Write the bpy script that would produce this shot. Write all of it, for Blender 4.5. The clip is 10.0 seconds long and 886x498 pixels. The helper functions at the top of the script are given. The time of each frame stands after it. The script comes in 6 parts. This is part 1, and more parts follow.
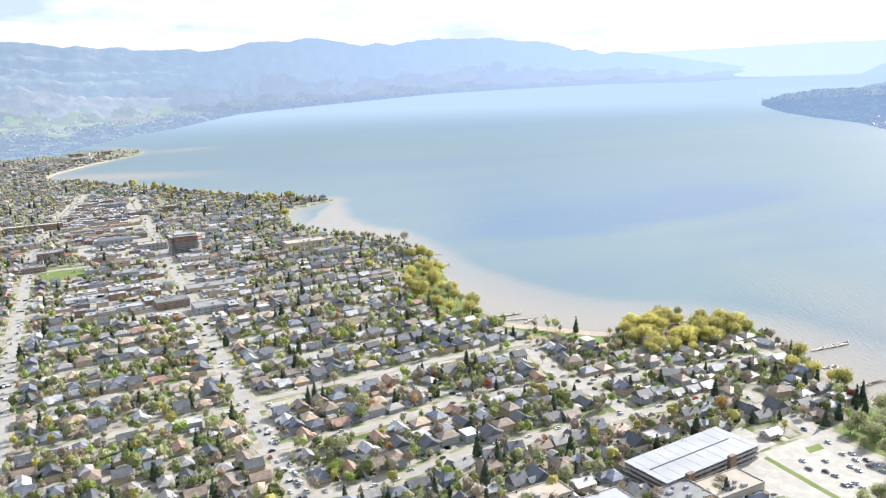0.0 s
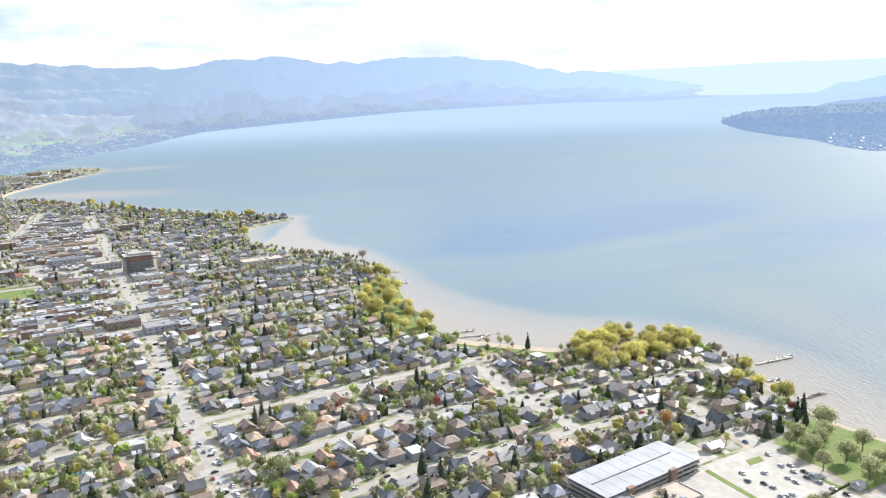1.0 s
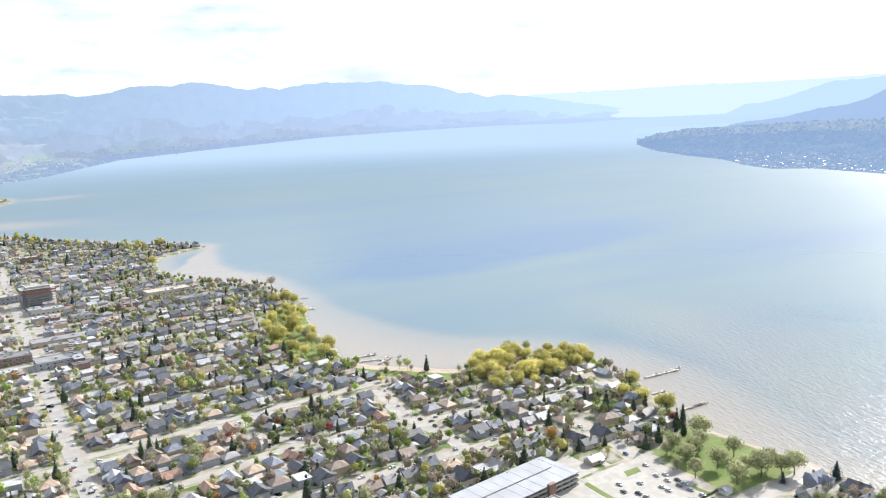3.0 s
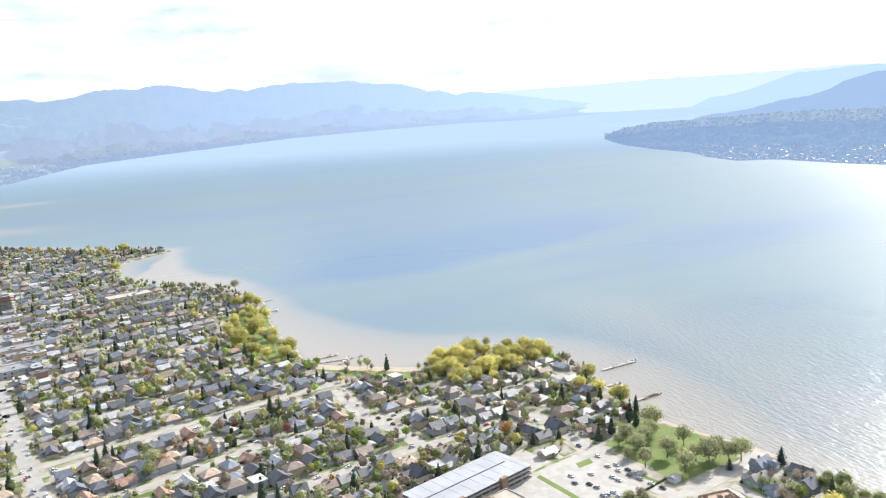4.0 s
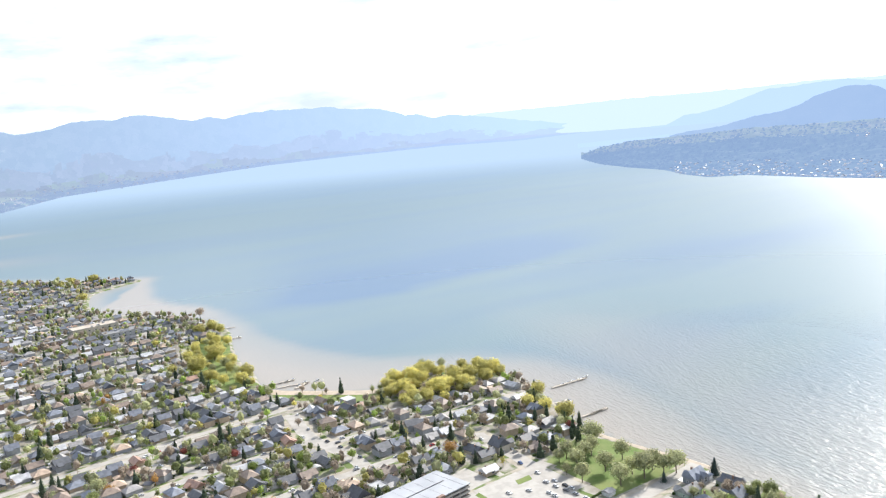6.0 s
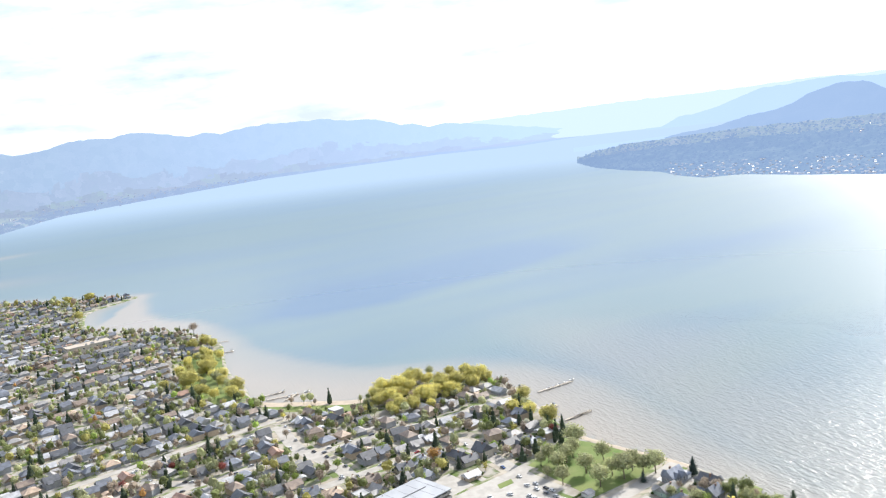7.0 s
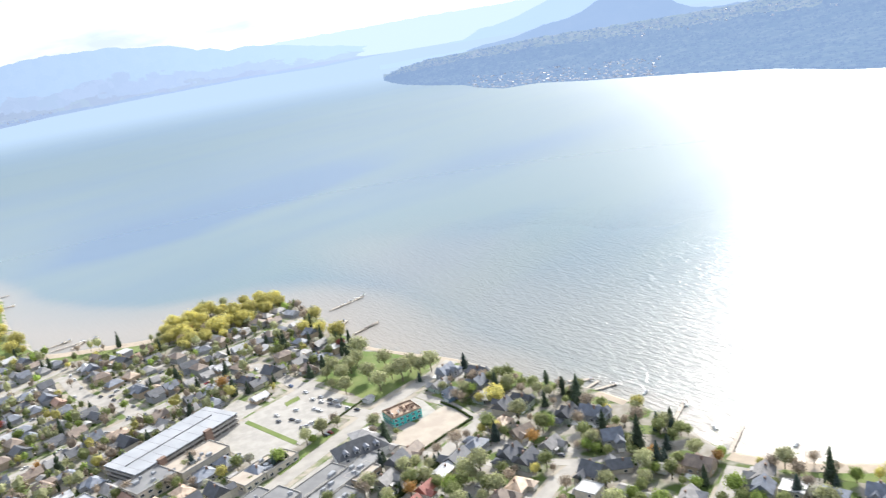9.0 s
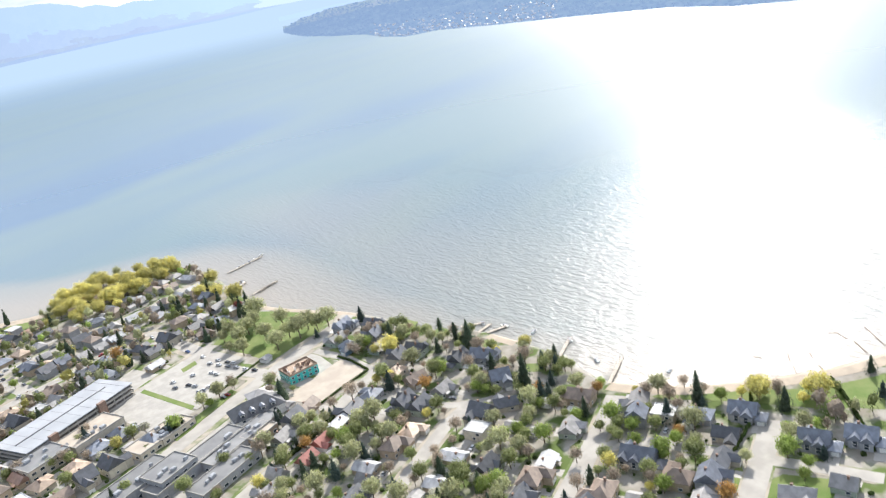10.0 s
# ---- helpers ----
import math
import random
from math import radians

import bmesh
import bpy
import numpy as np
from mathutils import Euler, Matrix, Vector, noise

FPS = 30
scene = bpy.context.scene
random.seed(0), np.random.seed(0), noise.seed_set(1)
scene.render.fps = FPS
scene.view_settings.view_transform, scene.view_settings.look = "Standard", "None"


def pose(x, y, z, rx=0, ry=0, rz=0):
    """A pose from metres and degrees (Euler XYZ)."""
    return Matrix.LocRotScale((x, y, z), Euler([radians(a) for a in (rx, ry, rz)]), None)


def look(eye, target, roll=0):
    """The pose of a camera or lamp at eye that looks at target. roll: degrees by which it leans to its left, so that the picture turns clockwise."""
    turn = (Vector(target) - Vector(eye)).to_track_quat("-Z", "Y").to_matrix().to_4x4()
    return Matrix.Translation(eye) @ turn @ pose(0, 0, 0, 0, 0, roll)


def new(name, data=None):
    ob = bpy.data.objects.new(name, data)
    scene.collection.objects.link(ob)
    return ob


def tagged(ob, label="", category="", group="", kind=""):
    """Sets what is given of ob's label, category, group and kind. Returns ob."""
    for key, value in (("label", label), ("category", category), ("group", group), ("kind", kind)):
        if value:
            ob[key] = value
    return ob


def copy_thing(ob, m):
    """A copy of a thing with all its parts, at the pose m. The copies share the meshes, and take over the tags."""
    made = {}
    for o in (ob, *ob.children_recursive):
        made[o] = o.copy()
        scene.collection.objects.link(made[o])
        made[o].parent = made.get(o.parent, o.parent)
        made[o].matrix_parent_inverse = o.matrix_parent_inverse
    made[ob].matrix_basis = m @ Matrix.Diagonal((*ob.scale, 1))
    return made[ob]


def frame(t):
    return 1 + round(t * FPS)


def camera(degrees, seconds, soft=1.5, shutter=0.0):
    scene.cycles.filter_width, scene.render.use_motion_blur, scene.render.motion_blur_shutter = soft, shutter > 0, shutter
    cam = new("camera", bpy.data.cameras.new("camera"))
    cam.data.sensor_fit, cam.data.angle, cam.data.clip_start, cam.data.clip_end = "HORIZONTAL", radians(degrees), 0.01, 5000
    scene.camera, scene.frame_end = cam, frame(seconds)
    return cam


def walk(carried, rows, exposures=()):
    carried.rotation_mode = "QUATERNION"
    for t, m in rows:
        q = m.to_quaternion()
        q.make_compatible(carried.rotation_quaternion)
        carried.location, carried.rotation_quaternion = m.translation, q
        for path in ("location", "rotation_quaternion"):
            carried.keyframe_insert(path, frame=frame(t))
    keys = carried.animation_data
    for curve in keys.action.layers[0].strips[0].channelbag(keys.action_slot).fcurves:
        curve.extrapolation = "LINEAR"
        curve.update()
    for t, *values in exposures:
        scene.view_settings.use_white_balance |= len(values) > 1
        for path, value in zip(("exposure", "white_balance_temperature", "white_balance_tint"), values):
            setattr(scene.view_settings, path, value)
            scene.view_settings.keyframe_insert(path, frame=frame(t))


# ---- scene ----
cam = camera(57.93, 10.0, soft=1.2, shutter=0.3)
# seconds, place, and the yaw (to the left), pitch (up) and roll in degrees
ROWS = [
    (0, 0.01, 0.00, 230.01, 0.000, -11.932, -1.917),
    (0.5, 8.10, -0.50, 229.85, -0.801, -10.912, -1.223),
    (1, 16.18, -1.83, 229.63, -2.256, -10.750, -1.842),
    (1.5, 24.58, -3.78, 229.81, -3.377, -10.580, -1.998),
    (2, 32.47, -6.09, 230.36, -5.468, -10.178, -1.603),
    (2.5, 40.30, -8.64, 230.33, -5.991, -9.673, -1.716),
    (3, 47.85, -11.67, 230.37, -7.271, -9.266, -2.415),
    (4.5, 71.69, -22.31, 231.03, -10.175, -9.587, -3.767),
    (5, 79.90, -26.11, 231.00, -11.301, -9.499, -3.869),
    (5.5, 87.45, -30.12, 230.53, -10.664, -8.730, -3.957),
    (7, 111.37, -44.86, 229.80, -10.021, -7.382, -6.488),
    (7.5, 119.53, -50.89, 229.14, -11.317, -8.065, -6.716),
    (8, 128.11, -57.49, 227.47, -13.871, -10.261, -7.462),
    (8.5, 136.49, -63.58, 226.92, -17.857, -12.396, -7.962),
    (9, 144.61, -70.03, 226.38, -21.731, -14.655, -9.429),
    (9.5, 152.32, -76.45, 225.57, -26.132, -16.233, -8.569),
    (10, 159.96, -82.66, 225.53, -27.086, -19.183, -11.332),
]


def aim(yaw, pitch):
    a, b = radians(yaw), radians(pitch)
    return Vector((-math.sin(a) * math.cos(b), math.cos(a) * math.cos(b), math.sin(b)))


walk(cam, [(t, look((x, y, z), Vector((x, y, z)) + aim(yaw, pitch) * 100, roll)) for t, x, y, z, yaw, pitch, roll in ROWS],
     exposures=[(0, 0.82, 6150, 10), (10, 0.82, 6150, 10)])

# ---------------------------------------------------------------- light
SUN_AZ, SUN_EL = 47.5, 34.0  # clockwise from +y, above the horizon
world = bpy.data.worlds.new("sky")
scene.world = world
world.use_nodes = True
wn, wl = world.node_tree.nodes, world.node_tree.links
wn.clear()
sky = wn.new("ShaderNodeTexSky")
sky.sky_type, sky.sun_disc = "NISHITA", False
sky.sun_elevation, sky.sun_rotation = radians(SUN_EL), radians(SUN_AZ)
sky.air_density, sky.dust_density = 1.0, 1.0
wtc = wn.new("ShaderNodeTexCoord")
wmap = wn.new("ShaderNodeMapping")
wmap.inputs["Scale"].default_value = (2.2, 2.2, 9.0)
wl.new(wtc.outputs["Generated"], wmap.inputs["Vector"])
cloud = wn.new("ShaderNodeTexNoise")
cloud.inputs["Scale"].default_value, cloud.inputs["Detail"].default_value, cloud.inputs["Roughness"].default_value = 1.3, 7, 0.55
wl.new(wmap.outputs["Vector"], cloud.inputs["Vector"])
cramp = wn.new("ShaderNodeValToRGB")
cramp.color_ramp.elements[0].position, cramp.color_ramp.elements[1].position = 0.30, 0.66
cramp.color_ramp.elements[0].color = (0.6, 0.6, 0.6, 1)
wl.new(cloud.outputs["Fac"], cramp.inputs["Fac"])
cmix = wn.new("ShaderNodeMixRGB")
wisp = wn.new("ShaderNodeTexNoise")
wisp.inputs["Scale"].default_value, wisp.inputs["Detail"].default_value, wisp.inputs["Roughness"].default_value = 1.9, 8, 0.6
wl.new(wmap.outputs["Vector"], wisp.inputs["Vector"])
wramp = wn.new("ShaderNodeValToRGB")
wramp.color_ramp.elements[0].position, wramp.color_ramp.elements[1].position = 0.36, 0.56
wl.new(wisp.outputs["Fac"], wramp.inputs["Fac"])
wcol = wn.new("ShaderNodeMixRGB")
wcol.inputs["Color1"].default_value, wcol.inputs["Color2"].default_value = (5.6, 6.4, 7.6, 1), (10.4, 10.8, 11.5, 1)
wl.new(wramp.outputs["Color"], wcol.inputs["Fac"])
wl.new(wcol.outputs["Color"], cmix.inputs["Color2"])
# the cloud veil is thick about the sun and thins to clear blue on the far side of the sky
veil = wn.new("ShaderNodeVectorMath")
veil.operation = "DOT_PRODUCT"
veil.inputs[1].default_value = (math.sin(radians(SUN_AZ)), math.cos(radians(SUN_AZ)), 0.25)
wl.new(wtc.outputs["Generated"], veil.inputs[0])
thin = wn.new("ShaderNodeMapRange")
thin.interpolation_type = "SMOOTHSTEP"
for key_, v_ in (("From Min", -0.55), ("From Max", 0.2), ("To Min", 0.5), ("To Max", 1.0)):
    thin.inputs[key_].default_value = v_
wl.new(veil.outputs["Value"], thin.inputs["Value"])
cover = wn.new("ShaderNodeMath")
cover.operation = "MULTIPLY"
wl.new(cramp.outputs["Color"], cover.inputs[0])
wl.new(thin.outputs["Result"], cover.inputs[1])
wl.new(cover.outputs["Value"], cmix.inputs["Fac"])
wl.new(sky.outputs["Color"], cmix.inputs["Color1"])
wbg = wn.new("ShaderNodeBackground")
wbg.inputs["Strength"].default_value = 0.079
wl.new(cmix.outputs["Color"], wbg.inputs["Color"])
wout = wn.new("ShaderNodeOutputWorld")
wl.new(wbg.outputs["Background"], wout.inputs["Surface"])

sun = new("sun", bpy.data.lights.new("sun", "SUN"))
sun.data.energy, sun.data.angle, sun.data.color = 5.0, radians(0.53), (1.0, 0.925, 0.81)
to_sun = aim(-SUN_AZ, SUN_EL)
sun.matrix_world = look(to_sun * 300, (0, 0, 0))


# ---------------------------------------------------------------- materials
def material(name, colour, rough=0.8, second=None, scale=1.0, detail=4.0, bump=0.0, bump_scale=6.0, metal=0.0, vary=0.0, lo=0.38, hi=0.62,
             island=False, spec=0.3, third=None, third_scale=0.05):
    """A surface of two or three colours mixed by noise at real size, with fine relief; vary: change of brightness from object to object."""
    m = bpy.data.materials.new(name)
    m.use_nodes = True
    n, l = m.node_tree.nodes, m.node_tree.links
    b = n["Principled BSDF"]
    b.inputs["Roughness"].default_value, b.inputs["Metallic"].default_value = rough, metal
    b.inputs["Specular IOR Level"].default_value = spec
    geo = n.new("ShaderNodeNewGeometry")
    second = second or [c * 0.78 for c in colour]
    tex = n.new("ShaderNodeTexNoise")
    tex.inputs["Scale"].default_value, tex.inputs["Detail"].default_value = scale, detail
    l.new(geo.outputs["Position"], tex.inputs["Vector"])
    ramp = n.new("ShaderNodeValToRGB")
    ramp.color_ramp.elements[0].position, ramp.color_ramp.elements[1].position = lo, hi
    ramp.color_ramp.elements[0].color, ramp.color_ramp.elements[1].color = (*colour, 1), (*second, 1)
    l.new(tex.outputs["Fac"], ramp.inputs["Fac"])
    out = ramp.outputs["Color"]
    if third:
        t3 = n.new("ShaderNodeTexNoise")
        t3.inputs["Scale"].default_value, t3.inputs["Detail"].default_value = third_scale, 3
        l.new(geo.outputs["Position"], t3.inputs["Vector"])
        r3 = n.new("ShaderNodeValToRGB")
        r3.color_ramp.elements[0].position, r3.color_ramp.elements[1].position = 0.48, 0.6
        l.new(t3.outputs["Fac"], r3.inputs["Fac"])
        mx = n.new("ShaderNodeMixRGB")
        mx.inputs["Color2"].default_value = (*third, 1)
        l.new(r3.outputs["Color"], mx.inputs["Fac"])
        l.new(out, mx.inputs["Color1"])
        out = mx.outputs["Color"]
    if vary or island:
        hsv = n.new("ShaderNodeHueSaturation")
        mr = n.new("ShaderNodeMapRange")
        mr.inputs["To Min"].default_value, mr.inputs["To Max"].default_value = 1 - vary, 1 + vary
        if island:
            l.new(geo.outputs["Random Per Island"], mr.inputs["Value"])
        else:
            info = n.new("ShaderNodeObjectInfo")
            l.new(info.outputs["Random"], mr.inputs["Value"])
        l.new(mr.outputs["Result"], hsv.inputs["Value"])
        l.new(out, hsv.inputs["Color"])
        out = hsv.outputs["Color"]
    l.new(out, b.inputs["Base Color"])
    if bump:
        bt = n.new("ShaderNodeTexNoise")
        bt.inputs["Scale"].default_value, bt.inputs["Detail"].default_value = bump_scale, 3
        l.new(geo.outputs["Position"], bt.inputs["Vector"])
        bn = n.new("ShaderNodeBump")
        bn.inputs["Strength"].default_value, bn.inputs["Distance"].default_value = min(1, bump), 0.1
        l.new(bt.outputs["Fac"], bn.inputs["Height"])
        l.new(bn.outputs["Normal"], b.inputs["Normal"])
    return m


def leaves(name, colour, second, vary=0.3):
    m = material(name, colour, 0.7, second, 0.9, 2, vary=vary, island=True, spec=0.2)
    b = m.node_tree.nodes["Principled BSDF"]
    tr = m.node_tree.nodes.new("ShaderNodeBsdfTranslucent")
    mix = m.node_tree.nodes.new("ShaderNodeMixShader")
    mix.inputs["Fac"].default_value = 0.48
    src = b.inputs["Base Color"].links[0].from_socket
    hsv, info, mr = (m.node_tree.nodes.new(k) for k in ("ShaderNodeHueSaturation", "ShaderNodeObjectInfo", "ShaderNodeMapRange"))
    mr.inputs["To Min"].default_value, mr.inputs["To Max"].default_value = 0.80, 1.32
    m.node_tree.links.new(info.outputs["Random"], mr.inputs["Value"])
    m.node_tree.links.new(mr.outputs["Result"], hsv.inputs["Value"])
    m.node_tree.links.new(src, hsv.inputs["Color"])
    src = hsv.outputs["Color"]
    m.node_tree.links.new(src, b.inputs["Base Color"])
    m.node_tree.links.new(src, tr.inputs["Color"])
    m.node_tree.links.new(b.outputs["BSDF"], mix.inputs[1])
    m.node_tree.links.new(tr.outputs["BSDF"], mix.inputs[2])
    m.node_tree.links.new(mix.outputs["Shader"], m.node_tree.nodes["Material Output"].inputs["Surface"])
    return m


M = {}
M["yard"] = material("yard_ground", (0.225, 0.203, 0.168), 0.95, (0.31, 0.292, 0.26), 0.12, 7, 0.4, 1.5, third=(0.085, 0.12, 0.03), third_scale=0.07)
M["lawn"] = material("lawn", (0.095, 0.15, 0.03), 0.9, (0.15, 0.185, 0.06), 0.09, 7, 0.5, 2.0, third=(0.15, 0.18, 0.055), third_scale=0.03)
M["sand"] = material("beach_sand", (0.40, 0.335, 0.262), 0.95, (0.33, 0.28, 0.225), 0.15, 5, 0.3, 2)
M["road"] = material("worn_asphalt", (0.285, 0.268, 0.245), 0.78, (0.35, 0.33, 0.30), 0.12, 6, 0.2, 3, spec=0.25)
M["main_road"] = material("grey_asphalt", (0.27, 0.255, 0.235), 0.6, (0.33, 0.315, 0.29), 0.12, 6, 0.2, 3, spec=0.4)
M["verge"] = material("gravel_verge", (0.36, 0.322, 0.265), 0.95, (0.28, 0.25, 0.205), 0.1, 6, 0.4, 3, third=(0.11, 0.15, 0.045), third_scale=0.06)
M["concrete"] = material("pale_concrete", (0.36, 0.34, 0.31), 0.7, (0.30, 0.285, 0.26), 0.2, 6, 0.2, 3)
M["gravel"] = material("pale_gravel", (0.42, 0.37, 0.31), 0.95, (0.36, 0.31, 0.26), 0.12, 6, 0.3, 3)
M["line"] = material("white_line_paint", (0.75, 0.75, 0.72), 0.7, (0.6, 0.6, 0.58), 1.0)
M["hedge"] = leaves("hedge_leaves", (0.045, 0.075, 0.02), (0.08, 0.11, 0.03))
M["glass"] = material("window_glass", (0.03, 0.04, 0.05), 0.08, (0.05, 0.06, 0.08), 0.5, spec=0.7)
M["white_trim"] = material("white_painted_trim", (0.78, 0.77, 0.74), 0.6, (0.68, 0.67, 0.64), 1.5)
M["brick"] = material("brown_brick", (0.27, 0.18, 0.14), 0.9, (0.20, 0.14, 0.11), 1.2)
M["wood"] = material("weathered_wood", (0.46, 0.41, 0.34), 0.85, (0.36, 0.31, 0.26), 0.8)
M["bark"] = material("tree_bark", (0.13, 0.10, 0.075), 0.95, (0.20, 0.16, 0.12), 1.5)
M["tyre"] = material("black_rubber", (0.02, 0.02, 0.02), 0.9)
M["red_steel"] = material("red_painted_steel", (0.40, 0.12, 0.06), 0.6)
M["teal"] = material("teal_sheathing", (0.05, 0.42, 0.40), 0.7, (0.07, 0.48, 0.44), 0.6)
M["ply"] = material("raw_timber", (0.40, 0.31, 0.24), 0.9, (0.30, 0.22, 0.16), 0.5)
M["membrane"] = material("pale_roof_membrane", (0.36, 0.37, 0.39), 0.5, (0.30, 0.31, 0.33), 0.07, 6)
M["flat_grey"] = material("grey_gravel_roof", (0.24, 0.24, 0.24), 0.6, (0.18, 0.18, 0.185), 0.1, 6, vary=0.25)
M["slab"] = material("bare_concrete_slab", (0.42, 0.40, 0.38), 0.9, (0.34, 0.33, 0.31), 0.3)
M["dark_void"] = material("shaded_interior", (0.20, 0.185, 0.17), 0.9)

ROOFS = [
    ("charcoal", (0.075, 0.078, 0.088)), ("blue_grey", (0.16, 0.175, 0.21)), ("brown", (0.19, 0.145, 0.115)), ("pale_grey", (0.34, 0.34, 0.35)),
    ("tan", (0.36, 0.27, 0.20)), ("slate", (0.11, 0.12, 0.145)), ("rust", (0.27, 0.165, 0.12)), ("weathered_grey", (0.235, 0.225, 0.22)),
    ("white", (0.36, 0.36, 0.36)), ("red", (0.23, 0.085, 0.068)),
]
for key, c in ROOFS:
    M["roof_" + key] = material(key + "_shingles", [v * 1.3 for v in c], 0.55, [v * 0.9 for v in c], 0.35, 6, 0.3, 3, vary=0.28, spec=0.5)
WALLS = [("cream", (0.52, 0.47, 0.38)), ("white", (0.68, 0.67, 0.64)), ("grey", (0.33, 0.335, 0.345)), ("tan", (0.45, 0.36, 0.26)), ("sage", (0.34, 0.38, 0.31)), ("blue", (0.22, 0.31, 0.42))]
for key, c in WALLS:
    M["wall_" + key] = material(key + "_house_wall", c, 0.85, [v * 0.85 for v in c], 0.5, 5, vary=0.15)
CAR_COLOURS = [("white", (0.75, 0.75, 0.75)), ("silver", (0.45, 0.46, 0.48)), ("black", (0.025, 0.025, 0.03)), ("grey", (0.16, 0.165, 0.18)), ("red", (0.35, 0.03, 0.03)), ("blue", (0.05, 0.10, 0.25))]
for key, c in CAR_COLOURS:
    M["car_" + key] = material(key + "_car_paint", c, 0.25, [v * 0.92 for v in c], 0.8, spec=0.6)
M["leaf_green"] = leaves("spring_green_leaves", (0.19, 0.225, 0.08), (0.29, 0.31, 0.14))
M["leaf_bright"] = leaves("bright_green_leaves", (0.20, 0.27, 0.06), (0.28, 0.34, 0.10))
M["leaf_olive"] = leaves("olive_green_leaves", (0.31, 0.325, 0.16), (0.42, 0.42, 0.25))
M["leaf_yellow"] = leaves("yellow_green_willow_leaves", (0.46, 0.425, 0.125), (0.59, 0.54, 0.21))
M["leaf_bare"] = leaves("budding_brown_twigs", (0.29, 0.24, 0.185), (0.40, 0.335, 0.265))
M["leaf_red"] = leaves("dark_red_leaves", (0.20, 0.065, 0.055), (0.27, 0.095, 0.075))
M["leaf_orange"] = leaves("orange_budding_leaves", (0.34, 0.20, 0.07), (0.40, 0.25, 0.09))
M["leaf_white"] = leaves("white_blossom", (0.55, 0.52, 0.46), (0.45, 0.46, 0.34))
M["needle"] = leaves("dark_conifer_needles", (0.07, 0.10, 0.06), (0.105, 0.135, 0.085))
M["needle_blue"] = leaves("blue_green_needles", (0.06, 0.09, 0.078), (0.09, 0.12, 0.10))


# ---------------------------------------------------------------- mesh building
class Shape:
    """Collects solids into one mesh; every solid keeps the index of its material slot."""

    def __init__(self):
        self.v, self.f, self.m = [], [], []

    def add(self, verts, faces, slot=0):
        k = len(self.v)
        self.v += [tuple(p) for p in verts]
        self.f += [tuple(k + i for i in face) for face in faces]
        self.m += [slot] * len(faces)
        return self

    def box(self, x0, x1, y0, y1, z0, z1, slot=0):
        v = [(x0, y0, z0), (x1, y0, z0), (x1, y1, z0), (x0, y1, z0), (x0, y0, z1), (x1, y0, z1), (x1, y1, z1), (x0, y1, z1)]
        return self.add(v, [(3, 2, 1, 0), (4, 5, 6, 7), (0, 1, 5, 4), (1, 2, 6, 5), (2, 3, 7, 6), (3, 0, 4, 7)], slot)

    def gable(self, x0, x1, y0, y1, z0, h, slot=0, lip=0.22):
        """A pitched roof with its ridge along x, on a fascia of height lip."""
        ym = (y0 + y1) / 2
        v = [(x0, y0, z0), (x1, y0, z0), (x1, y1, z0), (x0, y1, z0), (x0, y0, z0 + lip), (x1, y0, z0 + lip), (x1, y1, z0 + lip), (x0, y1, z0 + lip),
             (x0, ym, z0 + lip + h), (x1, ym, z0 + lip + h)]
        return self.add(v, [(3, 2, 1, 0), (0, 1, 5, 4), (1, 2, 6, 9, 5), (2, 3, 7, 6), (3, 0, 4, 8, 7), (4, 5, 9, 8), (6, 7, 8, 9)], slot)

    def hip(self, x0, x1, y0, y1, z0, h, slot=0, lip=0.22):
        ym, d = (y0 + y1) / 2, (y1 - y0) / 2
        d = min(d, (x1 - x0) / 2 - 0.3)
        v = [(x0, y0, z0), (x1, y0, z0), (x1, y1, z0), (x0, y1, z0), (x0, y0, z0 + lip), (x1, y0, z0 + lip), (x1, y1, z0 + lip), (x0, y1, z0 + lip),
             (x0 + d, ym, z0 + lip + h), (x1 - d, ym, z0 + lip + h)]
        return self.add(v, [(3, 2, 1, 0), (0, 1, 5, 4), (1, 2, 6, 5), (2, 3, 7, 6), (3, 0, 4, 7), (4, 5, 9, 8), (5, 6, 9), (6, 7, 8, 9), (7, 4, 8)], slot)

    def tube(self, p, q, r0, r1, n=7, slot=0):
        p, q = Vector(p), Vector(q)
        side = (q - p).cross(Vector((0.3, 0.9, 0.1))).normalized()
        up = (q - p).cross(side).normalized()
        v = []
        for c, r in ((p, r0), (q, r1)):
            v += [c + (side * math.cos(6.2832 * i / n) + up * math.sin(6.2832 * i / n)) * r for i in range(n)]
        f = [(i, (i + 1) % n, n + (i + 1) % n, n + i) for i in range(n)] + [tuple(reversed(range(n))), tuple(range(n, 2 * n))]
        return self.add(v, f, slot)

    def glaze(self, face):
        """One more face over points that stand, in the second material."""
        self.f.append(face)
        self.m.append(1)
        return self

    def turned(self, angle, dx=0, dy=0, dz=0):
        c, s = math.cos(radians(angle)), math.sin(radians(angle))
        self.v = [(x * c - y * s + dx, x * s + y * c + dy, z + dz) for x, y, z in self.v]
        return self

    def mesh(self, name, mats, smooth=False):
        me = bpy.data.meshes.new(name)
        me.from_pydata(self.v, [], self.f)
        for m in (mats if isinstance(mats, (list, tuple)) else [mats]):
            me.materials.append(m)
        me.polygons.foreach_set("material_index", self.m)
        if smooth:
            me.polygons.foreach_set("use_smooth", [True] * len(self.f))
        me.update()
        return me


def part(name, shape, mats, parent, label="", smooth=False):
    ob = new(name, shape.mesh(name, mats, smooth))
    ob.parent = parent
    return tagged(ob, label) if label else ob


def thing(name, label, category, group="", kind=""):
    return tagged(new(name), label, category, group, kind)


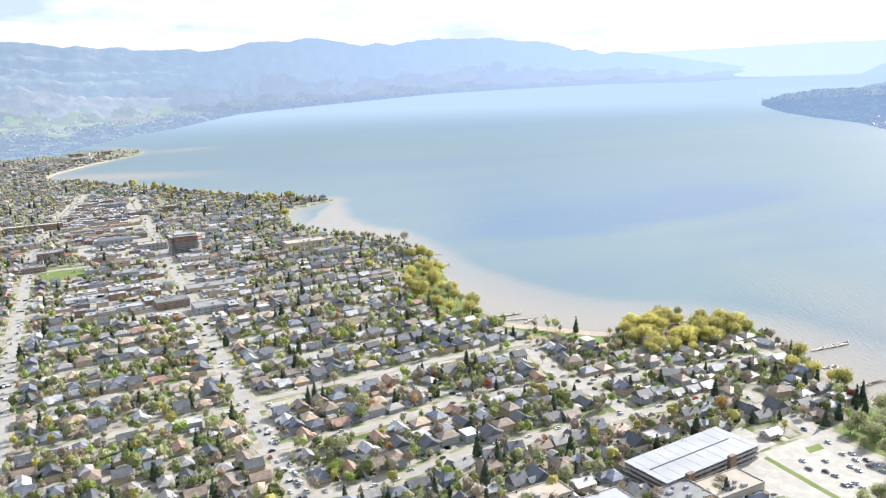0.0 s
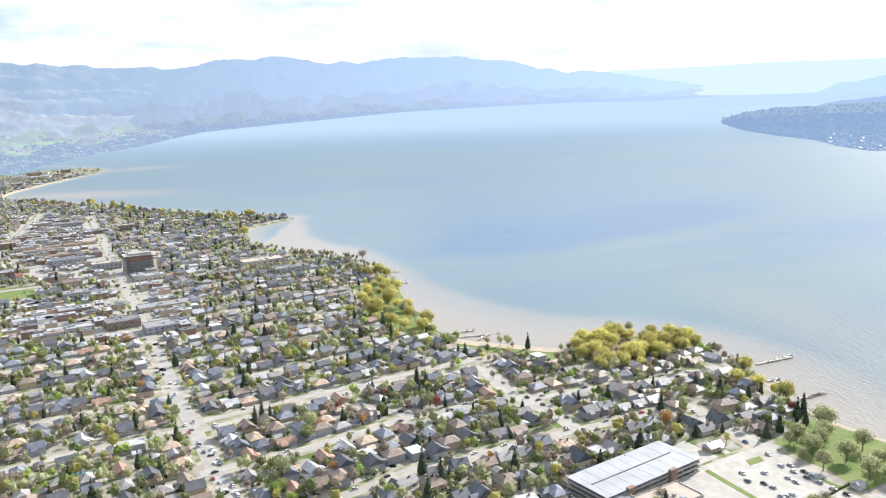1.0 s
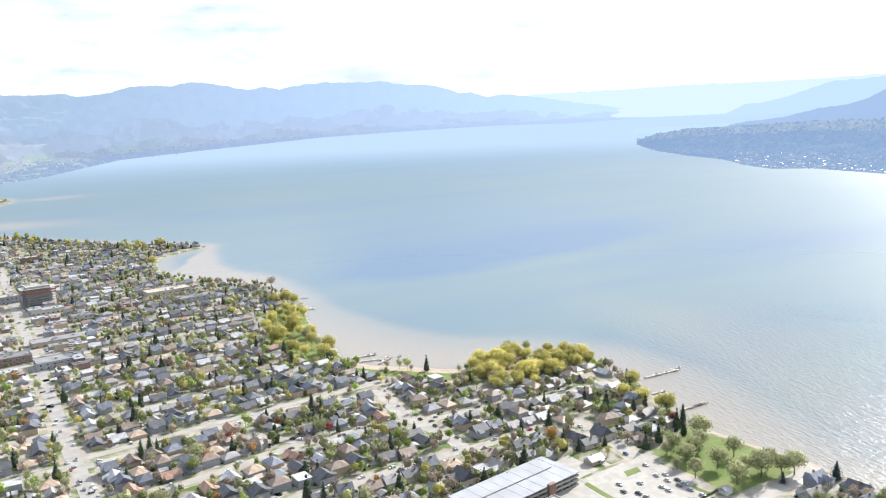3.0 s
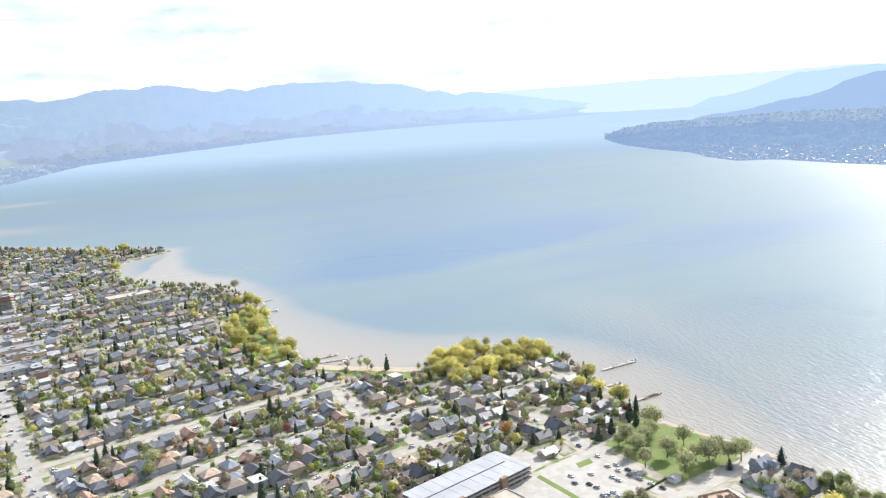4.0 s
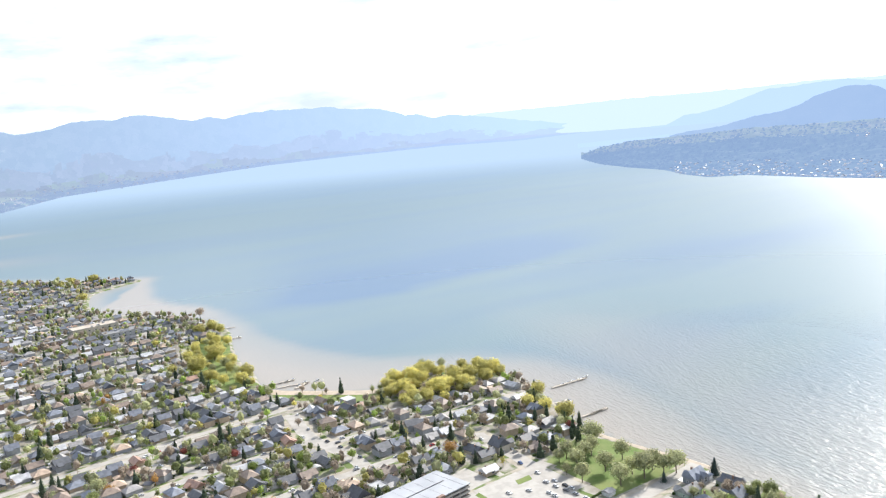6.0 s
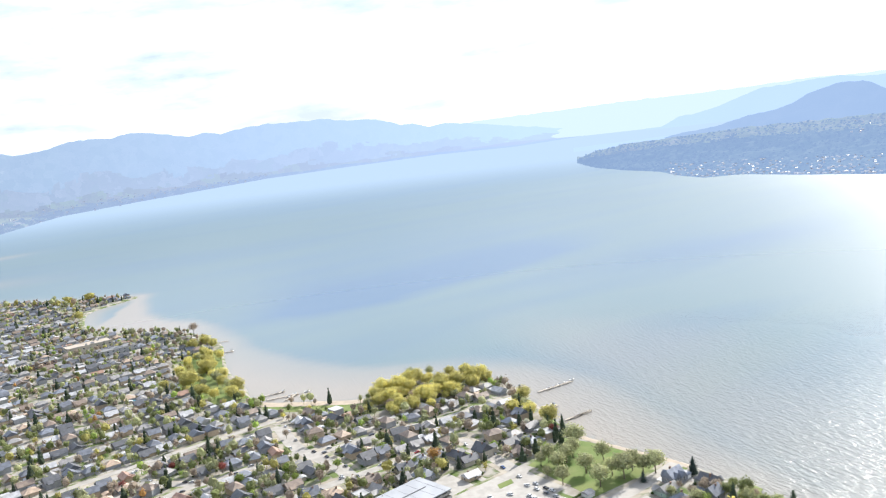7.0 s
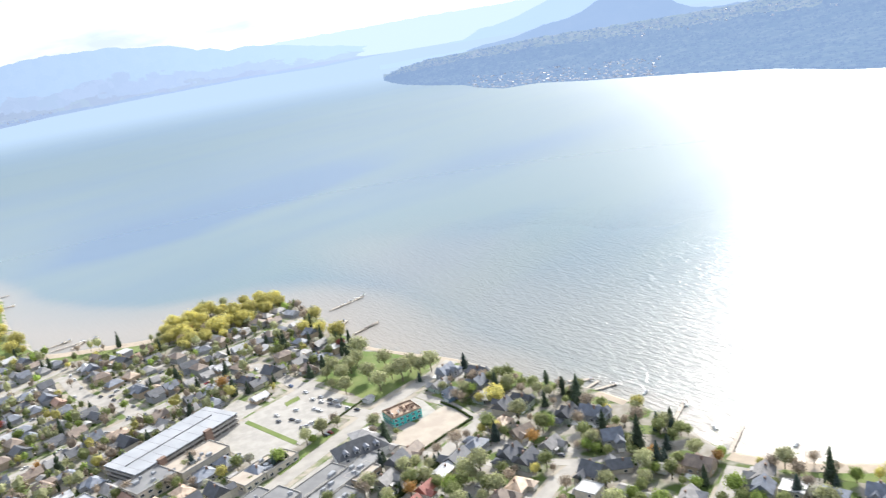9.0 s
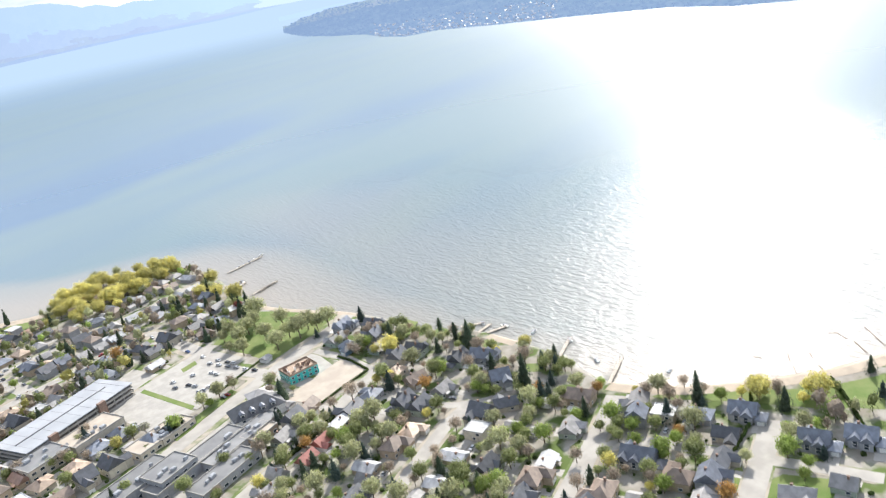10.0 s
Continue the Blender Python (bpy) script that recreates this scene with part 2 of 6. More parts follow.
def single(name, shape, mats, label, category, group="", kind="", smooth=False):
    return tagged(new(name, shape.mesh(name, mats, smooth)), label, category, group, kind)


# ---------------------------------------------------------------- the plan
LAND = 1.5
SHORE_A = [(-1545, 3406), (-1346, 3325), (-1093, 3068), (-1105, 2740), (-1118, 2444), (-1094, 2183), (-930, 2090), (-652, 1876), (-443, 1732), (-332, 1663), (-202, 1617), (-244, 1550), (-283, 1489), (-271, 1404), (-247, 1316), (-201, 1256), (-123, 1196), (-61, 1155), (-31, 1090), (-7, 1039), (-0, 957), (12, 874), (36, 801), (41, 756), (55, 736), (91, 718), (111, 710), (154, 690)]
SHORE_B = [(177, 712), (217, 734), (254, 730), (279, 692), (290, 645)]
SHORE_C = [(291, 612), (292, 568), (294, 525), (319, 477), (341, 444), (358, 398), (365, 362), (385, 343), (393, 309), (399, 282), (397, 237), (399, 217), (418, 190), (439, 172), (462, 156), (482, 145), (506, 135)]
SHORE = SHORE_A + SHORE_B + SHORE_C
SHORE += [(SHORE[-1][0] + 190, SHORE[-1][1] - 45), (SHORE[-1][0] + 420, SHORE[-1][1] - 330), (SHORE[-1][0] + 500, SHORE[-1][1] - 900)]
MID = Vector((80, -29, 230))


def smooth_line(points, rounds=2):
    p = [Vector(q).to_2d() for q in points]
    for _ in range(rounds):
        q = [p[0]]
        for a, b in zip(p, p[1:]):
            q += [a * 0.75 + b * 0.25, a * 0.25 + b * 0.75]
        p = q + [p[-1]]
    return p


SHORELINE = smooth_line(SHORE, 2)
SEG_A = np.array([tuple(p) for p in SHORELINE[:-1]])
SEG_B = np.array([tuple(p) for p in SHORELINE[1:]])


def line_distance(px, py, a, b):
    """Distance from each point to the nearest of the segments."""
    best = np.full(len(px), 1e9)
    for (ax, ay), (bx, by) in zip(a, b):
        dx, dy = bx - ax, by - ay
        t = np.clip(((px - ax) * dx + (py - ay) * dy) / (dx * dx + dy * dy + 1e-9), 0, 1)
        best = np.minimum(best, np.hypot(px - ax - t * dx, py - ay - t * dy))
    return best


RIM = 3300.0
LAND_POLY = [tuple(p) for p in SHORELINE]
a0 = math.degrees(math.atan2(LAND_POLY[0][0] - MID.x, LAND_POLY[0][1] - MID.y))
a1 = math.degrees(math.atan2(LAND_POLY[-1][0] - MID.x, LAND_POLY[-1][1] - MID.y))
for k in range(41):
    a = radians(a1 + (a0 + 360 - a1) * k / 40)
    LAND_POLY.append((MID.x + RIM * math.sin(a), MID.y + RIM * math.cos(a)))
PX, PY = np.array([p[0] for p in LAND_POLY]), np.array([p[1] for p in LAND_POLY])


def inside(x, y, px=PX, py=PY):
    qx, qy = np.roll(px, -1), np.roll(py, -1)
    hit = ((py > y) != (qy > y)) & (x < (qx - px) * (y - py) / (qy - py + 1e-12) + px)
    return bool(hit.sum() % 2)


def squeeze(x, y, z):
    """Draws what lies beyond 3.3 km in along its line of sight, so that the far distance stays within 5 km."""
    dx, dy, dz = x - MID.x, y - MID.y, z - MID.z
    r = np.sqrt(dx * dx + dy * dy)
    far = np.maximum(r - 3300, 0)
    s = np.where(r > 3300, (3300 + 1600 * far / (1600 + far)) / np.maximum(r, 1), 1.0)
    return MID.x + dx * s, MID.y + dy * s, MID.z + dz * s


# ---------------------------------------------------------------- ground and water
def shore_offset(d):
    """The shoreline moved inland by d metres."""
    out, n = [], len(SHORELINE)
    for i, p in enumerate(SHORELINE):
        t = (SHORELINE[min(i + 1, n - 1)] - SHORELINE[max(i - 1, 0)]).normalized()
        out.append(p + Vector((t.y, -t.x)) * d * LANDSIDE)
    return out


LANDSIDE = 1.0
probe = shore_offset(4)[len(SHORELINE) // 2]
LANDSIDE = 1.0 if inside(probe.x, probe.y) else -1.0


def up_faces(verts, tris):
    out = []
    for a, b, c in tris:
        ax, ay, bx, by, cx, cy = *verts[a][:2], *verts[b][:2], *verts[c][:2]
        out.append((a, b, c) if (bx - ax) * (cy - ay) - (by - ay) * (cx - ax) > 0 else (a, c, b))
    return out


from mathutils.geometry import tessellate_polygon


def flat(shape, points, z, slot=0):
    """A flat sheet in the outline of the points."""
    v = [(p[0], p[1], z) for p in points]
    tris = tessellate_polygon([[Vector(p) for p in v]])
    return shape.add(v, up_faces(v, tris), slot)


def kerbed(shape, points, z0, z1, slot=0):
    """A raised sheet with upright edges."""
    flat(shape, points, z1, slot)
    k, n = len(points), len(points)
    v = [(p[0], p[1], z1) for p in points] + [(p[0], p[1], z0) for p in points]
    return shape.add(v, [(i, (i + 1) % n, n + (i + 1) % n, n + i) for i in range(n)], slot)


gs = Shape()
inland = [tuple(p) for p in shore_offset(3.0)]
rim = LAND_POLY[len(SHORELINE):]
flat(gs, inland + rim, LAND)
edge = [(p.x, p.y, 0.05) for p in SHORELINE]
deep = [(p.x, p.y, -2.0) for p in shore_offset(-7.0)]
k = len(inland)
skirt = [(x, y, LAND) for x, y in inland] + edge + deep
gs.add(skirt, [f for i in range(k - 1) for f in ((i, i + 1, k + i + 1, k + i), (k + i, k + i + 1, 2 * k + i + 1, 2 * k + i))][:], 0)
ground = single("ground", gs, M["yard"], "beige and green town ground of yards and verges", "ground", kind="structure")

# water: one sheet round the middle of the walk, finer near by
azs = np.radians(np.concatenate([np.arange(-180, -42, 6.0), np.arange(-42, 72, 0.4), np.arange(72, 180, 6.0)]))
rads = 60 * 1.021 ** np.arange(0, 305)
A2, R2 = np.meshgrid(azs, rads)
wx, wy = (MID.x + R2 * np.sin(A2)).ravel(), (MID.y + R2 * np.cos(A2)).ravel()
off = line_distance(wx, wy, SEG_A, SEG_B)
sx, sy, sz = squeeze(wx, wy, np.zeros_like(wx))
na, nr = len(azs), len(rads)
idx = np.arange(na * nr).reshape(nr, na)
quads = np.stack([idx[:-1, :], np.roll(idx[:-1, :], -1, 1), np.roll(idx[1:, :], -1, 1), idx[1:, :]], -1).reshape(-1, 4)
wm = bpy.data.meshes.new("lake")
wm.from_pydata(np.stack([sx, sy, sz], 1).tolist(), [], quads.tolist())
SHELF = [(-199, 1625), (-182, 1489), (-156, 1349), (-107, 1274), (-41, 1203), (-4, 1122), (29, 1015), (57, 940), (95, 874), (142, 828), (176, 804),
         (235, 788), (292, 762), (325, 735), (350, 700), (371, 655), (384, 605), (395, 548), (402, 472), (410, 410), (428, 345), (450, 290), (480, 235), (530, 195), (620, 150)]
SHELFLINE = smooth_line(SHELF, 2)


def rise(v, lo, hi):
    t_ = np.clip((v - lo) / (hi - lo), 0, 1)
    return t_ * t_ * (3 - 2 * t_)


def streak(p, length, width, turn):
    """How strongly each point of the lake lies in a long patch round p."""
    c_, s_ = math.cos(radians(turn)), math.sin(radians(turn))
    u, v = (wx - p[0]) * c_ + (wy - p[1]) * s_, (wy - p[1]) * c_ - (wx - p[0]) * s_
    return np.exp(-(u / length) ** 2 - (v / width) ** 2)


# the silty shelf along the shore, whose outer edge is soft, and plumes of silt in the far bay
drift = np.array([noise.fractal(Vector((x_ / 160, y_ / 160, 0)), 1.0, 2.0, 4) for x_, y_ in zip(wx, wy)])
fine = np.array([noise.fractal(Vector(((x_ + 0.5 * y_) / 900 + 7, (y_ - 0.45 * x_) / 190, 2)), 0.9, 2.0, 4) for x_, y_ in zip(wx, wy)])
bank = [p for p in SHORELINE if -230 < p.x < 640 and p.y < 1640][::2]
ring = [tuple(p) for p in bank] + [tuple(p) for p in reversed(SHELFLINE)]
RX, RY = np.array([p[0] for p in ring]), np.array([p[1] for p in ring])
on_shelf = np.array([inside(x_, y_, RX, RY) if -300 < x_ < 700 and y_ < 1700 else False for x_, y_ in zip(wx, wy)])
edge_d = line_distance(wx, wy, [tuple(p) for p in SHELFLINE[:-1]], [tuple(p) for p in SHELFLINE[1:]])
edge_d = np.where(on_shelf, edge_d, -edge_d) + 14 * drift
soft_ = 16 + 34 * rise(wx, 150, 380)
shoal = rise(edge_d, -soft_, soft_) * np.clip(0.5 + 0.006 * edge_d + 0.45 * rise(wy, 1050, 1350), 0.35, 1.0)
shoal = np.maximum(shoal, 0.75 * rise(18 - off, -30, 12))
shoal = np.maximum(shoal, 0.95 * streak((-900, 2190), 260, 95, -5) + 0.8 * streak((-985, 3080), 130, 70, 40))
shoal = np.maximum(shoal, 0.5 * (1 - rise(off + 30 * drift, 50, 360)) * rise(wx, 290, 420))
# tones of the open water: a blue bank with a crisp near edge, paler green bands about it
near_edge = np.interp(wx, [-60, 59, 142, 248, 373, 512, 596, 800], [1110, 1131, 1145, 1168, 1243, 1307, 1363, 1440])
v_ = wy - near_edge + 22 * drift
murk = rise(v_, -45, 85) * np.exp(-np.maximum(v_ - 120, 0) / 260) * rise(wx, -40, 150) * (1 - rise(wx, 470, 820)) * 1.25
murk += 0.2 * streak((480, 780), 220, 90, 50) + 0.35 * streak((800, 1250), 260, 90, 20) + 0.3 * streak((900, 4300), 1500, 500, 5) + 0.25 * streak((-250, 2250), 420, 160, 20)
murk -= 0.45 * streak((560, 915), 230, 60, -2) + 0.3 * streak((-300, 2950), 520, 170, 12)
murk += 0.40 * fine + 0.12
for name, values in (("shoal", shoal), ("deep", murk)):
    at = wm.attributes.new(name, "FLOAT", "POINT")
    at.data.foreach_set("value", values.astype(np.float32))
wm.polygons.foreach_set("use_smooth", [True] * len(wm.polygons))
wm.update()
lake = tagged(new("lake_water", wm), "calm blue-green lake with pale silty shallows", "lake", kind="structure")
m = bpy.data.materials.new("lake_water")
m.use_nodes = True
wn, wl = m.node_tree.nodes, m.node_tree.links
b = wn["Principled BSDF"]
b.inputs["Roughness"].default_value, b.inputs["IOR"].default_value = 0.21, 1.33
a_shoal, a_deep = wn.new("ShaderNodeAttribute"), wn.new("ShaderNodeAttribute")
a_shoal.attribute_name, a_deep.attribute_name = "shoal", "deep"
geo = wn.new("ShaderNodeNewGeometry")
r_deep = wn.new("ShaderNodeValToRGB")
r_deep.color_ramp.elements[0].position, r_deep.color_ramp.elements[1].position = -0.0, 0.95
r_deep.color_ramp.elements[0].color, r_deep.color_ramp.elements[1].color = (0.122, 0.176, 0.193, 1), (0.082, 0.138, 0.215, 1)
wl.new(a_deep.outputs["Fac"], r_deep.inputs["Fac"])
r_shoal = wn.new("ShaderNodeValToRGB")
r_shoal.color_ramp.elements[0].position, r_shoal.color_ramp.elements[1].position = 0.0, 1.0
wl.new(a_shoal.outputs["Fac"], r_shoal.inputs["Fac"])
mx = wn.new("ShaderNodeMixRGB")
mx.inputs["Color2"].default_value = (0.27, 0.245, 0.212, 1)
wl.new(r_shoal.outputs["Color"], mx.inputs["Fac"])
wl.new(r_deep.outputs["Color"], mx.inputs["Color1"])
wl.new(mx.outputs["Color"], b.inputs["Base Color"])
wmp = wn.new("ShaderNodeMapping")
wmp.inputs["Scale"].default_value = (0.36, 0.105, 1)
wmp.inputs["Location"].default_value = (4000.3, 3000.7, 0.37)
wrot = wn.new("ShaderNodeVectorRotate")
wrot.rotation_type = "Z_AXIS"
wrot.inputs["Angle"].default_value = radians(-14)
wl.new(geo.outputs["Position"], wrot.inputs["Vector"])
wl.new(wrot.outputs["Vector"], wmp.inputs["Vector"])
wave = wn.new("ShaderNodeTexNoise")
wave.inputs["Scale"].default_value, wave.inputs["Detail"].default_value, wave.inputs["Roughness"].default_value = 1.0, 4, 0.6
wl.new(wmp.outputs["Vector"], wave.inputs["Vector"])
wb = wn.new("ShaderNodeBump")
wb.inputs["Strength"].default_value, wb.inputs["Distance"].default_value = 1.0, 1.7
wl.new(wave.outputs["Fac"], wb.inputs["Height"])
wl.new(wb.outputs["Normal"], b.inputs["Normal"])
chop = wm.attributes.new("chop", "FLOAT", "POINT")
chop.data.foreach_set("value", (0.235 + 0.14 * np.clip((R2.ravel() - 700) / 2400, 0, 1)).astype(np.float32))
ripple = wm.attributes.new("ripple", "FLOAT", "POINT")
ripple.data.foreach_set("value", (np.clip(np.exp(-(np.maximum(R2.ravel() - 420, 0) / 520) ** 2) - 0.08, 0, 1) / 0.92 * (0.25 + 0.75 * rise(wx, 150, 450))).astype(np.float32))
a_ripple = wn.new("ShaderNodeAttribute")
a_ripple.attribute_name = "ripple"
wl.new(a_ripple.outputs["Fac"], wb.inputs["Strength"])
a_chop = wn.new("ShaderNodeAttribute")
a_chop.attribute_name = "chop"
wl.new(a_chop.outputs["Fac"], b.inputs["Roughness"])
# distant water blends into a pale blue emission, haze painted into the surface
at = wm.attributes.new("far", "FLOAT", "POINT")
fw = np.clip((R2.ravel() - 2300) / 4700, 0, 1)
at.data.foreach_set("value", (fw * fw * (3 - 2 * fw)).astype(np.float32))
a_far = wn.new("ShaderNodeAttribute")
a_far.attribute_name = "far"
haze_glow = wn.new("ShaderNodeEmission")
haze_glow.inputs["Color"].default_value, haze_glow.inputs["Strength"].default_value = (0.495, 0.63, 0.79, 1), 0.71
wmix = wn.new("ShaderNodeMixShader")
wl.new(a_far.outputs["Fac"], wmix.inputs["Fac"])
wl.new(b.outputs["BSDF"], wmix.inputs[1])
wl.new(haze_glow.outputs["Emission"], wmix.inputs[2])
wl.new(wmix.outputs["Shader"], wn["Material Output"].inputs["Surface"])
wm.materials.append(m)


# ---------------------------------------------------------------- the far shores and mountains
def table(pairs):
    xs, ys = [p[0] for p in pairs], [p[1] for p in pairs]
    return lambda a: float(np.interp(a, xs, ys))


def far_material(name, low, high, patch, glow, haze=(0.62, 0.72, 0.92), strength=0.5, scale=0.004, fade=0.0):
    """The distance: forest, fields and rock, with air haze painted in as bluish emission."""
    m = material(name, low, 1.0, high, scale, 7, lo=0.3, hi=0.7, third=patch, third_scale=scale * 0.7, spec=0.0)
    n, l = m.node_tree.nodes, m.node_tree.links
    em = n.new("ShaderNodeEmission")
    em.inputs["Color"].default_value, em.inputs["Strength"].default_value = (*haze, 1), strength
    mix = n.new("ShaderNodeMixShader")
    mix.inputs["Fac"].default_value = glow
    # the painted haze thickens towards +x
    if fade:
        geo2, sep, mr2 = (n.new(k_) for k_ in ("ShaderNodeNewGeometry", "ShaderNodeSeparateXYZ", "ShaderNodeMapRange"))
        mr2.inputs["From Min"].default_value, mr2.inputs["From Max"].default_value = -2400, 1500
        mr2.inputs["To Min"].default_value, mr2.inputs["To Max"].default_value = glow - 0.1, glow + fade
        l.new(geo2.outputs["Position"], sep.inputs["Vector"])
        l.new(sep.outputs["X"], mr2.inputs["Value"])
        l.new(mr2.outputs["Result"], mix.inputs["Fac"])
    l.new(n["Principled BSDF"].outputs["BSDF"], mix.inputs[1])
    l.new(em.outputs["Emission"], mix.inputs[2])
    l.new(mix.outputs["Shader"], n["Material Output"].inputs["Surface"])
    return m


def range_of_hills(name, az0, az1, step, shore, ridge, reach, mat, label, shelf=0.3, rough=0.1, rows=46, seed=0, zones=()):
    """Land from its shore up to a skyline. shore, ridge: degrees below and above the horizon by direction; reach: the ridge's distance."""
    cols = int((az1 - az0) / step) + 1
    pts = []
    for j in range(cols):
        az = az0 + (az1 - az0) * j / (cols - 1)
        a = radians(az)
        rs = min(MID.z / math.tan(radians(max(-shore(az), 0.2))), 40000)
        rr = max(reach(az), rs * 1.1 + 150)
        wob = noise.fractal(Vector((az * 1.7, seed, 3)), 0.75, 2.1, 6)
        top = max(MID.z + rr * math.tan(radians(ridge(az) + 0.06 * wob)), 8)
        for i in range(rows + 2):
            s = min(i / rows, 1.0)
            r = rs + (rr - rs) * s + max(i - rows, 0) * 0.06 * rr
            f = (s - shelf) / (1 - shelf)
            rise = 0.06 * s / shelf if f <= 0 else 0.06 + 0.94 * (f ** 1.25)
            x, y = MID.x + r * math.sin(a), MID.y + r * math.cos(a)
            g = noise.ridged_multi_fractal(Vector((x, y, seed * 900)) * (11.0 / rr), 0.85, 2.1, 6, 1.0, 2.0) - 1.1
            z = top * (rise + rough * g * min(1, max(f, 0.0) * 3) * (1 - s ** 4))
            if i > rows:
                z = top * (1 - 0.25 * (i - rows))
            pts.append((x, y, max(z, 1.2 + 10 * s) if i else -1))
    arr = np.array(pts)
    X, Y, Z = squeeze(arr[:, 0], arr[:, 1], arr[:, 2])
    rws = rows + 2
    f = [(j * rws + i, j * rws + i + 1, (j + 1) * rws + i + 1, (j + 1) * rws + i) for j in range(cols - 1) for i in range(rws - 1)]
    me = bpy.data.meshes.new(name)
    me.from_pydata(np.stack([X, Y, Z], 1).tolist(), [], [q[::-1] for q in f])
    me.polygons.foreach_set("use_smooth", [True] * len(f))
    me.materials.append(mat)
    slots = []
    for zone_mat, _, _ in zones:
        me.materials.append(zone_mat)
    for j in range(cols - 1):
        for i in range(rws - 1):
            u = i / rows + 0.10 * noise.fractal(Vector((j * 0.06, i * 0.09, seed + 4)), 0.8, 2.0, 4)
            slots.append(next((n_ + 1 for n_, (_, lo, hi) in enumerate(zones) if lo < u < hi), 0))
    me.polygons.foreach_set("material_index", slots)
    me.update()
    return tagged(new(name, me), label, "hills", kind="structure")


# every far surface carries its share of haze as glow in the material
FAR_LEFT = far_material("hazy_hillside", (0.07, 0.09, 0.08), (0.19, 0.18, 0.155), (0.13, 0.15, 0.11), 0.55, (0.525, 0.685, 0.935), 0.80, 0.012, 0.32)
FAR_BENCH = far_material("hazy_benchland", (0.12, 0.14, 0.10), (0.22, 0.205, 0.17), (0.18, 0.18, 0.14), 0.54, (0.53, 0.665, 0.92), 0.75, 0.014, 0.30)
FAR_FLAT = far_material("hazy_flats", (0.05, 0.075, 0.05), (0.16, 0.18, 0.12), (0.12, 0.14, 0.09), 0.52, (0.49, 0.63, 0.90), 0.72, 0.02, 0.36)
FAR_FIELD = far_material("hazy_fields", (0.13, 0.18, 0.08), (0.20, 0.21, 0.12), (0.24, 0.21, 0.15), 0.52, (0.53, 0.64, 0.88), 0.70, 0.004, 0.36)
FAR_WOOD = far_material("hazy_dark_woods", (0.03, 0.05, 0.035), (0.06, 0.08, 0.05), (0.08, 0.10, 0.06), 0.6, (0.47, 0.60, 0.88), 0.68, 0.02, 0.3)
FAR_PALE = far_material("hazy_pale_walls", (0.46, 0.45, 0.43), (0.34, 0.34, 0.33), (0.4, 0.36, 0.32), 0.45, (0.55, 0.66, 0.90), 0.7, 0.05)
FAR_RIGHT = far_material("hazy_wooded_hillside", (0.05, 0.075, 0.045), (0.13, 0.14, 0.09), (0.19, 0.20, 0.12), 0.60, (0.40, 0.56, 0.87), 0.68, scale=0.008)
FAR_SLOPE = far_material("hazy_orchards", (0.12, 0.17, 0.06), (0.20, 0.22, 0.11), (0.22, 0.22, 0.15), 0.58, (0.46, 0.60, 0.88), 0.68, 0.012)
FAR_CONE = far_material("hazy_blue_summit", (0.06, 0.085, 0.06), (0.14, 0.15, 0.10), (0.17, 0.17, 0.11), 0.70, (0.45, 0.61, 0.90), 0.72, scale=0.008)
FAR_MID = far_material("hazy_blue_hillside", (0.12, 0.15, 0.17), (0.2, 0.22, 0.24), (0.16, 0.2, 0.2), 0.76, (0.53, 0.69, 0.95), 0.84)
FAR_BACK = far_material("hazy_pale_mountain", (0.2, 0.25, 0.3), (0.3, 0.34, 0.4), (0.25, 0.3, 0.34), 0.88, (0.62, 0.745, 0.95), 0.80)



def patchwork(m, colours, cell, soft=0.5):
    """Fields, woods and roofs in patches, as base colour."""
    n, l = m.node_tree.nodes, m.node_tree.links
    b = n["Principled BSDF"]
    geo, mp, vor, wob, add, ramp = (n.new("ShaderNode" + k_) for k_ in ("NewGeometry", "Mapping", "TexVoronoi", "TexNoise", "VectorMath", "ValToRGB"))
    mp.inputs["Scale"].default_value = (1 / cell, 1.3 / cell, 1 / cell)
    wob.inputs["Scale"].default_value, wob.inputs["Detail"].default_value = 3.0, 4
    l.new(geo.outputs["Position"], mp.inputs["Vector"])
    l.new(mp.outputs["Vector"], wob.inputs["Vector"])
    l.new(mp.outputs["Vector"], add.inputs[0])
    l.new(wob.outputs["Color"], add.inputs[1])
    vor.inputs["Scale"].default_value = 1.0
    l.new(add.outputs["Vector"], vor.inputs["Vector"])
    el = ramp.color_ramp.elements
    while len(el) < len(colours):
        el.new(0.5)
    for k_, c_ in enumerate(colours):
        el[k_].position = k_ / len(colours)
        el[k_].color = (*c_, 1)
    sep = n.new("ShaderNodeSeparateColor")
    l.new(vor.outputs["Color"], sep.inputs["Color"])
    l.new(sep.outputs["Red"], ramp.inputs["Fac"])
    mixc = n.new("ShaderNodeMixRGB")
    mixc.inputs["Fac"].default_value = soft
    old = b.inputs["Base Color"].links[0].from_socket
    l.new(old, mixc.inputs["Color1"])
    l.new(ramp.outputs["Color"], mixc.inputs["Color2"])
    l.new(mixc.outputs["Color"], b.inputs["Base Color"])
    return m


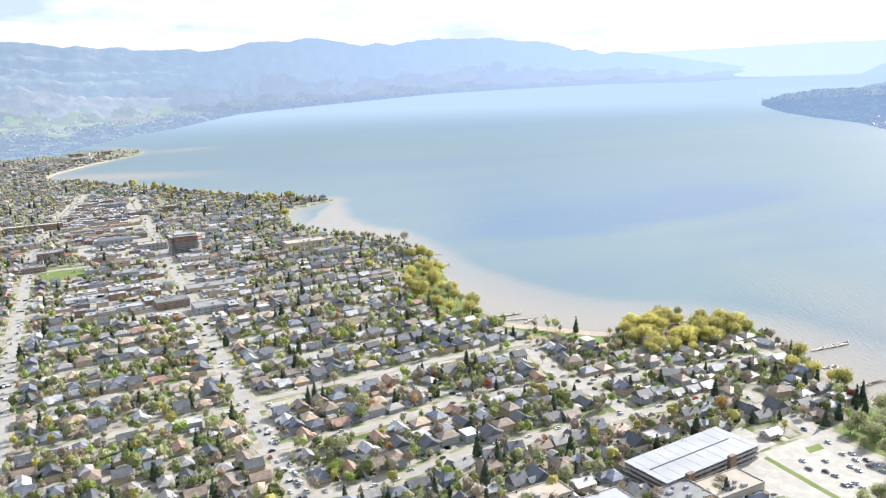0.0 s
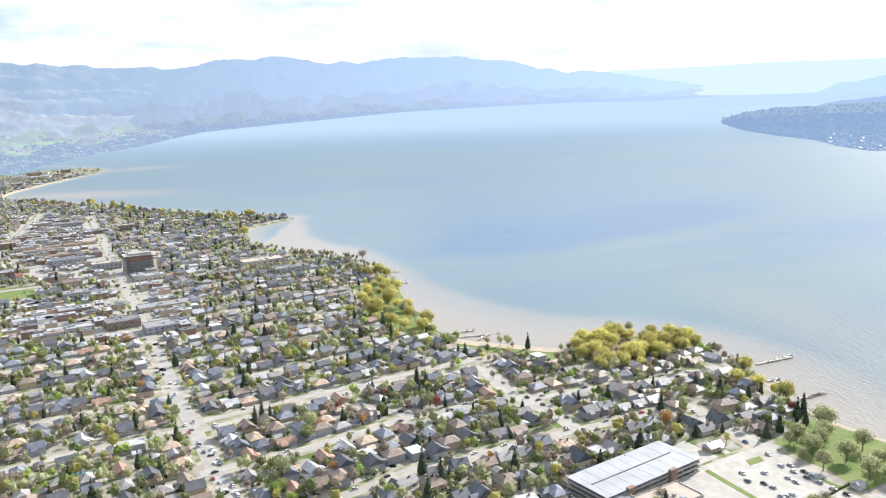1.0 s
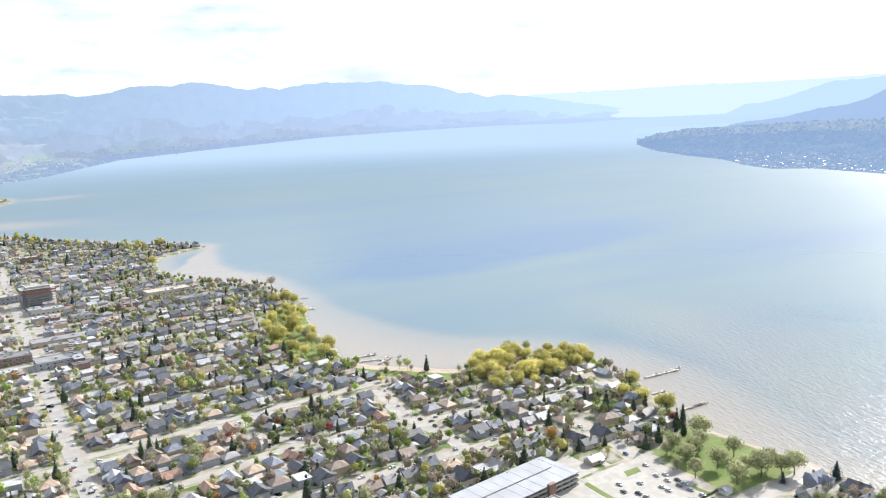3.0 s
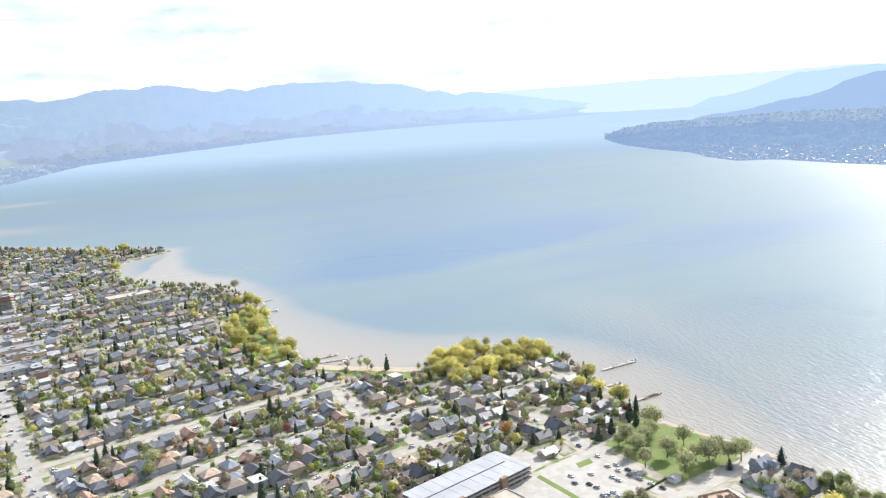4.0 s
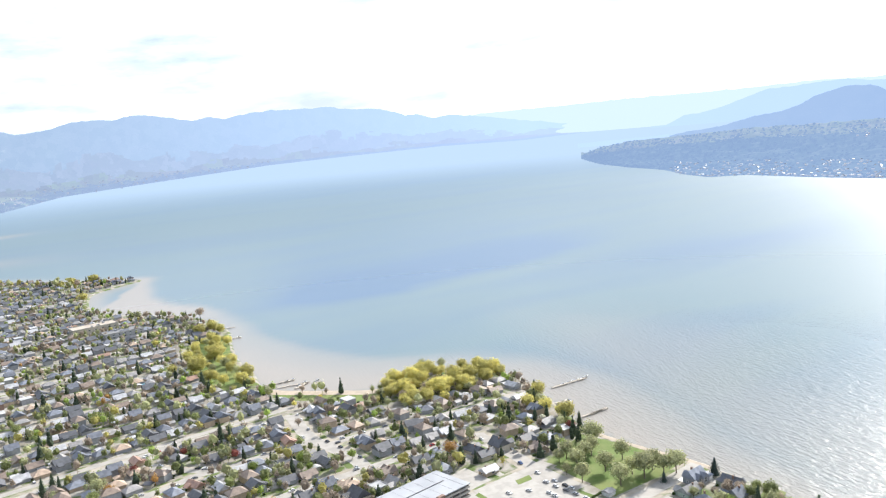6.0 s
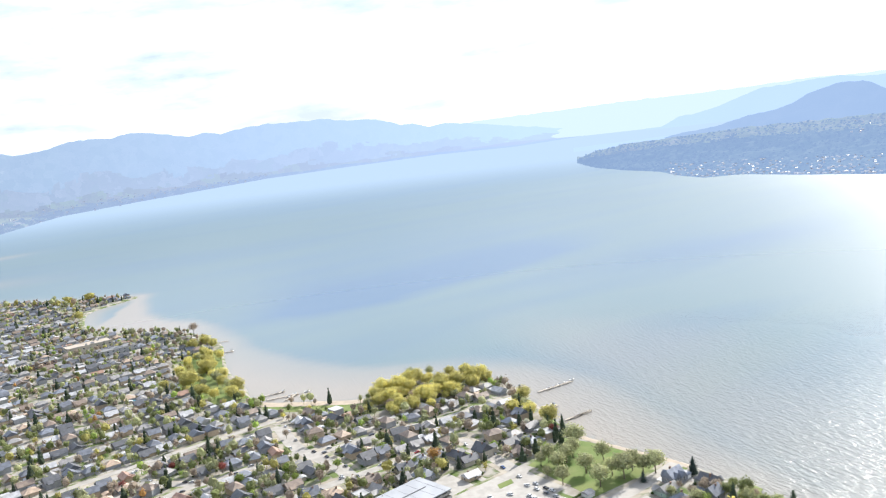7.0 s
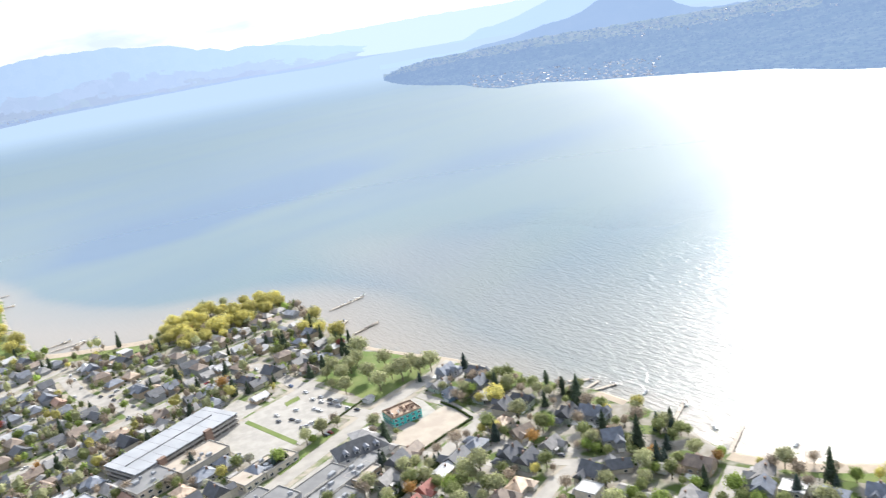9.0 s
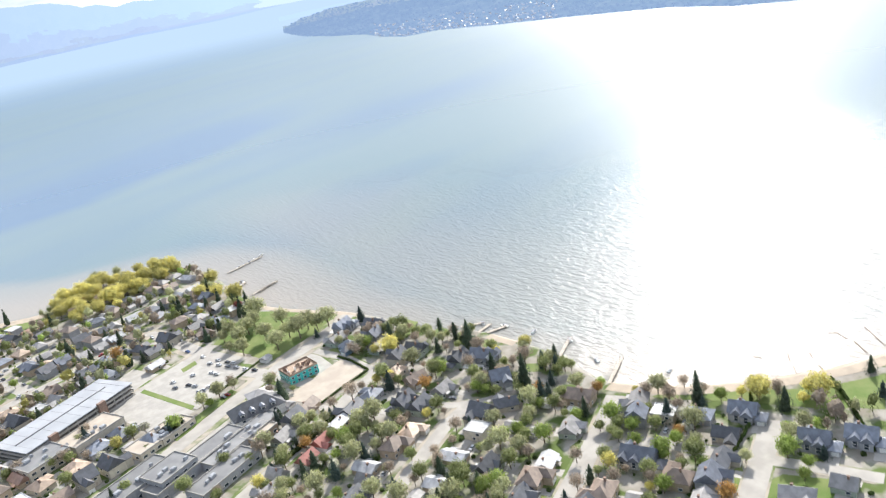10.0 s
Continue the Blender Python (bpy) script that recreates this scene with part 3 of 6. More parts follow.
WOODS, MEADOW, STUBBLE, SCRUB = (0.025, 0.045, 0.03), (0.16, 0.215, 0.09), (0.27, 0.24, 0.18), (0.10, 0.12, 0.08)
patchwork(FAR_LEFT, (WOODS, SCRUB, STUBBLE, (0.30, 0.28, 0.22), WOODS, SCRUB, STUBBLE), 40, 0.32)
patchwork(FAR_BENCH, (SCRUB, STUBBLE, (0.30, 0.28, 0.22), MEADOW, STUBBLE, SCRUB, (0.42, 0.38, 0.32)), 46, 0.5)
patchwork(FAR_FLAT, (WOODS, SCRUB, WOODS, STUBBLE, WOODS, WOODS, MEADOW, WOODS), 34, 0.85)
patchwork(FAR_FIELD, (SCRUB, MEADOW, STUBBLE, WOODS, MEADOW, SCRUB, (0.24, 0.36, 0.10)), 60, 0.75)
patchwork(FAR_SLOPE, (WOODS, MEADOW, SCRUB, WOODS, STUBBLE, SCRUB), 40, 0.5)
patchwork(FAR_RIGHT, (WOODS, WOODS, SCRUB, WOODS, WOODS), 30, 0.8)

left_shore = table([(-60, -3.9), (-30, -3.9), (-26.5, -3.85)] + [(-24.06, -3.4), (-21.97, -2.97), (-19.12, -2.64), (-16.72, -2.2), (-14.65, -1.83), (-10.06, -1.52), (-5.36, -1.23), (-1.38, -0.97), (4.96, -0.79), (10.8, -0.66), (16.43, -0.72)] + [(22.5, -0.45)])
left_ridge = table([(-60, 3.4), (-38, 3.6), (-27.7, 3.1), (-26.2, 2.95), (-25, 2.73), (-24.15, 2.85), (-23, 2.63), (-21.8, 2.75), (-20.85, 2.52), (-19.3, 2.49), (-17.6, 2.56), (-16.85, 2.33), (-15, 2.48), (-13.5, 2.89), (-12, 2.93),
                    (-10.9, 2.83), (-10.3, 3.04), (-9.2, 3.05), (-7.85, 2.83), (-6.1, 2.44), (-5.15, 2.64), (-4, 2.42), (-2.8, 2.65), (-0.85, 2.78), (1.1, 2.71), (3.1, 2.72), (4.6, 2.44), (6.2, 2.35), (7.35, 2.11), (8.5, 1.69), (9.25, 1.74), (10.4, 1.36),
                    (11.5, 1.5), (12.7, 1.35), (14.6, 1.09), (16.4, 0.72), (18, 0.5), (20, 0.15), (21.4, -0.15), (22.5, -0.42)])
left_reach = table([(-60, 9500), (-25, 9500), (-14, 13000), (0, 19000), (10, 27000), (21, 36000)])
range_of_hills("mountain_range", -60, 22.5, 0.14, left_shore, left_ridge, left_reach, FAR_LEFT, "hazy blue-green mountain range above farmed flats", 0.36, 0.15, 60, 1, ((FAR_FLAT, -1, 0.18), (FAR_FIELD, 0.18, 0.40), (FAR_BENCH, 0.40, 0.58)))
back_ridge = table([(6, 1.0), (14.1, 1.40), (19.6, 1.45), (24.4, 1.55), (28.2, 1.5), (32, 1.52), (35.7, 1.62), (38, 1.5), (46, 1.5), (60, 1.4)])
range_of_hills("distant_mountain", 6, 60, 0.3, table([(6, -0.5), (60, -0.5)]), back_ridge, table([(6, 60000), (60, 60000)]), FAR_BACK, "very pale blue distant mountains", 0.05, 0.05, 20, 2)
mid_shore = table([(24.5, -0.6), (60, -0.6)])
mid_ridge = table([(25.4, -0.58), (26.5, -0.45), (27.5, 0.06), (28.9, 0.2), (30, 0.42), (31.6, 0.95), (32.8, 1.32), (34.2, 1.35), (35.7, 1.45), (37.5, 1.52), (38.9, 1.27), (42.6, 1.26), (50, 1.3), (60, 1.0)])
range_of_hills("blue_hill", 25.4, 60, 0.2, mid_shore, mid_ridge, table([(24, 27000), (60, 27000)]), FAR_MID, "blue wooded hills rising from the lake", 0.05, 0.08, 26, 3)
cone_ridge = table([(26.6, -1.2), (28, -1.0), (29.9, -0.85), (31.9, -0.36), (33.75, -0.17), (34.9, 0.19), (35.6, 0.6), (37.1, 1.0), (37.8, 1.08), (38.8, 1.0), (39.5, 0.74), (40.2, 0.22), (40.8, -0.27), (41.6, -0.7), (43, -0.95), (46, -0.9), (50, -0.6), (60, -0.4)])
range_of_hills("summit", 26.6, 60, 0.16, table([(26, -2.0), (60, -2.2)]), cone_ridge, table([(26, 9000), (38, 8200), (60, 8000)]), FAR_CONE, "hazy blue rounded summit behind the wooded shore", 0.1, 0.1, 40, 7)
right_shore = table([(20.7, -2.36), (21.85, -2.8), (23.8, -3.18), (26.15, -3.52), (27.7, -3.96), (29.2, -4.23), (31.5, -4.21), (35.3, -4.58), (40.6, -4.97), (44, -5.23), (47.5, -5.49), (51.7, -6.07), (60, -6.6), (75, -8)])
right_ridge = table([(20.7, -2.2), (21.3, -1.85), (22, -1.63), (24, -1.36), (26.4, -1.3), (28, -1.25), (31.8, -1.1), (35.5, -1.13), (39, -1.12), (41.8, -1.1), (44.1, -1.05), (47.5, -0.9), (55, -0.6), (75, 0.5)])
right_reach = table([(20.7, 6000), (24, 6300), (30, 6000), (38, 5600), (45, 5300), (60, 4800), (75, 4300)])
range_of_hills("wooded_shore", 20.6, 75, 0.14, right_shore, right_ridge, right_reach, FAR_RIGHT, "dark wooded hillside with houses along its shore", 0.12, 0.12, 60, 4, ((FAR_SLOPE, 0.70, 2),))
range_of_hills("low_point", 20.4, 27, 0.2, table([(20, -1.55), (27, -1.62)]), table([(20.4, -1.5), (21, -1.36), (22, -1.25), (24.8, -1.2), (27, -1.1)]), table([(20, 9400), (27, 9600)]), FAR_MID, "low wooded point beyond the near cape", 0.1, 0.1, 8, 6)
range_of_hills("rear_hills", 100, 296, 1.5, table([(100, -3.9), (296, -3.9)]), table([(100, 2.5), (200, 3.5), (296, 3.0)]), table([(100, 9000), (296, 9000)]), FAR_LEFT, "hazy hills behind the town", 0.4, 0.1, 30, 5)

# ---------------------------------------------------------------- streets
STREETS = [  # width of the carriageway, of the verges, and the line
    (11, 19, "main", [(-671, 1731), (-515, 1385), (-395, 1110), (-305, 910), (-253, 789), (-203, 679), (-173, 607), (-137, 528), (-104, 457), (-82, 409)]),
    (11, 18, "main", [(-808, 1808), (-677, 1388), (-615, 1185), (-532, 996), (-468, 858), (-397, 699), (-333, 564), (-262, 414)]),
    (9, 16, "road", [(-156, 534), (-121, 552), (-91, 573), (-66, 586), (-46, 602), (-19, 618), (19, 635), (42, 637), (72, 651)]),
    (8, 14, "road", [(-46, 602), (-40, 586), (-22, 568), (-1, 557), (20, 550), (46, 564), (72, 571), (91, 586)]),
    (9, 16, "road", [(-122, 472), (-108, 481), (-87, 488), (-66, 499), (-40, 515), (-13, 532), (3, 546), (18, 551)]),
    (9, 17, "road", [(-82, 412), (-64, 419), (-32, 434), (-13, 444), (12, 466), (38, 472), (60, 483), (85, 496), (118, 509), (144, 519), (180, 533), (214, 549), (219, 526)]),
    (12, 22, "road", [(72, 651), (85, 590), (104, 559), (119, 531), (125, 507)]),
    (8, 14, "road", [(102, 570), (130, 582), (168, 594), (205, 600), (236, 611), (269, 624)]),
    (11, 19, "road", [(216, 523), (227, 503), (234, 476), (243, 451), (254, 428)]),
    (11, 19, "road", [(120, 411), (147, 421), (178, 434), (205, 451), (233, 466), (246, 475)]),
    (11, 19, "road", [(130, 325), (148, 332), (169, 338), (198, 353), (236, 378), (263, 394), (298, 411), (338, 434)]),
    (11, 19, "road", [(230, 457), (242, 425), (260, 395), (267, 381), (284, 338), (309, 350)]),
    (9, 13, "road", [(190, 264), (207, 273), (241, 292), (273, 313), (299, 330), (325, 342), (340, 350)]),
    (8, 12, "road", [(249, 210), (266, 221), (296, 241), (318, 255), (336, 260)]),
    (10, 13, "road", [(303, 153), (319, 161), (351, 181), (373, 195), (390, 207)]),
    (10, 12, "road", [(359, 99), (373, 108), (396, 121), (423, 137)]),
    (7, 9, "road", [(346, 182), (370, 170), (379, 154), (390, 134), (400, 115), (409, 98), (418, 80)]),
    (6, 8, "road", [(297, 398), (312, 356), (311, 307), (318, 272), (332, 260), (352, 251)]),
]
U = Vector((math.cos(radians(28)), math.sin(radians(28))))
V = Vector((-U.y, U.x))


def ribbon(shape, points, width, z, slot=0):
    p = smooth_line(points, 1)
    v, n = [], len(p)
    for i, q in enumerate(p):
        t = (p[min(i + 1, n - 1)] - p[max(i - 1, 0)]).normalized()
        s = Vector((-t.y, t.x)) * width / 2
        v += [(q.x + s.x, q.y + s.y, z), (q.x - s.x, q.y - s.y, z), (q.x + s.x, q.y + s.y, z - 0.5), (q.x - s.x, q.y - s.y, z - 0.5)]
    f = [g for i in range(n - 1) for g in ((4 * i + 1, 4 * i + 5, 4 * i + 4, 4 * i), (4 * i, 4 * i + 4, 4 * i + 6, 4 * i + 2), (4 * i + 5, 4 * i + 1, 4 * i + 3, 4 * i + 7))]
    return shape.add(v, f, slot)


def crossing(line, k):
    """The point of a line where it reaches k along V."""
    for a, b in zip(line, line[1:]):
        ka, kb = Vector(a).dot(V), Vector(b).dot(V)
        if (ka - k) * (kb - k) <= 0 and ka != kb:
            return Vector(a) + (Vector(b) - Vector(a)) * ((k - ka) / (kb - ka))
    return None


MAIN, WEST = STREETS[0][3], STREETS[1][3]
BACK = list(STREETS)
# side streets further off, at the spacing of the near ones
k = 560.0
while k < 1450:
    p = crossing(MAIN, k)
    if p:
        far = 0
        while far < 700 and inside(*(p + U * (far + 60))):
            far += 20
        BACK.append((8, 14, "road", [tuple(p), tuple(p + U * far * 0.5 + V * 4), tuple(p + U * far)]))
    k += 74
k = 330.0
while k < 1450:
    p, q = crossing(MAIN, k), crossing(WEST, k)
    if p and q:
        BACK.append((8, 14, "road", [tuple(q), tuple((p + q) / 2 + V * 3), tuple(p)]))
        BACK.append((8, 14, "road", [tuple(q - U * 420), tuple(q - U * 200 - V * 5), tuple(q)]))
    k += 74
for d in (-170, -330, -500):
    BACK.append((9, 15, "road", [tuple(Vector(p) + U * d) for p in WEST]))

verge_s, road_s, main_s = Shape(), Shape(), Shape()
for i, (w, wv, kind, pts) in enumerate(BACK):
    ribbon(verge_s, pts, wv, LAND + 0.06 + 0.006 * (i % 7))
    ribbon(main_s if kind == "main" else road_s, pts, w, LAND + 0.14 + 0.006 * (i % 7))
single("verge", verge_s, M["verge"], "pale gravel and grass street verges", "verge", kind="structure")
single("road", road_s, M["road"], "sun-bleached residential asphalt streets", "road", kind="structure")
single("main_road", main_s, M["main_road"], "wide grey asphalt avenue", "road", kind="structure")

RA = np.array([a for _, _, _, pts in BACK for a in pts[:-1]])
RB = np.array([b for _, _, _, pts in BACK for b in pts[1:]])
RW = np.array([wv / 2 for _, wv, _, pts in BACK for _ in pts[:-1]])


def road_gap(x, y):
    """Metres from the nearest verge."""
    d = RB - RA
    t = np.clip(((x - RA[:, 0]) * d[:, 0] + (y - RA[:, 1]) * d[:, 1]) / ((d ** 2).sum(1) + 1e-9), 0, 1)
    return float((np.hypot(x - RA[:, 0] - t * d[:, 0], y - RA[:, 1] - t * d[:, 1]) - RW).min())


def shore_gap(x, y):
    """Metres inland of the water's edge."""
    d = SEG_B - SEG_A
    t = np.clip(((x - SEG_A[:, 0]) * d[:, 0] + (y - SEG_A[:, 1]) * d[:, 1]) / ((d ** 2).sum(1) + 1e-9), 0, 1)
    r = float(np.hypot(x - SEG_A[:, 0] - t * d[:, 0], y - SEG_A[:, 1] - t * d[:, 1]).min())
    return r if inside(x, y) else -r


# open ground and large buildings, where no ordinary house stands
ZONES = {
    "field": [(-538, 1044), (-474, 1052), (-441, 969), (-492, 948)],
    "park": [(246, 475), (286, 514), (324, 463), (331, 437), (269, 410)],
    "lake_park": [(-50, 973), (-7, 1008), (8, 844), (41, 759), (7, 755), (-40, 839)],
    "point": [(146, 666), (160, 697), (209, 725), (255, 719), (282, 687), (252, 667), (216, 648), (167, 625)],
    "beach_lawn": [(54, 726), (89, 706), (151, 680), (144, 659), (106, 678), (57, 700)],
    "lot": [(304, 372), (310, 343), (272, 327), (256, 352)],
    "car_park": [(222, 467), (246, 406), (212, 385), (188, 449)],
    "car_park_b": [(187, 448), (210, 385), (185, 371), (165, 433)],
    "teal": [(272, 407), (296, 395), (297, 364), (263, 362)],
    "parkade": [(115, 428), (191, 487), (210, 448), (158, 406)],
    "shops": [(-864, 1776), (-671, 1731), (-515, 1385), (-363, 1035), (-474, 1052), (-570, 1178)],
    "hospital": [(151, 314), (222, 356), (242, 314), (178, 273)],
    "tower": [(-389, 1091), (-337, 1101), (-376, 1210), (-430, 1242)],
    "strip": [(-387, 1109), (-361, 1144), (-196, 793), (-236, 749)],
    "big_house": [(225, 354), (249, 379), (256, 342), (231, 310)],
    "shore_lawn": [(401, 193), (415, 188), (438, 161), (457, 140), (489, 124), (463, 108), (443, 130), (429, 154), (408, 181)],
    "blocks": [(-455, 957), (-352, 1001), (-250, 769), (-402, 786)],
}
ZP = {k: (np.array([p[0] for p in v]), np.array([p[1] for p in v])) for k, v in ZONES.items()}
ZBOX = {k: (px.min(), px.max(), py.min(), py.max()) for k, (px, py) in ZP.items()}


def in_zone(x, y):
    return any(b[0] < x < b[1] and b[2] < y < b[3] and inside(x, y, *ZP[k]) for k, b in ZBOX.items())


def near_zone(x, y, m=6.0):
    return any(in_zone(x + a, y + b) for a, b in ((0, 0), (m, 0), (-m, 0), (0, m), (0, -m)))


def sheet(name, points, mat, label, category, z=LAND + 0.05):
    return single(name, kerbed(Shape(), points, LAND - 0.4, z), mat, label, category, kind="structure")


sheet("playing_field", ZONES["field"], M["lawn"], "bright green mown playing field", "field")
sheet("park_lawn", ZONES["park"], M["lawn"], "green lakeside park lawn", "lawn")
sheet("park_lawn", ZONES["lake_park"], M["lawn"], "green lakeside park lawn under willows", "lawn")
sheet("park_lawn", ZONES["shore_lawn"], M["lawn"], "green lawns behind the lake beach", "lawn")
sheet("beach_lawn", ZONES["beach_lawn"], M["lawn"], "narrow lawn behind the beach", "lawn")
sheet("gravel_lot", ZONES["lot"], M["gravel"], "empty pale gravel building lot", "lot", LAND + 0.22)
sheet("car_park", ZONES["car_park"], M["concrete"], "pale asphalt car park", "car park", LAND + 0.22)
sheet("car_park", ZONES["car_park_b"], M["concrete"], "pale asphalt car park", "car park", LAND + 0.23)

for zone in ("shops", "blocks", "strip", "tower", "hospital", "big_house", "teal", "parkade"):
    sheet("paved_yard", ZONES[zone], M["road" if zone in ("shops", "blocks", "strip") else "concrete"], "pale paved yards and car parks round the buildings", "paving", LAND + 0.035)

# ---------------------------------------------------------------- houses
def window_shape(w, h):
    """A framed pane that looks along -y; slot 0 is the frame, slot 1 the glass."""
    x, o, s = w / 2, 0.13, Shape()
    ring = [(-x - o, -o), (x + o, -o), (x + o, h + o), (-x - o, h + o)]
    hole = [(-x, 0), (x, 0), (x, h), (-x, h)]
    v = [(a, 0.03, b) for a, b in ring] + [(a, -0.09, b) for a, b in ring] + [(a, -0.09, b) for a, b in hole] + [(a, -0.04, b) for a, b in hole]
    f = [g for i in range(4) for g in ((i, (i + 1) % 4, 4 + (i + 1) % 4, 4 + i), (4 + i, 4 + (i + 1) % 4, 8 + (i + 1) % 4, 8 + i), (8 + i, 8 + (i + 1) % 4, 12 + (i + 1) % 4, 12 + i))]
    return s.add(v, f, 0).glaze((12, 13, 14, 15))


WIN = {k: window_shape(*k).mesh("window", [M["white_trim"], M["glass"]]) for k in ((1.8, 1.3), (1.2, 1.2), (2.6, 1.5))}


def add_window(parent, size, x, y, z, turn):
    ob = new("window", WIN[size])
    ob.parent = parent
    ob.matrix_local = pose(x, y, z, 0, 0, turn)


def house(label, roof, wall, w, d, h=3.0, pitch=0.45, shape="gable", wing=0.0, garage=True, chimney=True, porch=False):
    """A house whose front looks along -y, standing round its middle at z = 0."""
    t = thing("house", label, "house")
    w, d, wing = w * 0.86, d * 0.86, wing * 0.86
    rm, wm_ = M["roof_" + roof], M["wall_" + wall]
    x, y, o = w / 2, d / 2, 0.55
    s = Shape().box(-x, x, -y, y, -0.3, h)
    if shape == "gable":
        hh = y * pitch * 2 * 0.96
        s.add([(-x, -y, h), (-x, y, h), (-x, 0, h + hh), (x, -y, h), (x, y, h), (x, 0, h + hh)], [(0, 2, 1), (3, 4, 5)])
    body = part("wall", s, wm_, t)
    r = Shape()
    if shape == "gable":
        r.gable(-x - o, x + o, -y - o, y + o, h, (y + o) * pitch * 2)
    elif shape == "hip":
        r.hip(-x - o, x + o, -y - o, y + o, h, (y + o) * pitch * 1.7)
    else:
        r.box(-x - 0.2, x + 0.2, -y - 0.2, y + 0.2, h, h + 0.25).box(-x - 0.2, x + 0.2, -y - 0.2, -y + 0.1, h + 0.25, h + 0.6)
        r.box(-x - 0.2, x + 0.2, y - 0.1, y + 0.2, h + 0.25, h + 0.6).box(-x - 0.2, -x + 0.1, -y + 0.1, y - 0.1, h + 0.25, h + 0.6)
        r.box(x - 0.1, x + 0.2, -y + 0.1, y - 0.1, h + 0.25, h + 0.6)
    top = part("roof", r, rm, t)
    if wing:
        ww, wd = w * 0.42, abs(wing)
        cx = x - ww / 2 - 0.3 if wing > 0 else -x + ww / 2 + 0.3
        side = part("wing_wall", Shape().box(cx - ww / 2, cx + ww / 2, -y - wd, -y + 0.02, -0.3, h - 0.2), wm_, t)
        g = Shape()
        if shape == "hip":
            g.hip(-y * 0.4, wd + y + o, -ww / 2 - o, ww / 2 + o, h - 0.2, (ww / 2 + o) * pitch * 1.7)
        else:
            g.gable(-y * 0.4, wd + y + o, -ww / 2 - o, ww / 2 + o, h - 0.2, (ww / 2 + o) * pitch * 1.9)
        part("wing_roof", g.turned(-90, cx, 0), rm, t)
        if garage:
            part("garage_door", Shape().box(cx - ww / 2 + 0.5, cx + ww / 2 - 0.5, -y - wd - 0.07, -y - wd + 0.02, 0, 2.25), M["white_trim"], side)
        else:
            add_window(side, (2.6, 1.5), cx, -y - wd, 0.9, 0)
    if chimney:
        part("chimney", Shape().box(-x * 0.4, -x * 0.4 + 0.9, 0.4, 1.3, h - 0.2, h + y * pitch * 2 + 1.0).box(-x * 0.4 - 0.08, -x * 0.4 + 0.98, 0.32, 1.38, h + y * pitch * 2 + 1.0, h + y * pitch * 2 + 1.15), M["brick"], top)
    px = -x * 0.45 if wing > 0 else x * 0.45
    part("door", Shape().box(px - 0.5, px + 0.5, -y - 0.06, -y + 0.02, 0, 2.05), M["wood"], t)
    add_window(body, (1.8, 1.3), px - 2.4, -y, 0.9, 0)
    add_window(body, (1.2, 1.2), -x, 0.5, 1.0, -90)
    add_window(body, (1.2, 1.2), x, 0.5, 1.0, 90)
    add_window(body, (1.8, 1.3), -x * 0.4, y, 0.9, 180)
    if h > 4.5:
        add_window(body, (1.8, 1.3), px, -y, h - 1.9, 0)
        add_window(body, (1.8, 1.3), x * 0.4, y, h - 1.9, 180)
    if porch:
        part("porch_roof", Shape().gable(px - 1.8, px + 1.8, -y - 2.2, -y + 0.3, 2.5, 0.6), rm, t)
        part("porch_deck", Shape().box(px - 1.6, px + 1.6, -y - 2.0, -y - 0.02, -0.3, 0.25), M["concrete"], t)
    return t


KINDS = [
    house("charcoal-roofed bungalow with cream stucco walls", "charcoal", "cream", 15, 10, 3.0, 0.36, "gable", 4.5),
    house("blue-grey hip-roofed house with grey walls", "blue_grey", "grey", 15, 11, 3.2, 0.38, "hip", -4.5),
    house("brown shingled bungalow with tan walls", "brown", "tan", 14, 10, 2.9, 0.34, "gable", -4.0),
    house("pale grey low-roofed bungalow with tan walls", "pale_grey", "tan", 14, 10, 2.8, 0.24, "gable", 0.0, porch=True),
    house("tan-roofed house with cream walls", "tan", "cream", 14, 11, 3.0, 0.32, "hip", 4.0),
    house("dark slate two-storey house with grey siding", "slate", "grey", 12, 11, 5.6, 0.42, "gable", 4.5),
    house("rust-coloured shingled bungalow with tan walls", "rust", "tan", 15, 9, 2.9, 0.32, "gable", 0.0, porch=True),
    house("weathered grey shingled house with sage walls", "weathered_grey", "sage", 14, 10, 3.1, 0.38, "gable", 4.0, porch=True),
    house("white flat-roofed modern house", "white", "cream", 13, 11, 5.4, 0.0, "flat", 0.0, chimney=False),
    house("charcoal two-storey house with cream gables", "charcoal", "cream", 13, 12, 5.4, 0.45, "gable", -5.0),
    house("slate hip-roofed house with blue walls", "slate", "blue", 14, 11, 3.1, 0.4, "hip", 4.5),
    house("red-roofed cottage with white walls", "red", "white", 12, 9, 3.0, 0.4, "gable", -4.0),
    house("grey shingled cottage with sage siding", "weathered_grey", "sage", 11, 9, 3.0, 0.45, "gable", 0.0, porch=True),
    house("brown-roofed large house with tan walls", "brown", "tan", 15, 11, 4.6, 0.42, "hip", 5.0),
]
SIZES = [(15, 10), (15, 11), (14, 10), (14, 10), (14, 11), (12, 11), (15, 9), (14, 10), (13, 11), (13, 12), (14, 11), (12, 9), (11, 9), (15, 11)]
SIZES = [(w * 0.86, d * 0.86) for w, d in SIZES]


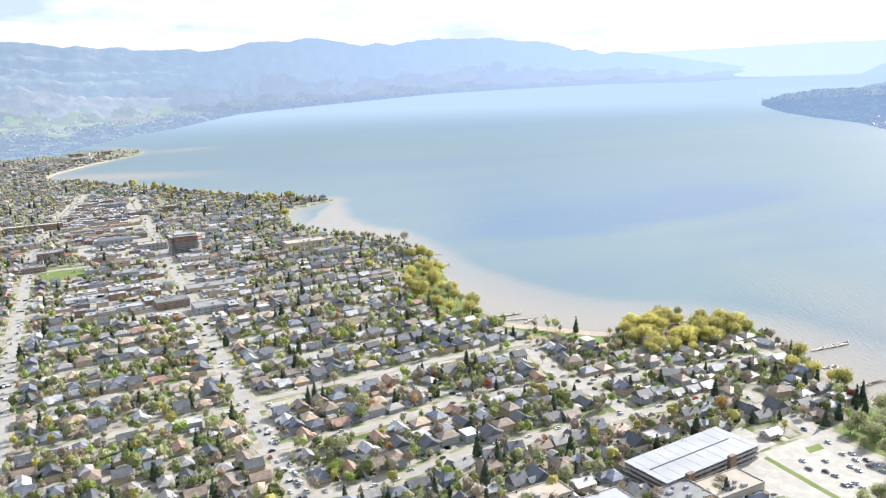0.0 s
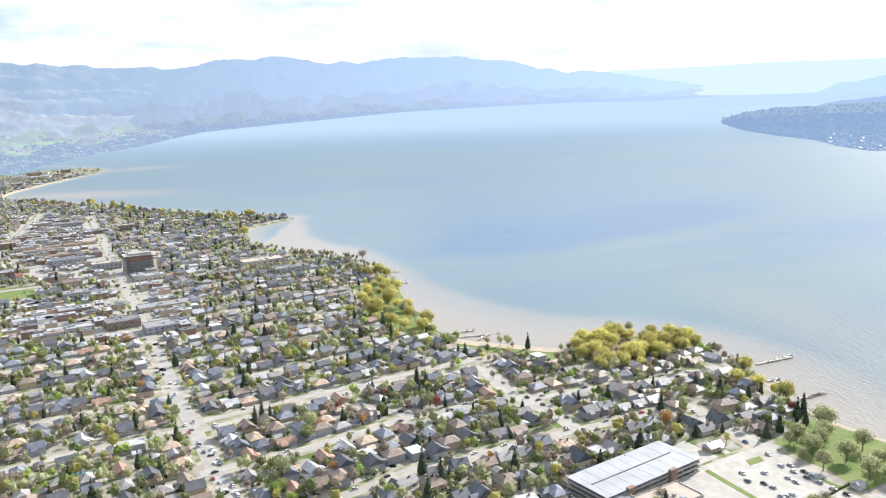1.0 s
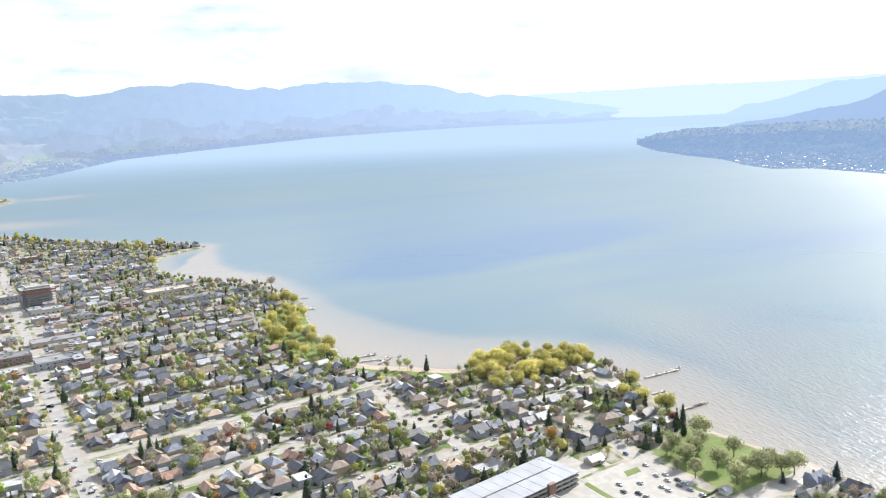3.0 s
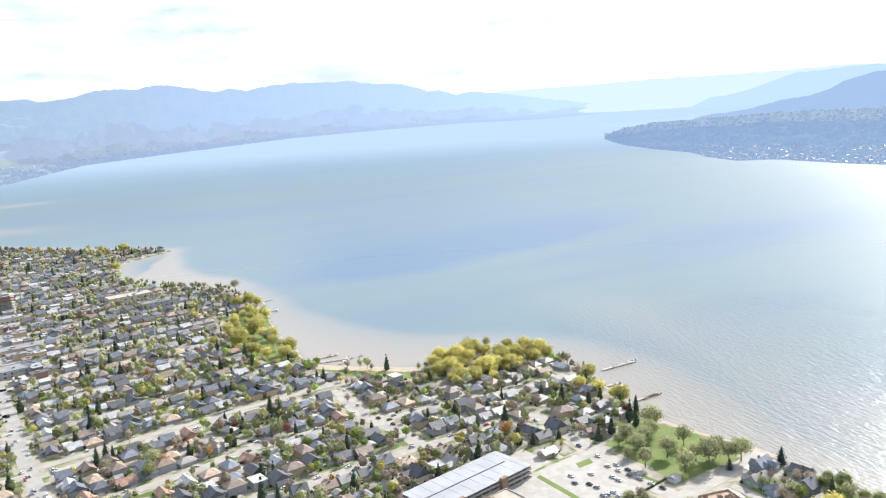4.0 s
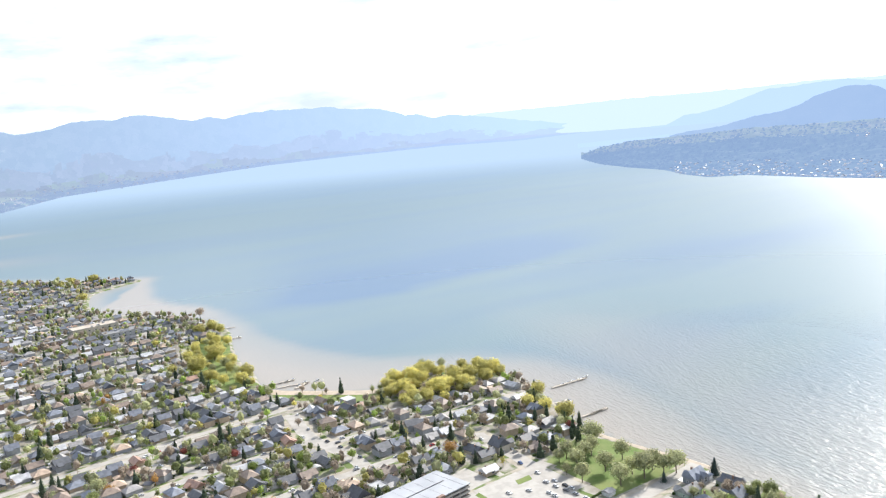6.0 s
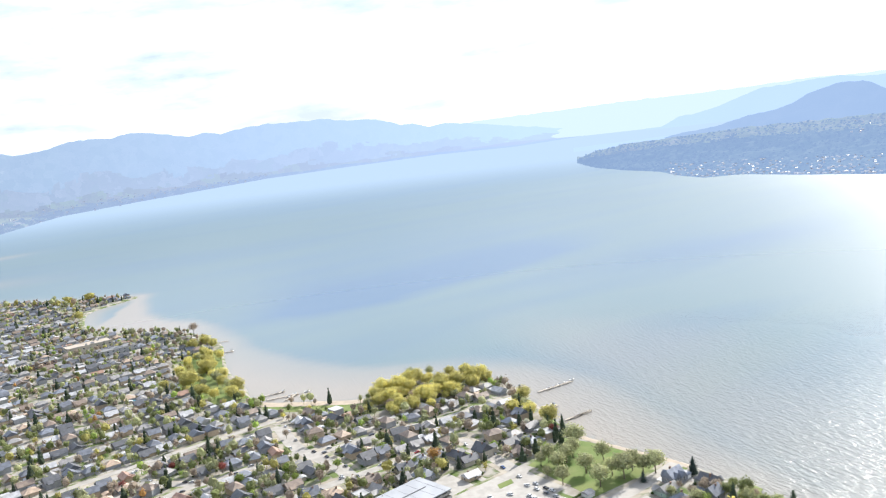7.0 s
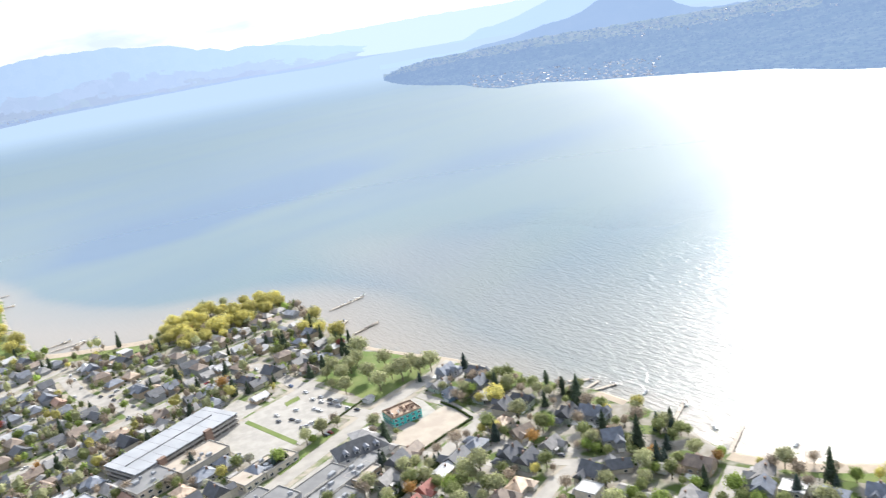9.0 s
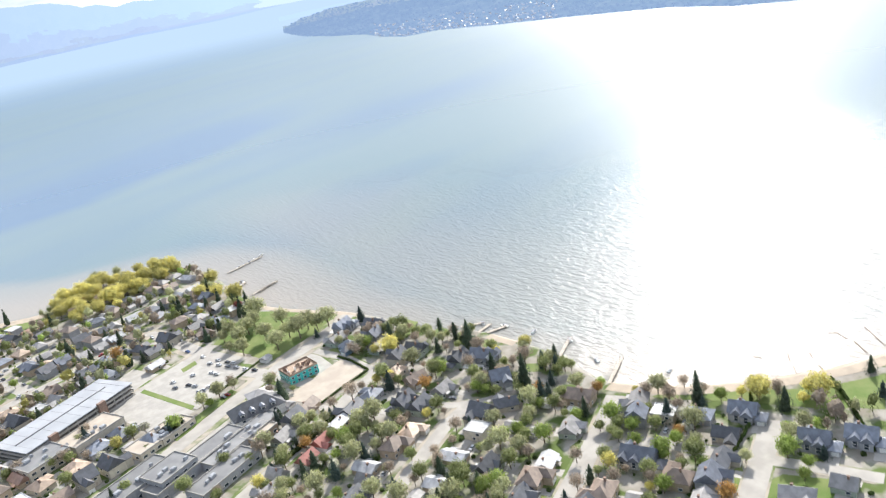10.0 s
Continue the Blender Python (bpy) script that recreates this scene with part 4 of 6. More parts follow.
def villa(label, roof, wall, seed, w=20.0, d=11.0, h=5.4, cross=2, terrace=True):
    """A large lakeside house: a long steep roof crossed by gables, with a garage wing and a terrace."""
    t = thing("villa", label, "house")
    rm, wl_ = M["roof_" + roof], M["wall_" + wall]
    w, d = w * 0.93, d * 0.95
    x, y, o = w / 2, d / 2, 0.45
    rd = random.Random(seed)
    s = Shape().box(-x, x, -y, y, -0.3, h)
    s.add([(-x, -y, h), (-x, y, h), (-x, 0, h + y * 0.92), (x, -y, h), (x, y, h), (x, 0, h + y * 0.92)], [(0, 2, 1), (3, 4, 5)])
    body = part("wall", s, wl_, t)
    top = part("roof", Shape().gable(-x - o, x + o, -y - o, y + o, h, (y + o) * 0.95), rm, t)
    for i in range(cross):
        cx = -x + w * (i + 0.5) / cross + rd.uniform(-1, 1)
        gw, out = rd.uniform(4.2, 5.4), rd.uniform(1.2, 2.6)
        for sg in ((-1, 1) if i % 2 == 0 else (-1,)):
            g = Shape().box(cx - gw / 2, cx + gw / 2, min(sg * (y - 0.5), sg * (y + out)), max(sg * (y - 0.5), sg * (y + out)), -0.3, h - 0.3)
            e, zt = sg * (y + out), h - 0.3 + gw * 0.46
            face = part("gable_wall", g.add([(cx - gw / 2, e, h - 0.3), (cx + gw / 2, e, h - 0.3), (cx, e, zt)], [(0, 1, 2)]), wl_, t)
            part("gable_roof", Shape().gable(0, y + out + o, -gw / 2 - o, gw / 2 + o, h - 0.3, (gw / 2 + o) * 0.92).turned(90 * sg, cx, 0), rm, t)
            add_window(face, (1.8, 1.3), cx, e, 1.0, 0 if sg < 0 else 180)
            add_window(face, (1.8, 1.3), cx, e, h - 1.8, 0 if sg < 0 else 180)
    bay = part("garage_wall", Shape().box(x - 0.2, x + 4.6, -y - 1.6, y - 3, -0.3, 2.7), wl_, t)
    part("garage_roof", Shape().hip(x - 0.6, x + 5.1, -y - 2.1, y - 2.5, 2.7, 2.0), rm, t)
    part("garage_door", Shape().box(x + 0.8, x + 4.0, -y - 1.68, -y - 1.58, 0, 2.2), M["white_trim"], bay)
    part("chimney", Shape().box(-x * 0.3, -x * 0.3 + 1.1, 0.6, 1.6, h, h + y + 1.3), M["brick"], top)
    for i in range(3):
        add_window(body, (1.8, 1.3), -x + w * (i + 0.3) / 3, y, 1.0, 180)
    add_window(body, (1.2, 1.2), -x, 1.0, 1.2, -90)
    if terrace:
        part("terrace", Shape().box(-x * 0.9, x * 0.8, y, y + 5, -0.3, 0.18), M["white_trim"], t, "white paved terrace")
        part("forecourt", Shape().box(x - 1, x + 4.5, -y - 8, -y - 1.7, -0.3, 0.1), M["concrete"], t)
    return t


VILLAS = [
    villa("large dark slate-roofed villa with many gables", "slate", "grey", 1, 16.5, 9, 4.3, 3),
    villa("large blue-grey roofed villa with grey gables", "blue_grey", "grey", 2, 13.5, 9, 4.2, 2),
    villa("large brown-roofed villa with tan gables", "brown", "tan", 3, 14, 9, 4.2, 2),
    villa("large charcoal-roofed villa with sage gables", "charcoal", "sage", 4, 13.5, 8.5, 4.0, 2),
]
villas_used = set()
VILLA_SITES = (
    [(0, p, 118) for p in [(365, 294)]] + [(3, p, 118) for p in [(342, 337), (340, 395)]] + [(1, p, 28) for p in [(324, 412)]] + [(3, p, 208) for p in [(306, 286), (354, 304)]]
    + [(2, p, 118) for p in [(374, 215)]] + [(1, p, -62) for p in [(417, 148), (419, 112), (434, 100)]] + [(0, p, -62) for p in [(359, 157)]] + [(3, p, 28) for p in [(305, 201), (310, 275)]]
)
SHED = thing("garden_shed", "small grey-roofed backyard garage with white walls", "shed")
part("wall", Shape().box(-3, 3, -3, 3, -0.3, 2.4), M["wall_white"], SHED)
part("roof", Shape().gable(-3.4, 3.4, -3.4, 3.4, 2.4, 1.3), M["roof_weathered_grey"], SHED)
part("garage_door", Shape().box(-2.2, 2.2, -3.06, -2.98, 0, 2.1), M["white_trim"], SHED)

rng = random.Random(11)
WEIGHTS = [15, 10, 11, 11, 5, 11, 3, 13, 2.5, 9, 10, 0.2, 8, 6]
class Stand:
    """What stands on the ground, as discs, kept by squares of the plan."""

    def __init__(self):
        self.cells, self.all = {}, []

    def append(self, disc):
        self.all.append(disc)
        self.cells.setdefault((int(disc[0] // 20), int(disc[1] // 20)), []).append(disc)


taken = Stand()


def free(x, y, r):
    i, j = int(x // 20), int(y // 20)
    return all((x - a) ** 2 + (y - b) ** 2 > (r + c) ** 2 for di in (-1, 0, 1) for dj in (-1, 0, 1) for a, b, c in taken.cells.get((i + di, j + dj), ()))


HOUSES = []  # kind, x, y, turn
# houses with a look of their own: kind, place and the direction of the front
SPECIAL = (
    [(9, p, 208) for p in [(328, 335), (344, 304)]] + [(13, p, 118) for p in [(359, 134)]]
    + [(1, p, 298) for p in [(402, 161)]] + [(8, p, 298) for p in [(391, 173), (319, 230)]]
    + [(11, p, 28) for p in [(255, 285), (243, 276)]] + [(3, p, 118) for p in [(263, 246), (300, 268), (299, 221), (282, 208), (313, 287), (300, 285)]]
    + [(13, p, 118) for p in [(200, 617), (237, 639), (162, 607), (239, 594)]] + [(9, p, 118) for p in [(-32, 470), (-13, 469), (-39, 719), (48, 502), (27, 482), (221, 507)]]
    + [(8, p, 118) for p in [(-18, 482), (13, 483)]] + [(6, p, 118) for p in [(-95, 492), (-46, 484), (-45, 587), (185, 695)]]
    + [(4, p, 118) for p in [(203, 544), (-43, 566), (-305, 619), (124, 598)]] + [(0, p, 28) for p in [(244, 515), (191, 470), (-82, 569), (16, 572)]]
    + [(12, p, 118) for p in [(226, 274), (258, 235), (217, 304)]]
)
for kind, p, turn in VILLA_SITES:
    if kind in villas_used:
        copy_thing(VILLAS[kind], pose(p[0], p[1], LAND, 0, 0, turn))
    else:
        villas_used.add(kind)
        VILLAS[kind].matrix_basis = pose(p[0], p[1], LAND, 0, 0, turn)
        tagged(VILLAS[kind], group="lakeside villas")
    taken.append((p[0], p[1], 8.2))
for kind, p, turn in SPECIAL:
    if free(*p, 5) and not near_zone(*p, 3):
        HOUSES.append((kind, p[0], p[1], turn))
        taken.append((p[0], p[1], 6.5))

for wc, wv, kind, pts in BACK:
    line = [Vector(p) for p in smooth_line(pts, 1)]
    for side in (1, -1):
        gap = rng.uniform(2, 10)
        for a, b in zip(line, line[1:]):
            t = (b - a)
            ln = t.length
            t = t / max(ln, 1e-6)
            nrm = Vector((-t.y, t.x)) * side
            while gap < ln:
                k = rng.choices(range(len(KINDS)), WEIGHTS)[0]
                w, d = SIZES[k]
                q = a + t * gap + nrm * (wv / 2 + d / 2 + rng.uniform(1.8, 7.0))
                gap += 13.4 + rng.uniform(0, 2.2)
                if not free(q.x, q.y, 6.2) or near_zone(q.x, q.y) or road_gap(q.x, q.y) < d / 2 - 0.5 or shore_gap(q.x, q.y) < 11:
                    continue
                turn = math.degrees(math.atan2(-nrm.y, -nrm.x)) + 90 + rng.uniform(-4, 4) + rng.choice((0, 0, 0, 90))
                HOUSES.append((k, q.x, q.y, turn))
                taken.append((q.x, q.y, rng.choice((6.4, 6.4, 7.4, 9.0))))
            gap -= ln
# houses that fill the rest of the town, in rows along the side streets
for iu in range(-150, 44):
    for iv in range(8, 150):
        q = U * (iu * 17.5 + rng.uniform(-3, 3)) + V * (iv * 22.0 + rng.uniform(-4, 4))
        if q.y < 150 or q.length > 3100 or q.x < -0.62 * q.y - 150 or (q.length > 520 and rng.random() < 0.3) or not free(q.x, q.y, 6.4) or near_zone(q.x, q.y) or road_gap(q.x, q.y) < 5.5 or shore_gap(q.x, q.y) < 13:
            continue
        HOUSES.append((rng.choices(range(len(KINDS)), WEIGHTS)[0], q.x, q.y, 118 + rng.choice((0, 180, 90)) + rng.uniform(-5, 5)))
        taken.append((q.x, q.y, rng.choice((6.4, 6.4, 7.6))))
HOUSES.sort(key=lambda hs: math.hypot(hs[1] - 200, hs[2] - 250))
NEAR = 190
far_s = Shape()
FAR_MATS = [M["roof_" + k] for k, _ in ROOFS] + [M["wall_grey"], M["wall_tan"]]
ROOF_OF = [0, 1, 2, 3, 4, 5, 6, 7, 8, 0, 5, 9, 7, 2]
used = set()
for i, (k, x, y, turn) in enumerate(HOUSES):
    if i < NEAR:
        if k not in used:
            used.add(k)
            KINDS[k].matrix_basis = pose(x, y, LAND, 0, 0, turn)
            tagged(KINDS[k], group="houses of the town")
        else:
            copy_thing(KINDS[k], pose(x, y, LAND, 0, 0, turn)).scale = (rng.uniform(0.88, 1.1), rng.uniform(0.92, 1.06), 1)
    else:
        w, d = SIZES[k]
        h = 4.9 if k in (5, 8, 9, 13) else 2.6
        s = Shape().box(-w / 2, w / 2, -d / 2, d / 2, 0, h, 10 + (i % 3 == 0))
        if k == 8:
            s.box(-w / 2 - 0.2, w / 2 + 0.2, -d / 2 - 0.2, d / 2 + 0.2, h, h + 0.4, 8)
        elif k % 3 == 1:
            s.hip(-w / 2 - 0.5, w / 2 + 0.5, -d / 2 - 0.5, d / 2 + 0.5, h, d * 0.34, ROOF_OF[k])
        else:
            s.gable(-w / 2 - 0.5, w / 2 + 0.5, -d / 2 - 0.5, d / 2 + 0.5, h, d * 0.36, ROOF_OF[k])
            s.gable(-w * 0.4, -w * 0.02, -d / 2 - 3, 0.5, h - 0.3, 1.6, ROOF_OF[k])
        s.turned(turn, x, y, LAND)
        far_s.add(s.v, [], 0)
        base = len(far_s.v) - len(s.v)
        far_s.f += [tuple(base + j for j in f) for f in s.f]
        far_s.m += s.m
for k, t in enumerate(KINDS):
    if k not in used:
        for o in [*t.children_recursive, t]:
            bpy.data.objects.remove(o)
single("far_houses", far_s, FAR_MATS, "many small gabled houses of the farther town", "houses", kind="stuff")
# small garages behind the farther houses, along the lanes
lane_s = Shape()
rl = random.Random(31)
for k, x, y, turn in HOUSES[NEAR:]:
    if math.hypot(x, y) > 1500 or rl.random() < 0.25:
        continue
    a, dd = radians(turn), SIZES[k][1] / 2 + rl.uniform(5.5, 8)
    ox = rl.uniform(-4, 4)
    gx, gy = x + math.cos(a) * ox - math.sin(a) * dd, y + math.sin(a) * ox + math.cos(a) * dd
    if not free(gx, gy, 2.6) or road_gap(gx, gy) < 2.5 or in_zone(gx, gy) or shore_gap(gx, gy) < 9:
        continue
    g_ = Shape().box(-2.8, 2.8, -3, 3, -0.2, 2.3, 0)
    g_.gable(-3.2, 3.2, -3.4, 3.4, 2.3, rl.uniform(0.6, 1.5), 1 + rl.randrange(5)).turned(turn, gx, gy, LAND)
    base = len(lane_s.v)
    lane_s.v += g_.v
    lane_s.f += [tuple(base + n_ for n_ in f) for f in g_.f]
    lane_s.m += g_.m
    taken.append((gx, gy, 2.6))
single("lane_garages", lane_s, [M["wall_cream"]] + [M["roof_" + k] for k in ("pale_grey", "weathered_grey", "charcoal", "white", "tan")], "many small garages behind the farther houses", "garages", kind="stuff")
# driveways and paths in front of the houses
ds = Shape()
for k, x, y, turn in [h_ for h_ in HOUSES if math.hypot(h_[1], h_[2]) < 1250]:
    w, d = SIZES[k]
    q = Shape()
    ox = w * rng.choice((-0.3, 0.3))
    q.box(ox - 2.4, ox + 2.4, -d / 2 - 10.5, -d / 2 + 0.5, 0, 0.05)
    if rng.random() < 0.5:
        q.box(-w * 0.3, w * 0.3, d / 2 - 0.2, d / 2 + 3.5, 0, 0.06)
    q.turned(turn, x, y, LAND)
    base = len(ds.v)
    ds.v += q.v
    ds.f += [tuple(base + j for j in f) for f in q.f]
    ds.m += q.m
single("driveways", ds, M["concrete"], "many pale concrete driveways and patios", "driveways", kind="stuff")
# backyard garages in the blocks
made, sheds = 0, []
for k in range(4000):
    x, y = rng.uniform(-160, 400), rng.uniform(130, 640)
    if made < 90 and free(x, y, 3.6) and not in_zone(x, y) and road_gap(x, y) > 3.6 and shore_gap(x, y) > 14:
        turn = 28 + 90 * rng.randrange(4)
        if made:
            copy_thing(SHED, pose(x, y, LAND, 0, 0, turn))
        else:
            SHED.matrix_basis = pose(x, y, LAND, 0, 0, turn)
            tagged(SHED, group="backyard garages")
        taken.append((x, y, 3.2))
        made += 1


# ---------------------------------------------------------------- trees
def sphere_points(n, r):
    """n even directions."""
    out = []
    for i in range(n):
        z = 1 - 2 * (i + 0.5) / n
        a = i * 2.39996 + r.uniform(-0.3, 0.3)
        q = math.sqrt(max(0, 1 - z * z))
        out.append(Vector((q * math.cos(a), q * math.sin(a), z)))
    return out


ICO = bmesh.new()
bmesh.ops.create_icosphere(ICO, subdivisions=1, radius=1.0)
ICO_V = [v.co.copy() for v in ICO.verts]
ICO_F = [tuple(v.index for v in f.verts) for f in ICO.faces]
ICO.free()


def blob(shape, c, r, rnd, flat_=0.85):
    k = [r * rnd.uniform(0.75, 1.15) for _ in ICO_V]
    shape.add([(c.x + v.x * q, c.y + v.y * q, c.z + v.z * q * flat_) for v, q in zip(ICO_V, k)], ICO_F)


def leaf(shape, c, n, size, rnd):
    s = n.cross(Vector((rnd.uniform(-1, 1), rnd.uniform(-1, 1), rnd.uniform(-1, 1)))).normalized()
    t = n.cross(s)
    a, b = size * rnd.uniform(0.6, 1.2), size * rnd.uniform(0.5, 1.0)
    shape.add([c - s * a, c + t * b - s * a * 0.1, c + s * a, c - t * b + s * a * 0.1], [(0, 1, 2, 3)])


BALL = bmesh.new()
bmesh.ops.create_icosphere(BALL, subdivisions=2, radius=1.0)
BALL_V = [v.co.copy() for v in BALL.verts]
BALL_F = [tuple(v.index for v in f.verts) for f in BALL.faces]
BALL.free()


def crown(height, radius, base, rnd, count, size, sparse=False):
    """An uneven crown: small leaf clumps through a lumpy volume, round a hidden core where it is dense."""
    s = Shape()
    mid, hz = (height + base) / 2, (height - base) / 2
    at_ = Vector((rnd.uniform(0, 90), rnd.uniform(0, 90), rnd.uniform(0, 90)))

    def out(d):
        return 0.82 + 0.34 * noise.noise(d * 1.9 + at_) + 0.22 * noise.noise(d * 4.1 + at_)

    def spot(d, k):
        return Vector((d.x * radius * k, d.y * radius * k, mid + d.z * hz * k))

    if not sparse:
        s.add([spot(d, 0.7 * out(d)) for d in BALL_V], BALL_F)
    for d in sphere_points(count, rnd):
        d = (d + Vector((rnd.uniform(-1, 1), rnd.uniform(-1, 1), rnd.uniform(-1, 1))) * 0.12).normalized()
        k = out(d) * (rnd.uniform(0.35, 1.08) if sparse else rnd.uniform(0.62, 1.08))
        nrm = (d + Vector((rnd.uniform(-1, 1), rnd.uniform(-1, 1), rnd.uniform(-1, 1))) * 0.8).normalized()
        leaf(s, spot(d, k), nrm, size, rnd)
    return s


def tree(label, mat, height, radius, seed, base=0.28, lobes=13, per=34, size=0.42, sparse=False, name="tree"):
    rnd = random.Random(seed)
    height, radius = height * 1.02, radius * 1.08
    t = thing(name, label, "tree")
    tr = Shape().tube((0, 0, -0.4), (0.1, 0.05, height * base * 1.2), height * 0.028, height * 0.02)
    for i in range(5):
        a = i * 1.257 + rnd.uniform(-0.4, 0.4)
        tr.tube((0.1, 0.05, height * (base * 0.9 + 0.05 * i)), (math.cos(a) * radius * 0.6, math.sin(a) * radius * 0.6, height * (0.5 + 0.07 * i)), height * 0.013, height * 0.005, 5)
    part("trunk", tr, M["bark"], t)
    part("crown", crown(height, radius, height * base, rnd, int(lobes * per * (1.3 if sparse else 2.3)), size * (0.85 if sparse else 0.8), sparse), M[mat], t)
    return t


def conifer(label, mat, height, radius, seed, layers=9, column=False):
    rnd = random.Random(seed)
    radius *= 1.0 if column else 1.55
    height *= 0.92
    t = thing("conifer", label, "tree")
    part("trunk", Shape().tube((0, 0, -0.4), (0, 0, height * 0.96), height * 0.022, 0.04), M["bark"], t)
    s = Shape()
    for i in range(layers):
        f = i / (layers - 1)
        z = height * (0.06 + 0.9 * f)
        r = radius * ((math.sin(math.pi * (0.2 + 0.76 * f)) ** 0.7) if column else (1 - f) ** 0.85 + 0.06)
        n = 8
        blob(s, Vector((rnd.uniform(-0.2, 0.2), rnd.uniform(-0.2, 0.2), z)), r * 0.5, rnd, 1.3)
        for j in range(n * 6):
            a = j * 6.2832 / (n * 6) + rnd.uniform(-0.3, 0.3)
            q = r * rnd.uniform(0.35, 1.15)
            c = Vector((math.cos(a) * q, math.sin(a) * q, z + rnd.uniform(-0.06, 0.05) * height - q * 0.25))
            leaf(s, c, Vector((math.cos(a), math.sin(a), 0.9 + rnd.uniform(-0.5, 0.5))).normalized(), 0.4, rnd)
    part("needles", s, M[mat], t)
    return t


TREES = {
    "green_a": tree("leafy spring-green garden tree", "leaf_green", 9.5, 4.2, 1),
    "green_b": tree("round bright green garden tree", "leaf_bright", 9.0, 4.3, 2, 0.2),
    "green_c": tree("small green garden tree", "leaf_green", 6.5, 2.9, 3, lobes=10, per=26),
    "olive_a": tree("olive-green budding tree in a park", "leaf_olive", 10.5, 4.6, 4, sparse=True, per=78, size=0.5, name="poplar"),
    "olive_b": tree("tall olive-green street tree", "leaf_olive", 12.5, 4.6, 5, sparse=True, per=78, size=0.5, name="poplar"),
    "yellow_a": tree("large yellow-green willow near the lake", "leaf_yellow", 13.5, 6.6, 6, 0.12, 20, 46, 0.55, name="willow"),
    "yellow_b": tree("yellow-green rounded willow in leaf", "leaf_yellow", 11.0, 5.2, 7, 0.14, 16, 44, 0.5, name="willow"),
    "yellow_c": tree("small yellow-green tree in leaf", "leaf_yellow", 7.0, 3.3, 8, 0.2, 10, 30, name="willow"),
    "bare_a": tree("brownish budding tree with open crown", "leaf_bare", 9.5, 4.0, 9, sparse=True, per=60, size=0.36, name="budding_tree"),
    "bare_b": tree("small bare-twigged ornamental tree", "leaf_bare", 7.0, 3.0, 10, sparse=True, per=46, size=0.34, name="budding_tree"),
    "red": tree("dark red-leaved ornamental garden tree", "leaf_red", 9.5, 4.2, 11, name="maple"),
    "orange": tree("orange budding maple in a garden", "leaf_orange", 10.0, 4.2, 12, sparse=True, per=70, name="maple"),
    "white": tree("white-blossomed cherry tree in a garden", "leaf_white", 6.5, 3.2, 13, lobes=10, name="cherry_tree"),
    "fir_a": conifer("tall dark green fir in the town", "needle", 17.0, 3.6, 14, 12),
    "fir_b": conifer("dark green spruce in a garden", "needle", 12.0, 3.0, 15, 10),
    "fir_c": conifer("blue-green spruce in a garden", "needle_blue", 11.0, 3.2, 16, 9),
    "cypress": conifer("dark columnar cypress in a garden", "needle", 11.5, 2.9, 17, 9, True),
}
planted = set()


def plant(kind, x, y, turn=0.0, group="trees of the town", big=1.0):
    m = pose(x, y, LAND, 0, 0, turn)
    if kind in planted:
        ob = copy_thing(TREES[kind], m)
        k = (0.72 + 0.62 * rng.random() ** 1.5) * big
        ob.scale = (k, k, k * rng.uniform(0.92, 1.1))
        return ob
    planted.add(kind)
    TREES[kind].matrix_basis = m
    return tagged(TREES[kind], group=group)


